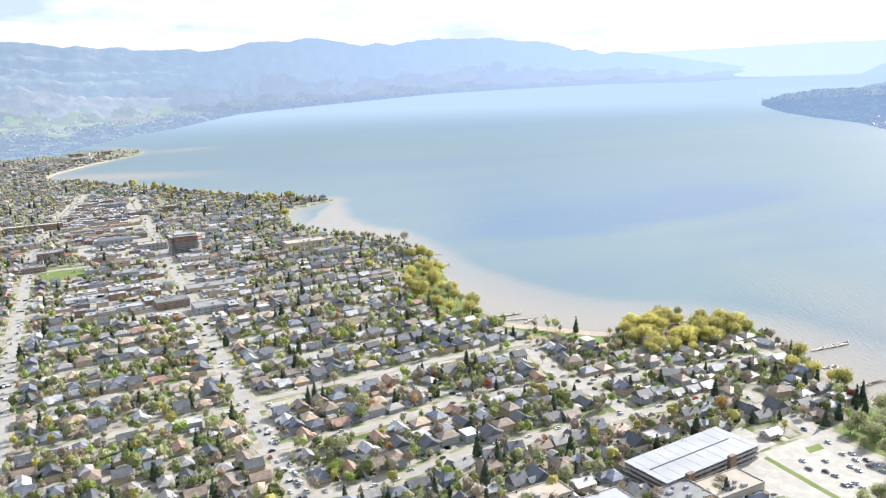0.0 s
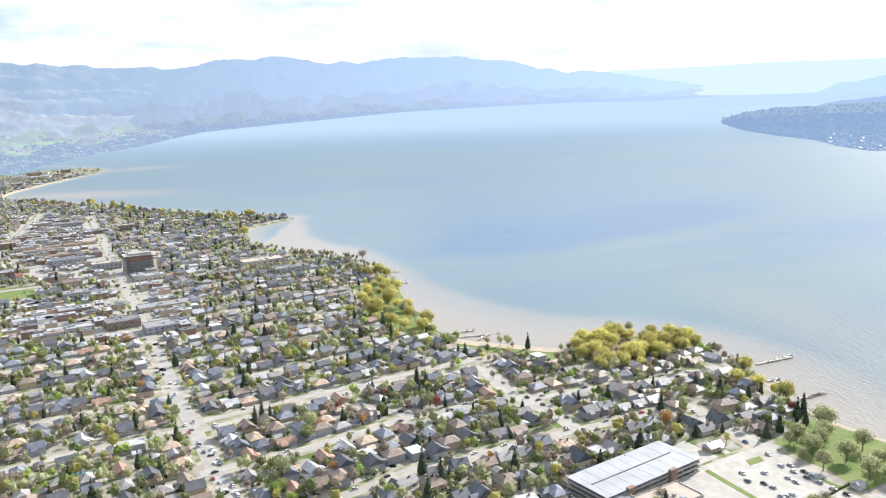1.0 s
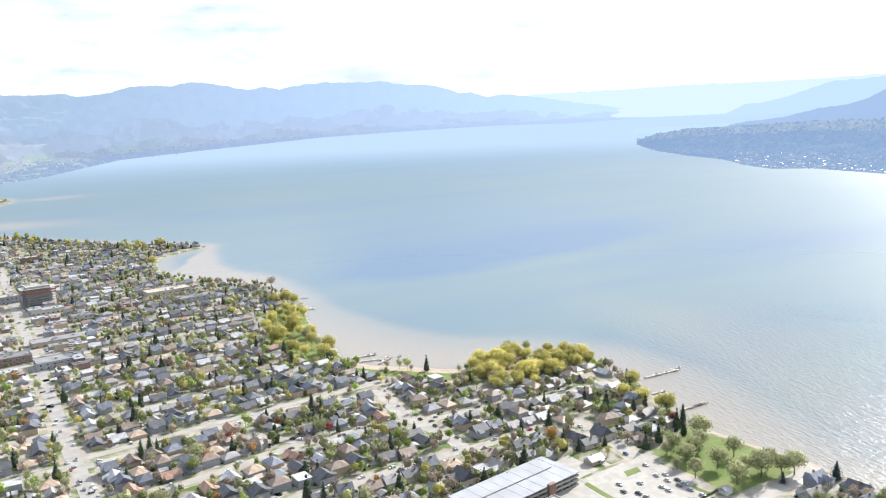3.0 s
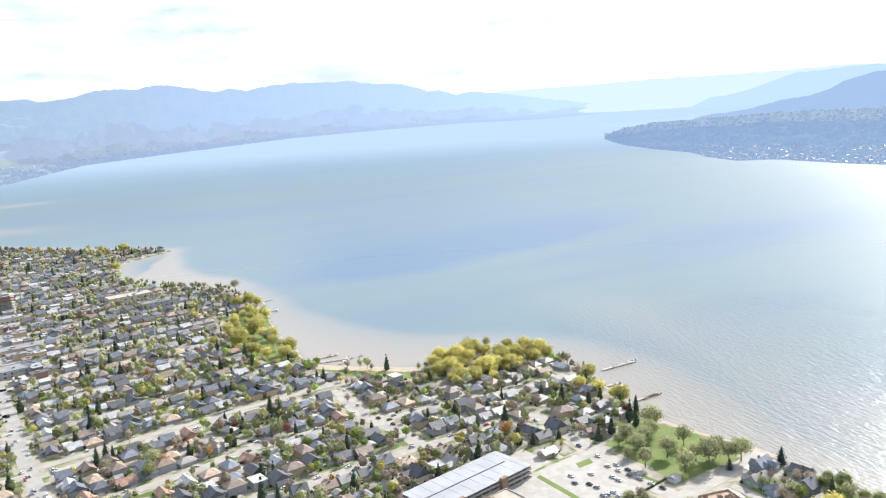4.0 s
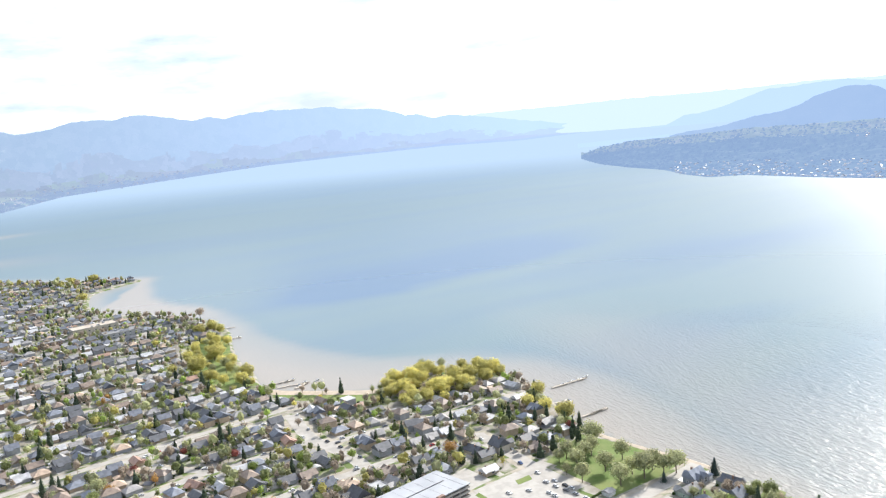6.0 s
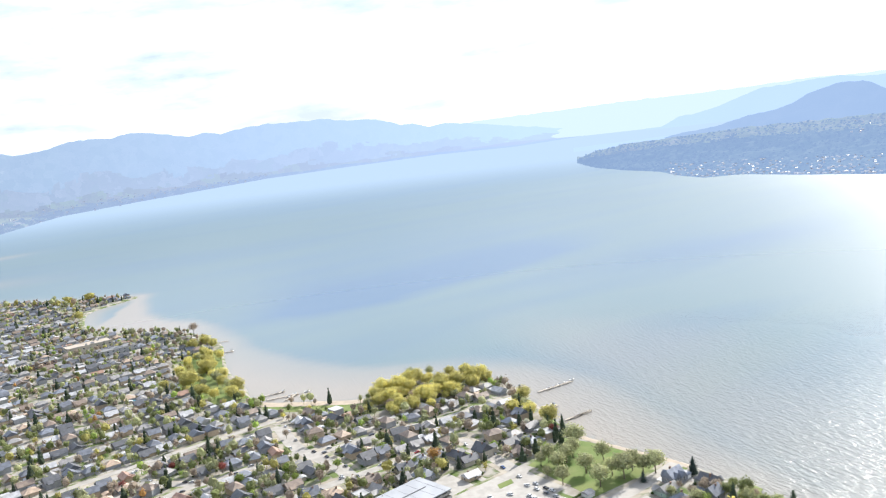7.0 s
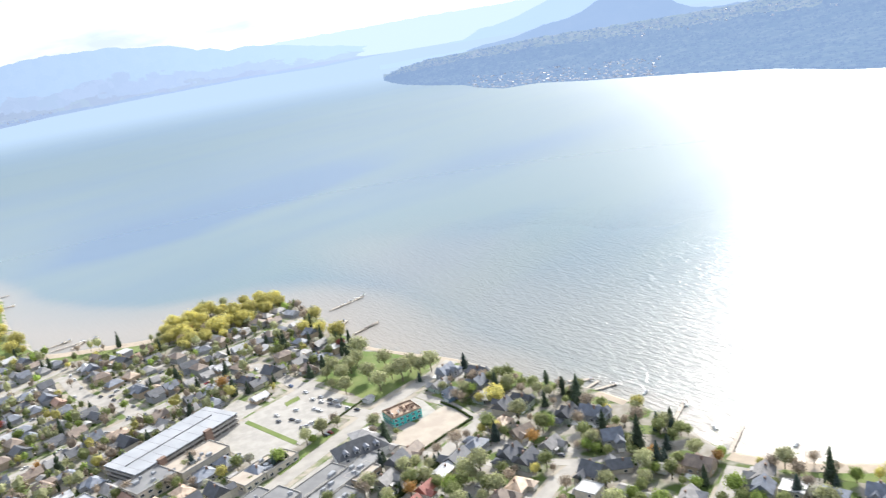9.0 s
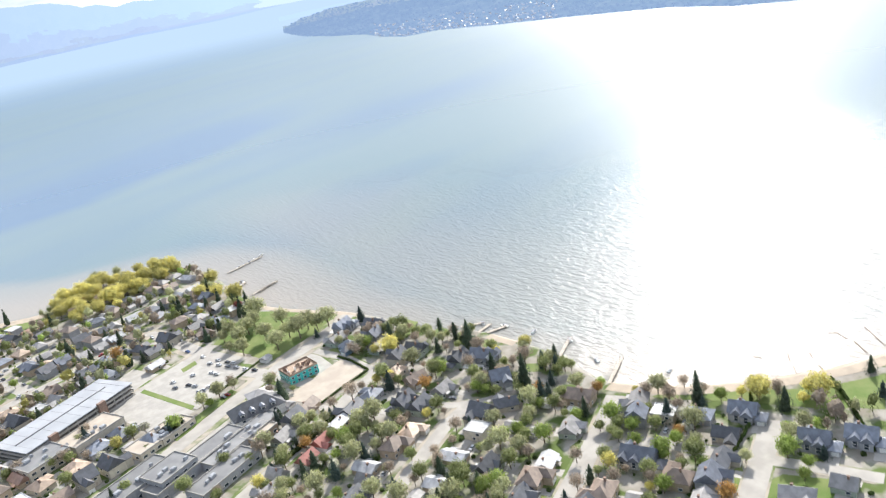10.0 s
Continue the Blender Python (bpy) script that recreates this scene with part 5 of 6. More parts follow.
PLACED = {
    "yellow_a": [(160, 659), (184, 692), (204, 712), (204, 651), (223, 671), (179, 639), (238, 682), (253, 681), (266, 676), (173, 665), (-25, 832), (-13, 880), (-44, 1017)],
    "yellow_b": [(265, 696), (240, 706), (160, 686), (233, 654), (190, 632), (283, 609), (277, 571), (285, 559), (286, 545), (266, 584), (-29, 1030), (-18, 1018), (8, 843), (32, 806), (-43, 887), (-21, 940), (-10, 789), (-53, 839), (-278, 1406), (-266, 1318), (24, 765)],
    "yellow_c": [(-170, 633), (-116, 540), (167, 664), (205, 633), (172, 627), (-154, 1098), (-93, 984), (75, 674), (98, 679)],
    "olive_b": [(217, 742), (220, 727), (-146, 1169), (200, 722), (-68, 457), (-61, 531), (-140, 508)],
    "olive_a": [(254, 470), (263, 459), (272, 468), (286, 489), (278, 446), (296, 460), (297, 427), (292, 435), (307, 437), (319, 427), (258, 436), (279, 423), (279, 474), (261, 475), (311, 428), (312, 391), (283, 259), (320, 373), (332, 324)],
    "bare_a": [(-150, 1180), (-136, 1178), (-120, 1175), (-103, 1172), (-74, 1125), (-55, 1130), (202, 673), (214, 678), (193, 668), (78, 618), (-81, 642), (157, 571), (193, 562), (222, 583)],
    "bare_b": [(296, 321), (336, 393), (335, 315), (339, 271), (339, 177), (440, 146), (440, 155), (275, 316), (252, 361), (237, 498)],
    "fir_a": [(288, 521), (-102, 550), (-92, 555), (16, 611), (23, 610), (-16, 780), (-7, 749), (28, 441), (-9, 408)],
    "fir_b": [(-102, 510), (-100, 566), (18, 596), (54, 686), (60, 682), (23, 441), (137, 565), (192, 540), (185, 569), (200, 492), (286, 631), (280, 502), (-37, 749), (-105, 947), (-255, 1284), (-497, 1144), (-468, 1083), (-563, 1098), (-531, 1093), (169, 532)],
    "cypress": [(368, 351), (369, 333), (347, 423)],
    "fir_c": [(387, 252), (391, 171), (384, 261), (414, 104), (309, 310), (306, 418), (340, 416), (367, 234), (471, 114), (317, 158), (265, 219)],
    "green_b": [(45, 535), (-36, 444), (-2, 430), (-69, 437), (116, 533), (80, 536), (151, 544), (232, 516), (-139, 798), (-58, 428), (172, 511), (85, 523)] + [(326, 217), (301, 186), (351, 134), (369, 153), (372, 189), (373, 176), (379, 154), (404, 114), (404, 104), (374, 133), (265, 275)],
    "green_a": [(-67, 443), (-60, 516), (-362, 737), (-350, 745), (-317, 732), (-371, 721), (-327, 716), (-232, 842), (-165, 699), (-364, 935), (96, 614), (-10, 667)] + [(261, 284), (271, 274), (218, 269), (232, 279), (311, 322), (300, 314), (208, 307), (251, 295), (185, 297), (392, 245)],
    "red": [(281, 522), (-10, 588), (30, 565), (-43, 566)],
    "orange": [(-53, 530), (-106, 774), (185, 507), (-38, 467), (-209, 630), (196, 661), (181, 678)],
    "white": [(251, 259), (396, 165), (277, 202)] + [(170, 609), (268, 552), (-23, 596)],
    "green_c": [(318, 368), (359, 210), (265, 356), (461, 131), (363, 188), (351, 366), (375, 300)],
}
for kind, places in PLACED.items():
    for x, y in places:
        if shore_gap(x, y) < 2:
            continue
        plant(kind, x, y, rng.uniform(0, 360), big=1.75 if kind == "olive_a" and x > 240 and y > 400 else 1.45 if kind == "bare_a" and y > 1100 else 1.15 if kind[:6] == "yellow" else 1.0)
        taken.append((x, y, 2.0))
for x, y in [(306, 502), (347, 441), (356, 418), (391, 287), (398, 200), (430, 160), (435, 155), (453, 134), (444, 136), (323, 358), (330, 350)]:
    if shore_gap(x, y) > 1.5:
        plant("yellow_b" if rng.random() < 0.6 else "yellow_c", x, y, rng.uniform(0, 360))
        taken.append((x, y, 2.0))

M["rough"] = material("rough_brown_ground", (0.27, 0.20, 0.14), 0.95, (0.20, 0.17, 0.10), 0.15, 6, 0.5, 1.5, third=(0.14, 0.15, 0.06), third_scale=0.09)
sheet("clearing", [(222 + 42 * math.cos(a) * 0.81 - 15 * math.sin(a) * 0.59, 694 + 42 * math.cos(a) * 0.59 + 15 * math.sin(a) * 0.81) for a in [i * 0.3927 for i in range(16)]], M["rough"], "rough brown clearing among the willows", "clearing")
# a row of dark trees between the clinic and the street
for i in range(11):
    plant(("fir_c", "fir_b", "olive_a")[i % 3], 226 + 4.8 * i + rng.uniform(-1, 1), 285.5 + 2.5 * i + rng.uniform(-1, 1), rng.uniform(0, 360), big=0.62)
# garden trees of the lakeside lots
for kind, places in {
    "bare_a": [(418, 186), (408, 189), (420, 175), (442, 149), (353, 291), (325, 294), (294, 231), (384, 125)], "yellow_b": [(431, 162), (433, 152), (326, 339)],
    "yellow_c": [(452, 139), (216, 272), (313, 318)], "fir_c": [(459, 131), (284, 296), (267, 323), (362, 233)], "fir_b": [(487, 130), (377, 133), (392, 259)],
    "green_b": [(407, 104), (396, 100), (356, 132), (370, 155), (382, 155), (372, 176), (361, 203), (333, 215), (295, 187)],
    "green_a": [(381, 169), (380, 185), (363, 175), (389, 247), (266, 272)], "olive_a": [(385, 148), (390, 143)], "fir_a": [(283, 197)],
}.items():
    for x, y in places:
        if free(x, y, 1.2) and shore_gap(x, y) > 2:
            plant(kind, x, y, rng.uniform(0, 360))
            taken.append((x, y, 2.0))

# the wooded point, thick with willows round a rough brown clearing
CLEARING = (222, 694, 38, 12, 36)


def in_clearing(x, y):
    cx, cy, ru, rv, turn = CLEARING
    c_, s_ = math.cos(radians(turn)), math.sin(radians(turn))
    u, v = (x - cx) * c_ + (y - cy) * s_, (y - cy) * c_ - (x - cx) * s_
    return (u / ru) ** 2 + (v / rv) ** 2 < 1


k = 0
while k < 62:
    x, y = rng.uniform(ZBOX["point"][0], ZBOX["point"][1]), rng.uniform(ZBOX["point"][2], ZBOX["point"][3])
    if inside(x, y, *ZP["point"]) and shore_gap(x, y) > 1.5 and not in_clearing(x, y):
        plant(rng.choices(["yellow_a", "yellow_b", "olive_b", "bare_a"], [5, 9, 1.0, 0.3])[0], x, y, rng.uniform(0, 360))
        k += 1
k = 0
while k < 36:
    x, y = rng.uniform(ZBOX["lake_park"][0], ZBOX["lake_park"][1]), rng.uniform(ZBOX["lake_park"][2], ZBOX["lake_park"][3])
    if inside(x, y, *ZP["lake_park"]):
        plant(rng.choices(["yellow_a", "yellow_b", "olive_b", "fir_b"], [3, 6, 2, 1])[0], x, y, rng.uniform(0, 360))
        k += 1

MIXED = ["green_a", "green_b", "green_c", "olive_a", "olive_b", "yellow_c", "bare_a", "bare_b", "red", "orange", "white", "fir_a", "fir_b", "fir_c", "cypress"]
SHARE = [14, 9, 15, 14, 6, 8, 13, 15, 0.5, 1.2, 3, 2, 4, 3, 0.3]
spots = []
for k in range(60000):
    y = 110 + 3000 * rng.random() ** 1.15
    x = rng.uniform(-0.66 * y - 150, 460)
    near = math.hypot(x - 240, y - 220) < 260
    if (near and rng.random() < 0.62) or (y > 1300 and rng.random() < 0.5) or (y > 2000 and rng.random() < 0.6) or not free(x, y, 1.3 if near else 1.1) or in_zone(x, y) or road_gap(x, y) < (-2.6 if rng.random() < 0.22 else 1.0) or shore_gap(x, y) < 9:
        continue
    spots.append((x, y))
    taken.append((x, y, 2.1))
    if len(spots) > 9000:
        break
spots.sort(key=lambda p: math.hypot(p[0] - 270, p[1] - 270))
LOW = {}
for key, mat, hgt, rad in (("g", "leaf_green", 9, 4.0), ("b", "leaf_bright", 8, 3.8), ("o", "leaf_olive", 10, 4.2), ("y", "leaf_yellow", 9, 4.2), ("n", "leaf_bare", 8.5, 3.8), ("f", "needle", 12, 2.8), ("w", "leaf_orange", 9, 4)):
    LOW[key] = (mat, hgt, rad, Shape())


def low_tree(key, x, y, rnd, scale=1.0, z0=LAND, few=False):
    """A tree far off: one lumpy crown with ragged clumps about it, on a stem."""
    mat, hgt, rad, s = LOW[key]
    k = (0.66 + 0.85 * rnd.random() ** 1.7) * scale
    hgt, rad = hgt * k, rad * k * rnd.uniform(0.7, 1.0)
    s.tube((x, y, z0 - 0.3), (x, y, z0 + hgt * 0.4), 0.25, 0.15, 4)
    if key == "f":
        for i in range(4):
            f = i / 3
            blob(s, Vector((x, y, z0 + hgt * (0.2 + 0.68 * f))), rad * (1 - f * 0.75), rnd, 1.5)
        clumps = 6 if few else 14
    else:
        at_ = Vector((x * 0.37, y * 0.41, 5.0))
        vs, fs_ = (ICO_V, ICO_F) if few else (BALL_V, BALL_F)
        lump = [(0.82 + 0.42 * noise.noise(v * 2.1 + at_)) * rnd.uniform(0.7, 1.08) * 0.86 for v in vs]
        s.add([(x + v.x * rad * q, y + v.y * rad * q, z0 + hgt * (0.58 + v.z * 0.4 * q)) for v, q in zip(vs, lump)], fs_)
        clumps = 10 if few else 44
    for _ in range(clumps):
        a, w_ = rnd.uniform(0, 6.283), rnd.uniform(-0.75, 1)
        q, z = rad * math.sqrt(1 - w_ * w_) * rnd.uniform(0.6, 1.15), z0 + hgt * (0.58 + 0.4 * w_ * rnd.uniform(0.7, 1.15))
        if key == "f":
            q = rad * max(0.1, 1.05 - (z - z0) / hgt) * rnd.uniform(0.7, 1.2)
        leaf(s, Vector((x + math.cos(a) * q, y + math.sin(a) * q, z)), Vector((math.cos(a), math.sin(a), rnd.uniform(0, 1.4))).normalized(), 0.6, rnd)


for i, (x, y) in enumerate(spots):
    if i < 640:
        plant(rng.choices(MIXED, SHARE)[0], x, y, rng.uniform(0, 360))
    else:
        low_tree(rng.choices("gboynfw", [24, 8, 26, 7, 26, 9, 0.7])[0], x, y, rng, 1.02, few=i > 3200)
# street trees among the shops
for zone, n_ in (("shops", 120), ("blocks", 110), ("strip", 30)):
    for _ in range(n_):
        b_ = ZBOX[zone]
        x, y = rng.uniform(b_[0], b_[1]), rng.uniform(b_[2], b_[3])
        if inside(x, y, *ZP[zone]):
            low_tree(rng.choice("ggbooyn"), x, y, rng, 0.95)
# the wooded edges of the far bays
for x, y in [(-956, 2019), (-918, 1998), (-881, 1977), (-844, 1957), (-744, 1910), (-717, 1893), (-691, 1876), (-666, 1860), (-647, 1845), (-527, 1723), (-482, 1695), (-437, 1660), (-408, 1637), (-382, 1623), (-354, 1601), (-339, 1582), (-609, 1788), (-575, 1761), (-299, 1612), (-269, 1605)]:
    for _ in range(4):
        low_tree(rng.choice("yynnog"), x + rng.uniform(-16, 16), y + rng.uniform(-14, 10), rng, 1.75)
for key, (mat, hgt, rad, s) in LOW.items():
    single("far_trees", s, M[mat], {"f": "many dark conifers in the farther town"}.get(key, "many budding trees in the farther town"), "trees", kind="stuff")

# shrubs along house fronts and hedges along lots
hs = Shape()
rnd = random.Random(5)
for x, y, r in taken.all[:len(HOUSES)]:
    if math.hypot(x - 200, y - 250) < 420:
        for _ in range(4):
            a = rnd.uniform(0, 6.283)
            px, py = x + math.cos(a) * 9.3, y + math.sin(a) * 9.3
            if road_gap(px, py) > 0.3 and not in_zone(px, py) and shore_gap(px, py) > 4:
                blob(hs, Vector((px, py, LAND + 0.5)), rnd.uniform(0.7, 1.5), rnd)
                for _ in range(8):
                    b = rnd.uniform(0, 6.283)
                    leaf(hs, Vector((px + math.cos(b) * 1.2, py + math.sin(b) * 1.2, LAND + rnd.uniform(0.3, 1.5))), Vector((math.cos(b), math.sin(b), 0.8)).normalized(), 0.4, rnd)
single("garden_shrubs", hs, M["hedge"], "many dark green garden shrubs", "shrubs", kind="stuff")


def hedge(points, height, thick, label="clipped dark green hedge"):
    s, rnd = Shape(), random.Random(len(points) + int(height * 10))
    for a, b in zip(points, points[1:]):
        a, b = Vector(a), Vector(b)
        n = max(2, int((b - a).length / (thick * 0.6)))
        for i in range(n):
            p = a + (b - a) * ((i + 0.5) / n)
            blob(s, Vector((p.x + rnd.uniform(-0.2, 0.2), p.y + rnd.uniform(-0.2, 0.2), LAND + height * 0.45)), thick * 0.62, rnd, height / thick * 0.9)
            for _ in range(6):
                e = rnd.uniform(0, 6.283)
                leaf(s, Vector((p.x + math.cos(e) * thick * 0.55, p.y + math.sin(e) * thick * 0.55, LAND + rnd.uniform(0.3, height))), Vector((math.cos(e), math.sin(e), 0.9)).normalized(), 0.35, rnd)
    return single("hedge", s, M["hedge"], label, "hedge")


hedge([(304, 377), (308, 362), (310, 343), (286, 334), (272, 328)], 1.6, 1.5)
hedge([(232, 286), (257, 298), (274, 308)], 3.0, 2.2, "tall dark hedge beside a street")
hedge([(470, 140), (458, 123), (443, 105), (431, 93)], 2.4, 1.6, "dark hedge between two lakeside gardens")
hedge([(434, 158), (414, 142), (393, 133)], 2.2, 1.5, "dark hedge beside a driveway")
hedge([(232, 398), (253, 411), (268, 420)], 1.3, 1.3, "low hedge along the car park")

# ---------------------------------------------------------------- large buildings
def flat_building(name, label, category, p, w, d, h, turn, roof="flat_grey", wall="wall_cream", units=3, floors=0, lip=0.7):
    """A flat-roofed building with parapet, roof units and rows of windows."""
    t = thing(name, label, category)
    x, y = w / 2, d / 2
    body = part("wall", Shape().box(-x, x, -y, y, -0.4, h), M[wall], t)
    top = part("roof", Shape().box(-x + 0.3, x - 0.3, -y + 0.3, y - 0.3, h, h + 0.12), M[roof], t)
    q = Shape().box(-x - 0.1, x + 0.1, -y - 0.1, -y + 0.3, h, h + lip).box(-x - 0.1, x + 0.1, y - 0.3, y + 0.1, h, h + lip)
    part("parapet", q.box(-x - 0.1, -x + 0.3, -y + 0.3, y - 0.3, h, h + lip).box(x - 0.3, x + 0.1, -y + 0.3, y - 0.3, h, h + lip), M["concrete"], t)
    rr = random.Random(int(w * 7 + d))
    for i in range(units):
        ux, uy, us = rr.uniform(-x + 3, x - 3), rr.uniform(-y + 2, y - 2), rr.uniform(0.8, 1.8)
        part("roof_unit", Shape().box(ux - us, ux + us, uy - us * 0.7, uy + us * 0.7, h + 0.12, h + 1.6).box(ux - us * 0.6, ux + us * 0.6, uy - us * 0.5, uy + us * 0.5, h + 1.6, h + 1.8), M["membrane"], top)
    fl = floors or min(3, max(1, int(h / 3.4)))
    for k in range(fl):
        z = 0.9 + k * h / fl
        n = min(7, max(2, int(w / 5)))
        for i in range(n):
            add_window(body, (2.6, 1.5), -x + w * (i + 0.5) / n, -y, z, 0)
        m_ = min(3, max(1, int(d / 7)))
        for i in range(m_):
            add_window(body, (2.6, 1.5), -x, -y + d * (i + 0.5) / m_, z, -90)
    t.matrix_basis = pose(p[0], p[1], LAND, 0, 0, turn)
    return t


def frame_of(p, q, r):
    """Middle, width along p-q, depth along q-r and turn of an upright block with these corners."""
    p, q, r = Vector(p), Vector(q), Vector(r)
    return (p + r) / 2, (q - p).length, (r - q).length, math.degrees(math.atan2((q - p).y, (q - p).x))


# the parkade
pk = [(102, 428), (169, 470), (184, 442)]
c, w, d, turn = frame_of(*pk)
d = max(d, 28)
t = thing("parkade", "long concrete parking garage with a pale membrane roof", "parking garage")
x, y = w / 2, d / 2
# solid block whose darker colour stands in for the shade between the decks
part("core", Shape().box(-x + 2, x - 2, -y + 2, y - 2, -0.4, 8.2), M["dark_void"], t)
for k in range(3):
    z = 0.2 + 3.0 * k
    part("floor_slab", Shape().box(-x, x, -y, y, z - 0.35, z), M["slab"], t)
    part("guard_wall", Shape().box(-x, x, -y, -y + 0.25, z, z + 1.05).box(-x, x, y - 0.25, y, z, z + 1.05).box(-x, -x + 0.25, -y + 0.25, y - 0.25, z, z + 1.05).box(x - 0.25, x, -y + 0.25, y - 0.25, z, z + 1.05), M["concrete"], t)
part("roof", Shape().box(-x - 0.3, x + 0.3, -y - 0.3, y + 0.3, 8.4, 9.0), M["membrane"], t, "pale ribbed membrane roof")
n_rib = 9
for i in range(n_rib):
    rx = -x + w * (i + 0.5) / n_rib
    part("roof_seam", Shape().box(rx - 0.12, rx + 0.12, -y + 0.5, y - 0.5, 9.0, 9.06), M["flat_grey"], t)
part("roof_ridge", Shape().box(-x + 4, x - 8, -0.25, 0.25, 9.0, 9.5), M["flat_grey"], t)
for i in range(int(w / 7)):
    cx = -x + 0.5 + i * 7
    for cy in (-y + 0.35, y - 0.35):
        part("column", Shape().box(cx - 0.3, cx + 0.3, cy - 0.3, cy + 0.3, -0.4, 8.4), M["concrete"], t)
for cx in (-x * 0.55, x * 0.35):
    part("stair_tower", Shape().box(cx - 2.6, cx + 2.6, -y - 2.2, -y + 0.4, -0.4, 10.2), M["brick"], t, "brown brick stair tower")
t.matrix_basis = pose(c.x, c.y, LAND, 0, 0, turn)
PARKADE = (c, w, d, turn)

# the teal building under construction
c, w, d, turn = frame_of(*[(265, 383), (268, 358), (287, 364)])
w, d = 15, 20
t = thing("unfinished_building", "two-storey building under construction in teal sheathing", "building")
x, y = w / 2, d / 2
for k in range(2):
    z = 0.2 + 2.8 * k
    part("storey_wall", Shape().box(-x, x, -y, y, z, z + 2.75), M["teal"], t, "teal sheathed storey wall")
    for i in range(5):
        add_window(t, (1.8, 1.3), x, -y + d * (i + 0.5) / 5, z + 0.7, 90)
        add_window(t, (1.8, 1.3), -x + w * (i + 0.5) / 5, -y, z + 0.7, 0)
part("deck", Shape().box(-x, x, -y, y, 5.75, 6.0), M["ply"], t, "raw timber roof deck")
rr = random.Random(3)
for i in range(14):
    a = rr.uniform(-x + 1, x - 3)
    b = rr.uniform(-y + 1, y - 2)
    part("timber_frame", Shape().box(a, a + rr.uniform(1.5, 4), b, b + 0.2, 6.0, 6.0 + rr.uniform(0.6, 2.4)).box(a, a + 0.2, b + 0.2, b + rr.uniform(1, 3), 6.0, 6.0 + rr.uniform(0.6, 2.2)), M[rr.choice(["ply", "ply", "white_trim", "brick"])], t)
part("railing", Shape().box(-x, x, -y, -y + 0.1, 6.0, 7.1).box(-x, x, y - 0.1, y, 6.0, 7.1).box(-x, -x + 0.1, -y + 0.1, y - 0.1, 6.0, 7.1).box(x - 0.1, x, -y + 0.1, y - 0.1, 6.0, 7.1), M["ply"], t)
t.matrix_basis = pose(c.x, c.y, LAND, 0, 0, turn)

# the large white house with a dark hip roof
c = Vector([(239, 346)][0])
t = thing("large_house", "large white house with steep dark blue-grey roof and dormers", "house")
part("wall", Shape().box(-15, 15, -8, 8, -0.3, 5.6), M["wall_white"], t)
part("roof", Shape().hip(-15.8, 15.8, -8.8, 8.8, 5.6, 6.0), M["roof_charcoal"], t)
part("wing_wall", Shape().box(0, 14, 8, 22, -0.3, 5.0), M["wall_white"], t)
part("wing_roof", Shape().hip(-0.8, 14.8, 7.2, 22.8, 5.0, 3.6), M["roof_weathered_grey"], t)
for k in range(4):
    dx = -10 + 6.2 * k
    dm = part("dormer", Shape().box(dx - 1.2, dx + 1.2, -7.4, -3.5, 6.0, 8.4), M["wall_white"], t)
    part("dormer_roof", Shape().gable(-0.4, 4.2, -1.6, 1.6, 8.4, 1.1).turned(90, dx, -7.8), M["roof_slate"], dm)
    add_window(t, (1.8, 1.3), dx, -7.4, 6.5, 0)
    add_window(t, (1.8, 1.3), dx, -8, 1.0, 0)
    add_window(t, (1.8, 1.3), dx, -8, 3.6, 0)
t.matrix_basis = pose(c.x, c.y, LAND, 0, 0, 28 - 90 + 62)
taken.append((c.x, c.y, 16))

# clinic and hospital buildings beside the car park
for p, w, d, h, roof, wall in zip(
        [(196, 320), (222, 322), (182, 318), (205, 297), (161, 322), (182, 365), (194, 368), (232, 321)],
        (62, 52, 24, 40, 50, 30, 24, 18), (13, 12, 18, 14, 18, 16, 12, 12), (5.5, 5, 8, 5, 6, 4, 4, 4.5),
        ("flat_grey", "flat_grey", "flat_grey", "flat_grey", "flat_grey", "gravel", "gravel", "gravel"),
        ("wall_grey", "wall_grey", "wall_grey", "wall_grey", "wall_grey", "wall_cream", "wall_cream", "wall_tan")):
    flat_building("clinic_building", "low flat-roofed clinic building beside the car park", "building", p, w, d, h, 28, roof, wall, 4)
for p, w, d, h, roof in zip([(48, 398), (124, 393), (153, 404), (77, 382)], (34, 26, 34, 40), (16, 20, 20, 20), (7, 7, 6, 8), ("gravel", "flat_grey", "gravel", "membrane")):
    flat_building("hospital_building", "flat-roofed hospital wing with pale roof", "building", p, w, d, h, 28, roof, "wall_cream", 4)

# shops and apartment blocks along the avenue
SHOPS = list(zip(
    [(-708, 1588), (-646, 1575), (-629, 1440), (-560, 1358), (-579, 1299), (-522, 1259), (-624, 1327), (-495, 1192), (-546, 1090), (-421, 1021), (-394, 965), (-373, 893), (-394, 871), (-343, 820), (-293, 831), (-270, 905)],
    (34, 36, 70, 80, 60, 90, 30, 46, 34, 16, 30, 24, 60, 44, 34, 60), (22, 22, 12, 12, 16, 13, 18, 26, 22, 22, 22, 20, 14, 16, 22, 22),
    (13, 14, 6, 5, 8, 6, 8, 13, 17, 15, 13, 9, 5, 6, 11, 7),
    ("membrane", "flat_grey", "gravel", "roof_rust", "brick", "roof_rust", "flat_grey", "roof_slate", "flat_grey", "brick", "flat_grey", "flat_grey", "membrane", "membrane", "flat_grey", "flat_grey")))
SHOP_ROOFS = ["membrane", "flat_grey", "gravel", "flat_grey"]
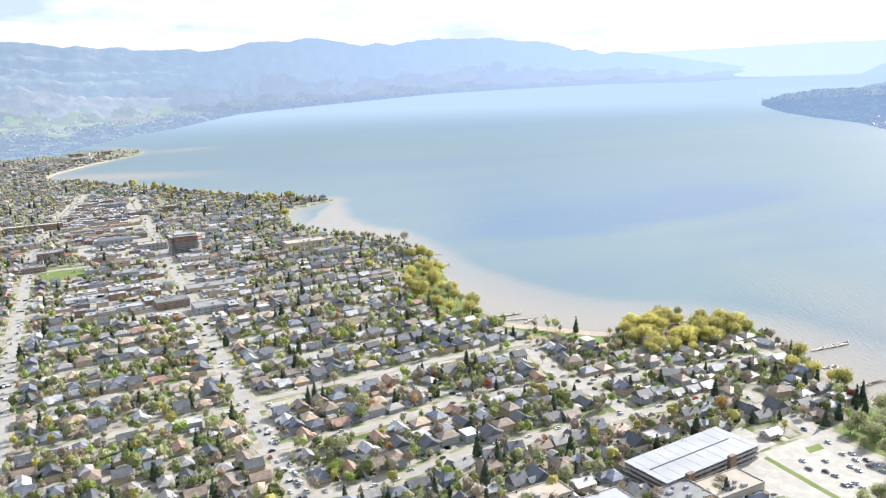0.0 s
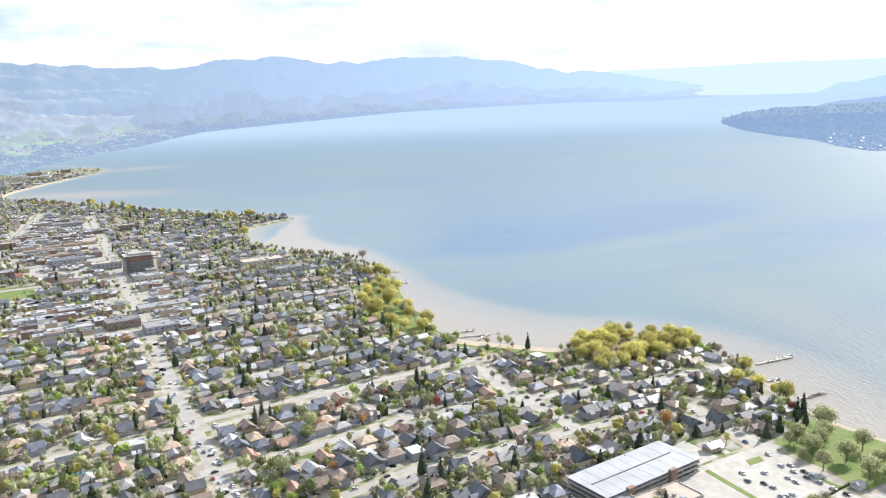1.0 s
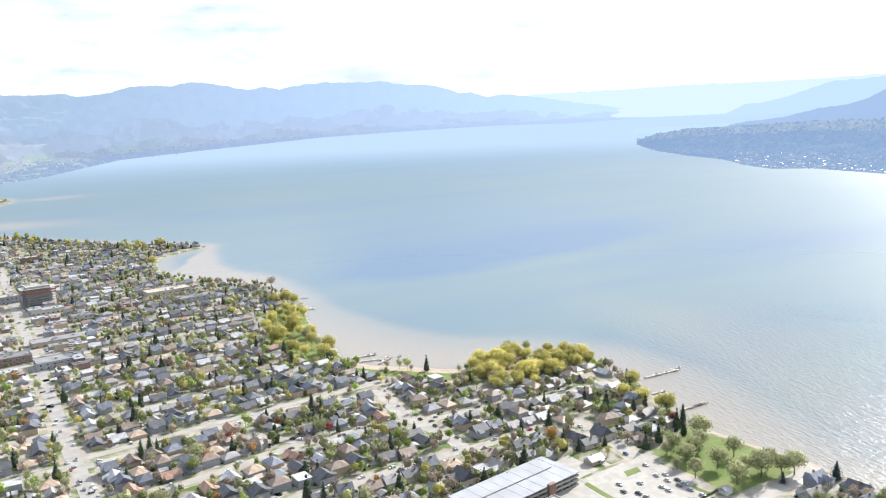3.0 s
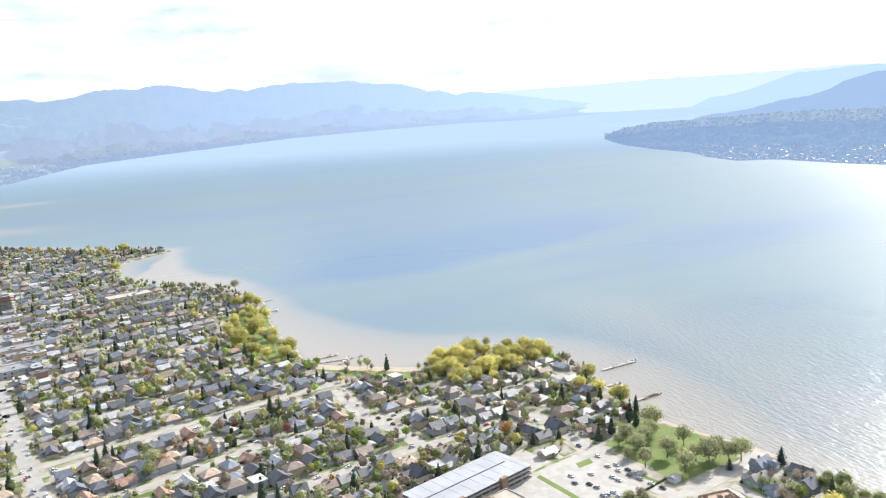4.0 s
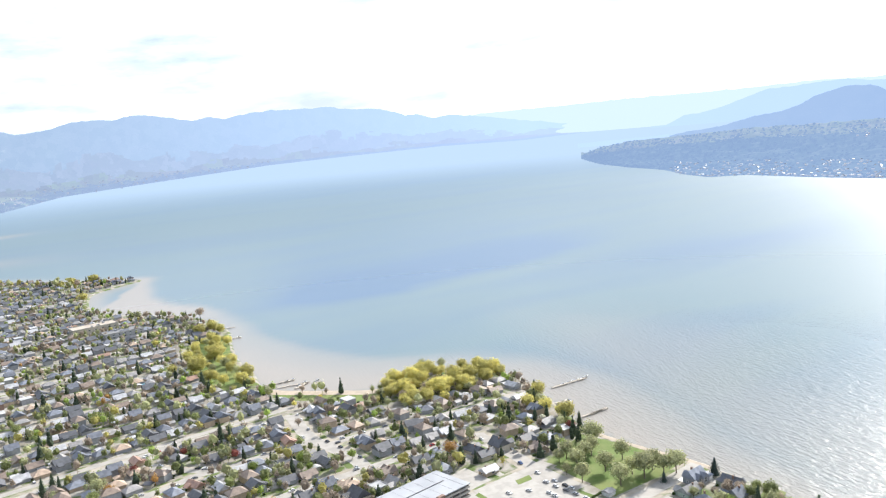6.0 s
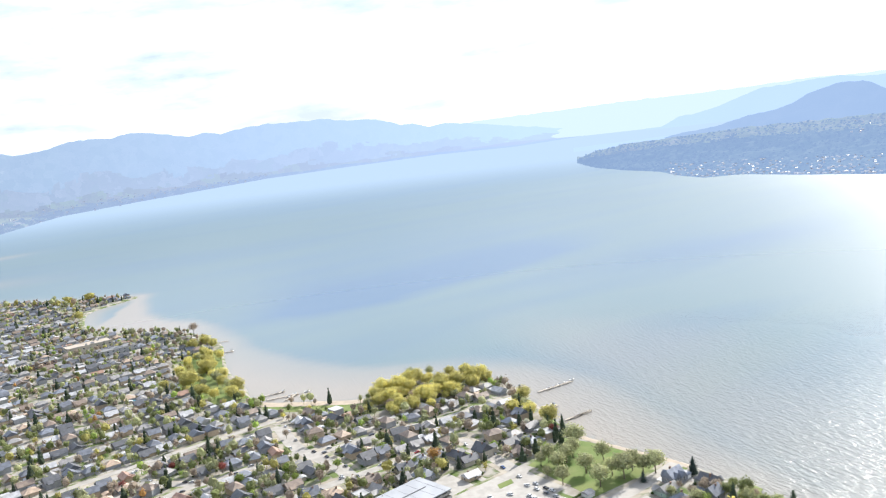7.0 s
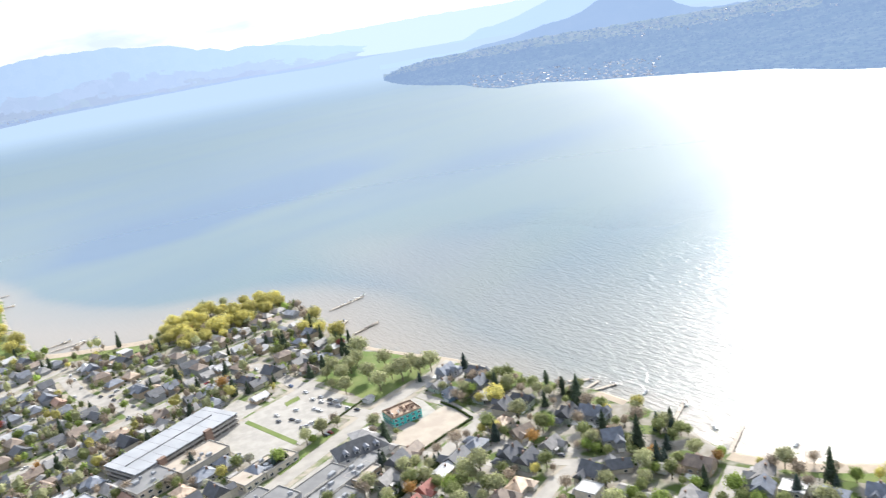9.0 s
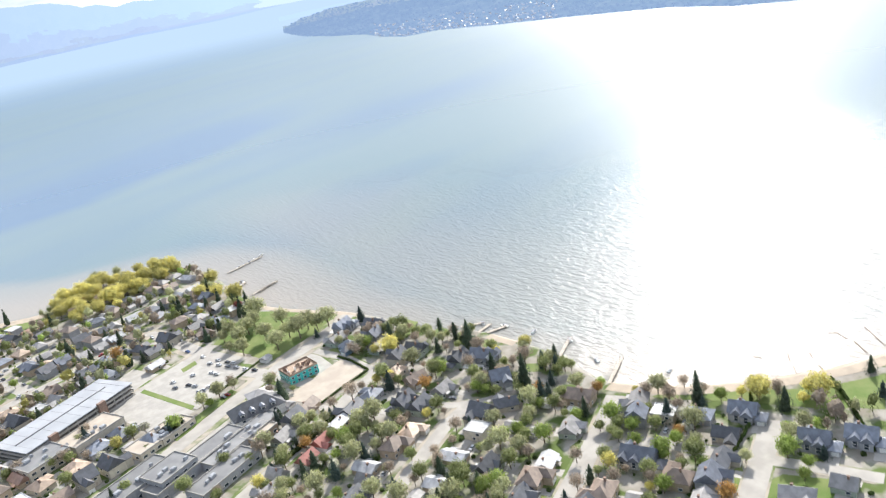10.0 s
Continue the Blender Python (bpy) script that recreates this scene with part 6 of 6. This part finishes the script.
for i, (p, w, d, h, roof) in enumerate(SHOPS):
    flat_building("shop_building", "flat-roofed commercial building along the avenue", "building", p, w, d, h * 0.75, 28 + (90 if i in (9, 18) else 0), roof, ("wall_tan", "wall_grey", "brick")[i % 3], 4)
for i, (p, w, d) in enumerate(zip([(-338, 1066), (-278, 1010), (-522, 1520), (-452, 1506), (-286, 1125), (-241, 1061), (-198, 1126), (-152, 1084), (-404, 1035), (-372, 968), (-424, 1147), (-564, 1489), (-683, 1469), (-242, 814), (-692, 1339), (-631, 1180), (-446, 1002), (-536, 1022)], (40, 24, 30, 40, 30, 34, 60, 50, 34, 30, 40, 34, 34, 44, 90, 60, 26, 30), (18, 16, 18, 18, 16, 16, 26, 24, 18, 18, 18, 22, 20, 26, 16, 16, 18, 18))):
    flat_building("shop_building", "low commercial building with a flat pale roof", "building", p, w, d, (6, 7, 10, 7)[i % 4], 28, SHOP_ROOFS[i % 4], ("wall_cream", "wall_grey", "brick")[i % 3], 4)

# pale lakeside buildings along the beach of the far bay
rb_ = random.Random(14)
for i in range(16):
    a_, b_ = Vector((-1135, 2330)), Vector((-1185, 3060))
    q = a_ + (b_ - a_) * ((i // 2 + rb_.uniform(-0.2, 0.2)) / 8) + Vector((-45 - 85 * (i % 2) + rb_.uniform(-15, 15), rb_.uniform(-20, 20)))
    flat_building("lakeside_building", "pale low lakeside building behind the far beach", "building", tuple(q), rb_.uniform(22, 48), rb_.uniform(14, 22), rb_.choice((6, 8, 11)), rb_.choice((10, 28, 40)), rb_.choice(("membrane", "gravel", "roof_rust", "roof_white")), rb_.choice(("wall_white", "wall_cream", "brick")), 2)

# lesser flat-roofed buildings that fill the blocks about them
for (p, w, d, h, roof) in SHOPS:
    for j in range(-int(w // 20), int(w // 20) + 1):
        taken.append((p[0] + math.cos(radians(28)) * j * 9, p[1] + math.sin(radians(28)) * j * 9, d * 0.55))
fill_s, rf, made = Shape(), random.Random(77), 0
for _ in range(6000):
    zone = rf.choice(("shops", "shops", "blocks", "strip"))
    b_ = ZBOX[zone]
    x, y = rf.uniform(b_[0], b_[1]), rf.uniform(b_[2], b_[3])
    w, d, h = rf.uniform(9, 20), rf.uniform(8, 13), rf.choice((3.4, 4.2, 5.5, 7.0))
    if made < 340 and inside(x, y, *ZP[zone]) and free(x, y, w * 0.42) and road_gap(x, y) > 3 + d * 0.4:
        b2 = Shape().box(-w / 2, w / 2, -d / 2, d / 2, -0.3, h, rf.randrange(3)).box(-w / 2 - 0.2, w / 2 + 0.2, -d / 2 - 0.2, d / 2 + 0.2, h, h + 0.4, 3 + rf.randrange(5))
        b2.box(-w * 0.2, w * 0.05, -1, 1, h + 0.4, h + 1.5, 3).turned(28 + rf.choice((0, 90)), x, y, LAND)
        base = len(fill_s.v)
        fill_s.v += b2.v
        fill_s.f += [tuple(base + n_ for n_ in f) for f in b2.f]
        fill_s.m += b2.m
        taken.append((x, y, w * 0.42))
        made += 1
single("block_buildings", fill_s, [M["wall_grey"], M["wall_tan"], M["brick"], M["flat_grey"], M["membrane"], M["roof_brown"], M["roof_pale_grey"], M["roof_charcoal"]], "many small flat-roofed buildings in the town blocks", "buildings", kind="stuff")

# small shops between them
ra = random.Random(8)
for zone, n_ in (("shops", 80), ("blocks", 46), ("strip", 14)):
    for _ in range(n_):
        b_ = ZBOX[zone]
        x, y = ra.uniform(b_[0], b_[1]), ra.uniform(b_[2], b_[3])
        if inside(x, y, *ZP[zone]) and road_gap(x, y) > 8:
            s_ = Shape().box(-8, 8, -6, 6, -0.3, 4.2).box(-8.2, 8.2, -6.2, 6.2, 4.2, 4.6, 1).box(-2, 1, -1, 1, 4.6, 5.8, 1)
            ob = single("shop", s_, [M["wall_" + ra.choice(["cream", "white", "grey", "tan"])], M[ra.choice(["flat_grey", "membrane", "gravel", "roof_brown"])]], "small flat-roofed shop beside a paved yard", "shop", "shops")
            ob.matrix_basis = pose(x, y, LAND, 0, 0, 28)

# the concrete tower under construction
c, turn = Vector([(-367, 1121)][0]), 28
t = thing("unfinished_tower", "concrete apartment tower under construction", "building")
for k in range(8):
    z = 0.2 + 3.5 * k
    part("floor_slab", Shape().box(-22, 22, -12, 12, z, z + 0.35), M["slab"], t)
    for i in range(6):
        for cy in (-11, 11):
            if k < 7:
                part("column", Shape().box(-21 + i * 8.4 - 0.5, -21 + i * 8.4 + 0.5, cy - 0.4, cy + 0.4, z + 0.35, z + 3.5), M["slab"], t)
    if k > 4 and k < 7:
        part("formwork", Shape().box(-22, 22, -12.1, -11.9, z + 0.4, z + 1.5).box(-22, 22, 11.9, 12.1, z + 0.4, z + 1.5), M["red_steel"], t)
part("core", Shape().box(-15, 15, -8, 8, 0.2, 27.5), M["concrete"], t)
t.matrix_basis = pose(c.x, c.y, LAND, 0, 0, turn)
c2 = Vector([(-343, 1141)][0])
t = thing("tower_crane", "slender pale tower crane beside the unfinished tower", "crane")
part("mast", Shape().box(-0.6, 0.6, -0.6, 0.6, 0, 46), M["membrane"], t)
part("jib", Shape().box(-10, 30, -0.4, 0.4, 44, 45), M["membrane"], t)
part("counterweight", Shape().box(-10, -7, -0.9, 0.9, 42, 44), M["slab"], t)
t.matrix_basis = pose(c2.x, c2.y, LAND, 0, 0, 118)


# ---------------------------------------------------------------- cars
def car(colour):
    t = thing("car", f"{colour} car parked on pale asphalt", "car")
    body = Shape()
    prof = [(-2.25, 0.35), (-2.25, 0.85), (-1.4, 0.98), (2.1, 0.98), (2.25, 0.8), (2.25, 0.35)]
    n = len(prof)
    v = [(x, -0.9, z) for x, z in prof] + [(x, 0.9, z) for x, z in prof]
    body.add(v, [tuple(range(n)), tuple(reversed(range(n, 2 * n)))] + [(i, n + i, n + (i + 1) % n, (i + 1) % n) for i in range(n)])
    part("body", body, M["car_" + colour], t)
    cab = [(-1.25, 0.98), (-0.55, 1.46), (1.1, 1.46), (1.85, 0.98)]
    v = [(x, -0.8 + 0.12 * (z > 1.2), z) for x, z in cab] + [(x, 0.8 - 0.12 * (z > 1.2), z) for x, z in cab]
    part("window", Shape().add(v, [(0, 1, 2, 3), (7, 6, 5, 4), (0, 4, 5, 1), (2, 6, 7, 3)]), M["glass"], t)
    part("roof_panel", Shape().box(-0.6, 1.12, -0.69, 0.69, 1.45, 1.5), M["car_" + colour], t)
    for wx in (-1.4, 1.4):
        for wy in (-0.85, 0.85):
            part("wheel", Shape().tube((wx, wy - 0.1, 0.33), (wx, wy + 0.1, 0.33), 0.33, 0.33, 9), M["tyre"], t)
    return t


CARS = {k: car(k) for k, _ in CAR_COLOURS}
parked = set()


def park(colour, x, y, turn, z=LAND + 0.15):
    m = pose(x, y, z, 0, 0, turn)
    if colour in parked:
        copy_thing(CARS[colour], m)
    else:
        parked.add(colour)
        CARS[colour].matrix_basis = m
        tagged(CARS[colour], group="parked cars")


def colour_of(r):
    return r.choices([k for k, _ in CAR_COLOURS], [18, 10, 3, 4, 1, 1])[0]


rc = random.Random(21)
for p in [(222, 436), (233, 428), (235, 423), (209, 437), (208, 427), (216, 423), (219, 418), (222, 407), (226, 409), (227, 403), (219, 407), (244, 428), (248, 421), (252, 413), (256, 406), (240, 436), (236, 444), (229, 386), (232, 387)] + [(85, 423), (81, 417), (94, 417), (98, 419), (101, 422), (88, 410), (102, 409), (95, 429), (78, 416), (107, 406), (106, 414), (82, 407), (97, 403)]:
    park(colour_of(rc), p[0], p[1], 118 + rc.choice((0, 180)) + rc.uniform(-4, 4), LAND + 0.25)
count = 0
for wc, wv, kind, pts in STREETS:
    line = [Vector(p) for p in smooth_line(pts, 1)]
    for a, b in zip(line, line[1:]):
        ln = (b - a).length
        t_ = (b - a) / max(ln, 1e-6)
        s = rc.uniform(0, 14)
        while s < ln and count < 85:
            q = a + t_ * s + Vector((-t_.y, t_.x)) * rc.choice((-1, 1)) * (wc / 2 - 1.2)
            if math.hypot(q.x - 180, q.y - 330) < 420 and rc.random() < 0.8 and inside(q.x, q.y):
                park(colour_of(rc), q.x, q.y, math.degrees(math.atan2(t_.y, t_.x)) + rc.choice((0, 180)), LAND + 0.16)
                count += 1
            s += rc.uniform(9, 30)
# cars in the driveways of the near houses
for k, x, y, turn in [h_ for i_, h_ in enumerate(HOUSES[:NEAR]) if i_ % 4 == 1][:42]:
    a = radians(turn)
    ox, oy = SIZES[k][0] * rc.choice((-0.3, 0.3)), -SIZES[k][1] / 2 - rc.uniform(4.5, 7)
    px, py = x + math.cos(a) * ox - math.sin(a) * oy, y + math.sin(a) * ox + math.cos(a) * oy
    if shore_gap(px, py) > 6 and road_gap(px, py) > -1:
        park(colour_of(rc), px, py, turn + 90 + rc.choice((0, 180)) + rc.uniform(-5, 5), LAND + 0.06)
# cars far along the avenue and in its car parks
fs = Shape()
for k in range(380):
    i = rc.randrange(2)
    pts = STREETS[i][3]
    j = rc.randrange(len(pts) - 1)
    a, b = Vector(pts[j]), Vector(pts[j + 1])
    t_ = (b - a).normalized()
    q = a + (b - a) * rc.random() + Vector((-t_.y, t_.x)) * rc.choice((-4.0, -1.6, 1.6, 4.0, 14, -14, 17, 24, 40, 55))
    s = Shape().box(-2.2, 2.2, -0.9, 0.9, 0.3, 0.95, rc.randrange(4)).box(-1.0, 1.3, -0.75, 0.75, 0.95, 1.45, rc.randrange(4))
    s.turned(math.degrees(math.atan2(t_.y, t_.x)) + rc.choice((0, 0, 90)), q.x, q.y, LAND + 0.16)
    base = len(fs.v)
    fs.v += s.v
    fs.f += [tuple(base + n_ for n_ in f) for f in s.f]
    fs.m += s.m
single("far_cars", fs, [M["car_white"], M["car_silver"], M["car_black"], M["car_grey"]], "many small cars along the avenue", "cars", kind="stuff")


# ---------------------------------------------------------------- the shore: beach, piers, boats
def beach(points, inland_, out, label="pale sandy beach"):
    """A strip of sand that follows the shoreline between two points."""
    a, b = [min(range(len(SHORELINE)), key=lambda i: (SHORELINE[i] - Vector(p)).length) for p in points]
    a, b = min(a, b), max(a, b)
    inn, edge_ = shore_offset(inland_), shore_offset(-out)
    s = Shape()
    n = b - a + 1
    mid_ = shore_offset(2.6)
    v = [(inn[i].x, inn[i].y, LAND + 0.10) for i in range(a, b + 1)] + [(mid_[i].x, mid_[i].y, LAND + 0.10) for i in range(a, b + 1)] + [(edge_[i].x, edge_[i].y, -0.15) for i in range(a, b + 1)]
    s.add(v, [f for i in range(n - 1) for f in ((i, i + 1, n + i + 1, n + i), (n + i, n + i + 1, 2 * n + i + 1, 2 * n + i))])
    return single("beach", s, M["sand"], label, "beach", kind="structure")


beach([(55, 736), (154, 690)], 15, 2)
beach([(293, 526), (346, 431)], 7, 1)
beach([(398, 220), (506, 135)], 10, 2)
beach([(390, 318), (397, 296)], 8, 1)
beach([(-1094, 2183), (-1118, 2444)], 14, 2)
beach([(-1118, 2444), (-1105, 2740)], 10, 2)


def pier(p, q, width=2.2, label="narrow wooden pier on posts"):
    p, q = Vector(p), Vector(q)
    ln = (q - p).length
    t = thing("pier", label, "pier")
    n = max(5, int(ln / 2.2))
    for i in range(n):
        part("plank", Shape().box(ln * i / n + 0.03, ln * (i + 1) / n - 0.03, -width / 2, width / 2, 0.72, 0.8), M["wood"], t)
    part("beam", Shape().box(0, ln, -width / 2 + 0.1, -width / 2 + 0.3, 0.45, 0.72).box(0, ln, width / 2 - 0.3, width / 2 - 0.1, 0.45, 0.72), M["wood"], t)
    for i in range(max(2, int(ln / 6)) + 1):
        px = ln * i / max(2, int(ln / 6))
        for py in (-width / 2, width / 2):
            part("post", Shape().tube((px, py, -2), (px, py, 1.5), 0.14, 0.14, 6), M["wood"], t)
    t.matrix_basis = pose(p.x, p.y, 0.2, 0, 0, math.degrees(math.atan2((q - p).y, (q - p).x)))
    return t


def boat(p, turn, label="small white motorboat with a dark canopy"):
    t = thing("boat", label, "boat")
    v = [(-3, -1.1, 0.7), (-3, 1.1, 0.7), (1.4, 1.1, 0.75), (3.2, 0, 0.9), (1.4, -1.1, 0.75), (-2.9, -0.7, -0.2), (-2.9, 0.7, -0.2), (1.2, 0.6, -0.2), (2.5, 0, -0.1), (1.2, -0.6, -0.2)]
    part("hull", Shape().add(v, [(0, 4, 3, 2, 1), (0, 5, 9, 4), (4, 9, 8, 3), (3, 8, 7, 2), (2, 7, 6, 1), (1, 6, 5, 0), (5, 6, 7, 8, 9)]), M["white_trim"], t)
    part("canopy", Shape().box(-1.6, 0.6, -0.9, 0.9, 1.7, 1.78), M["roof_slate"], t)
    part("windscreen", Shape().box(0.6, 0.7, -0.85, 0.85, 0.8, 1.7), M["glass"], t)
    t.matrix_basis = pose(p[0], p[1], 0.05, 0, 0, turn)
    return t


for a, b in ([(302, 629), (339, 643)], [(300, 550), (325, 560)], [(291, 589), (305, 593)], [(48, 756), (75, 764)], [(58, 743), (88, 747)], [(-11, 987), (9, 985)], [(-15, 1052), (-2, 1053)],
             [(396, 219), (420, 235)], [(384, 331), (397, 335)], [(382, 348), (396, 340)], [(394, 261), (418, 278)], [(76, 732), (89, 749)], [(296, 578), (306, 588)], [(413, 184), (425, 196)], [(308, 552), (326, 562)], [(388, 326), (402, 324)]):
    pier(a, b)
for i, p in enumerate([(314, 635), (320, 638), (326, 640), (334, 644), (341, 649), (299, 591), (304, 592), (7, 991), (68, 763), (74, 766), (80, 743), (86, 751), (98, 752)] + [(395, 341), (402, 326), (388, 345), (428, 206), (416, 276), (304, 590), (300, 585), (409, 303), (410, 245)]):
    boat(p, 28 + 40 * (i % 4))


def float_line(points):
    s = Shape()
    for a, b in zip(points, points[1:]):
        s.tube((*a, 0.08), (*b, 0.08), 0.28, 0.28, 6)
    return single("float_line", s, M["bark"], "dark floating swim rope on the lake", "rope")


for pts in ([(511, 170), (514, 167), (511, 159)], [(511, 155), (504, 143)], [(528, 160), (516, 141)], [(466, 183), (468, 179)], [(471, 162), (465, 155)], [(480, 172), (474, 166)], [(479, 153), (477, 148)], [(487, 164), (484, 160)]):
    float_line(pts)

# kerbed islands, paths and car park verges
for pts in ([(191, 445), (212, 391), (209, 388), (188, 442)], [(218, 454), (229, 459), (229, 452), (218, 447)], [(190, 365), (236, 393), (238, 387), (193, 357)]):
    sheet("grass_strip", pts, M["lawn"], "narrow mown grass strip beside the car park", "grass strip", LAND + 0.3)
for pts in ([(295, 393), (312, 392), (315, 364), (302, 370)], [(380, 125), (387, 125), (382, 116), (369, 113), (375, 122)], [(382, 110), (394, 109), (404, 94), (396, 84), (373, 104)], [(301, 175), (313, 186), (320, 178), (322, 171), (310, 166)],
            [(415, 180), (424, 185), (435, 165), (429, 163)], [(462, 126), (469, 125), (473, 114), (462, 107), (456, 116)], [(442, 129), (459, 137), (463, 132), (455, 122)], [(365, 328), (375, 337), (379, 327), (371, 318)], [(345, 189), (354, 191), (350, 184), (340, 181)],
            [(366, 379), (348, 362), (349, 380), (362, 392)], [(371, 340), (379, 341), (377, 322), (369, 321)], [(380, 319), (386, 310), (378, 303), (375, 312)], [(359, 352), (372, 360), (374, 349), (367, 344)], [(378, 274), (387, 264), (382, 255), (373, 265)], [(318, 399), (328, 380), (321, 374), (311, 388)], [(-41, 595), (-23, 612), (-20, 606), (-35, 588)], [(-12, 564), (3, 552), (15, 543), (-1, 538)], [(-401, 749), (-328, 759), (-290, 704), (-361, 687)]):
    sheet("front_lawn", pts, M["lawn"], "mown green lawn of a house", "lawn", LAND + 0.04)

# ---------------------------------------------------------------- houses and woods on the far shores
def dot_shore(hills, rows_, cols_, count, seed, what):
    """Small houses or tree clumps scattered over a hillside's lower rows."""
    rd = random.Random(seed)
    me = hills.data
    rws = rows_
    s = Shape()
    for _ in range(count):
        j, i = rd.randrange(*cols_), int(what[1][0] + (what[1][1] - what[1][0]) * rd.random() ** what[2])
        p = me.vertices[j * rws + i].co
        x, y, z = p.x + rd.uniform(-8, 8), p.y + rd.uniform(-30, 30), p.z
        if what[0] == "house":
            k = Shape().box(-4.5, 4.5, -3, 3, -6, 2.6, 0).gable(-5, 5, -3.4, 3.4, 2.6, 1.6, 1 + rd.randrange(2))
            k.turned(rd.uniform(0, 180), x, y, z)
            base = len(s.v)
            s.v += k.v
            s.f += [tuple(base + n_ for n_ in f) for f in k.f]
            s.m += k.m
        else:
            blob(s, Vector((x, y, z + 1)), rd.uniform(3.5, 7.5), rd, 0.6)
    return s


hill = bpy.data.objects["wooded_shore"]
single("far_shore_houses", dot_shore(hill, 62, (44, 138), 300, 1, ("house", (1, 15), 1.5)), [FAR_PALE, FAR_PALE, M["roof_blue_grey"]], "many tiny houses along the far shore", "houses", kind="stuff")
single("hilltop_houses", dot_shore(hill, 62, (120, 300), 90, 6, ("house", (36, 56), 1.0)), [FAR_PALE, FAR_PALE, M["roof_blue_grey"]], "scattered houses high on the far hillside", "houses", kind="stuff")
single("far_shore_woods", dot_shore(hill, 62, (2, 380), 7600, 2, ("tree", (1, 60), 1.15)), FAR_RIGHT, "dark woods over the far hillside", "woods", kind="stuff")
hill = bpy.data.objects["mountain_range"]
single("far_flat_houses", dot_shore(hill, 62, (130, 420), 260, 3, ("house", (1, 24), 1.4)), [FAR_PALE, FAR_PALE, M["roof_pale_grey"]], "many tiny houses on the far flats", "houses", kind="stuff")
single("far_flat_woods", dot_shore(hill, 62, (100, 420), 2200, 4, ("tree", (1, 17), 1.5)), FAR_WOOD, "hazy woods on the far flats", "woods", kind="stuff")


def pool(p, turn):
    t = thing("swimming_pool", "small blue swimming pool with pale rim", "pool")
    part("rim", Shape().box(-5, 5, -3, -2.4, -0.2, 0.16).box(-5, 5, 2.4, 3, -0.2, 0.16).box(-5, -4.4, -2.4, 2.4, -0.2, 0.16).box(4.4, 5, -2.4, 2.4, -0.2, 0.16), M["concrete"], t)
    part("water", Shape().box(-4.4, 4.4, -2.4, 2.4, -0.2, 0.1), M["pool"], t)
    t.matrix_basis = pose(p[0], p[1], LAND, 0, 0, turn)


M["pool"] = material("pool_water", (0.12, 0.45, 0.62), 0.1, (0.16, 0.52, 0.68), 0.3, spec=0.6)
for p in [(-201, 482), (-79, 821)]:
    pool(p, 28)
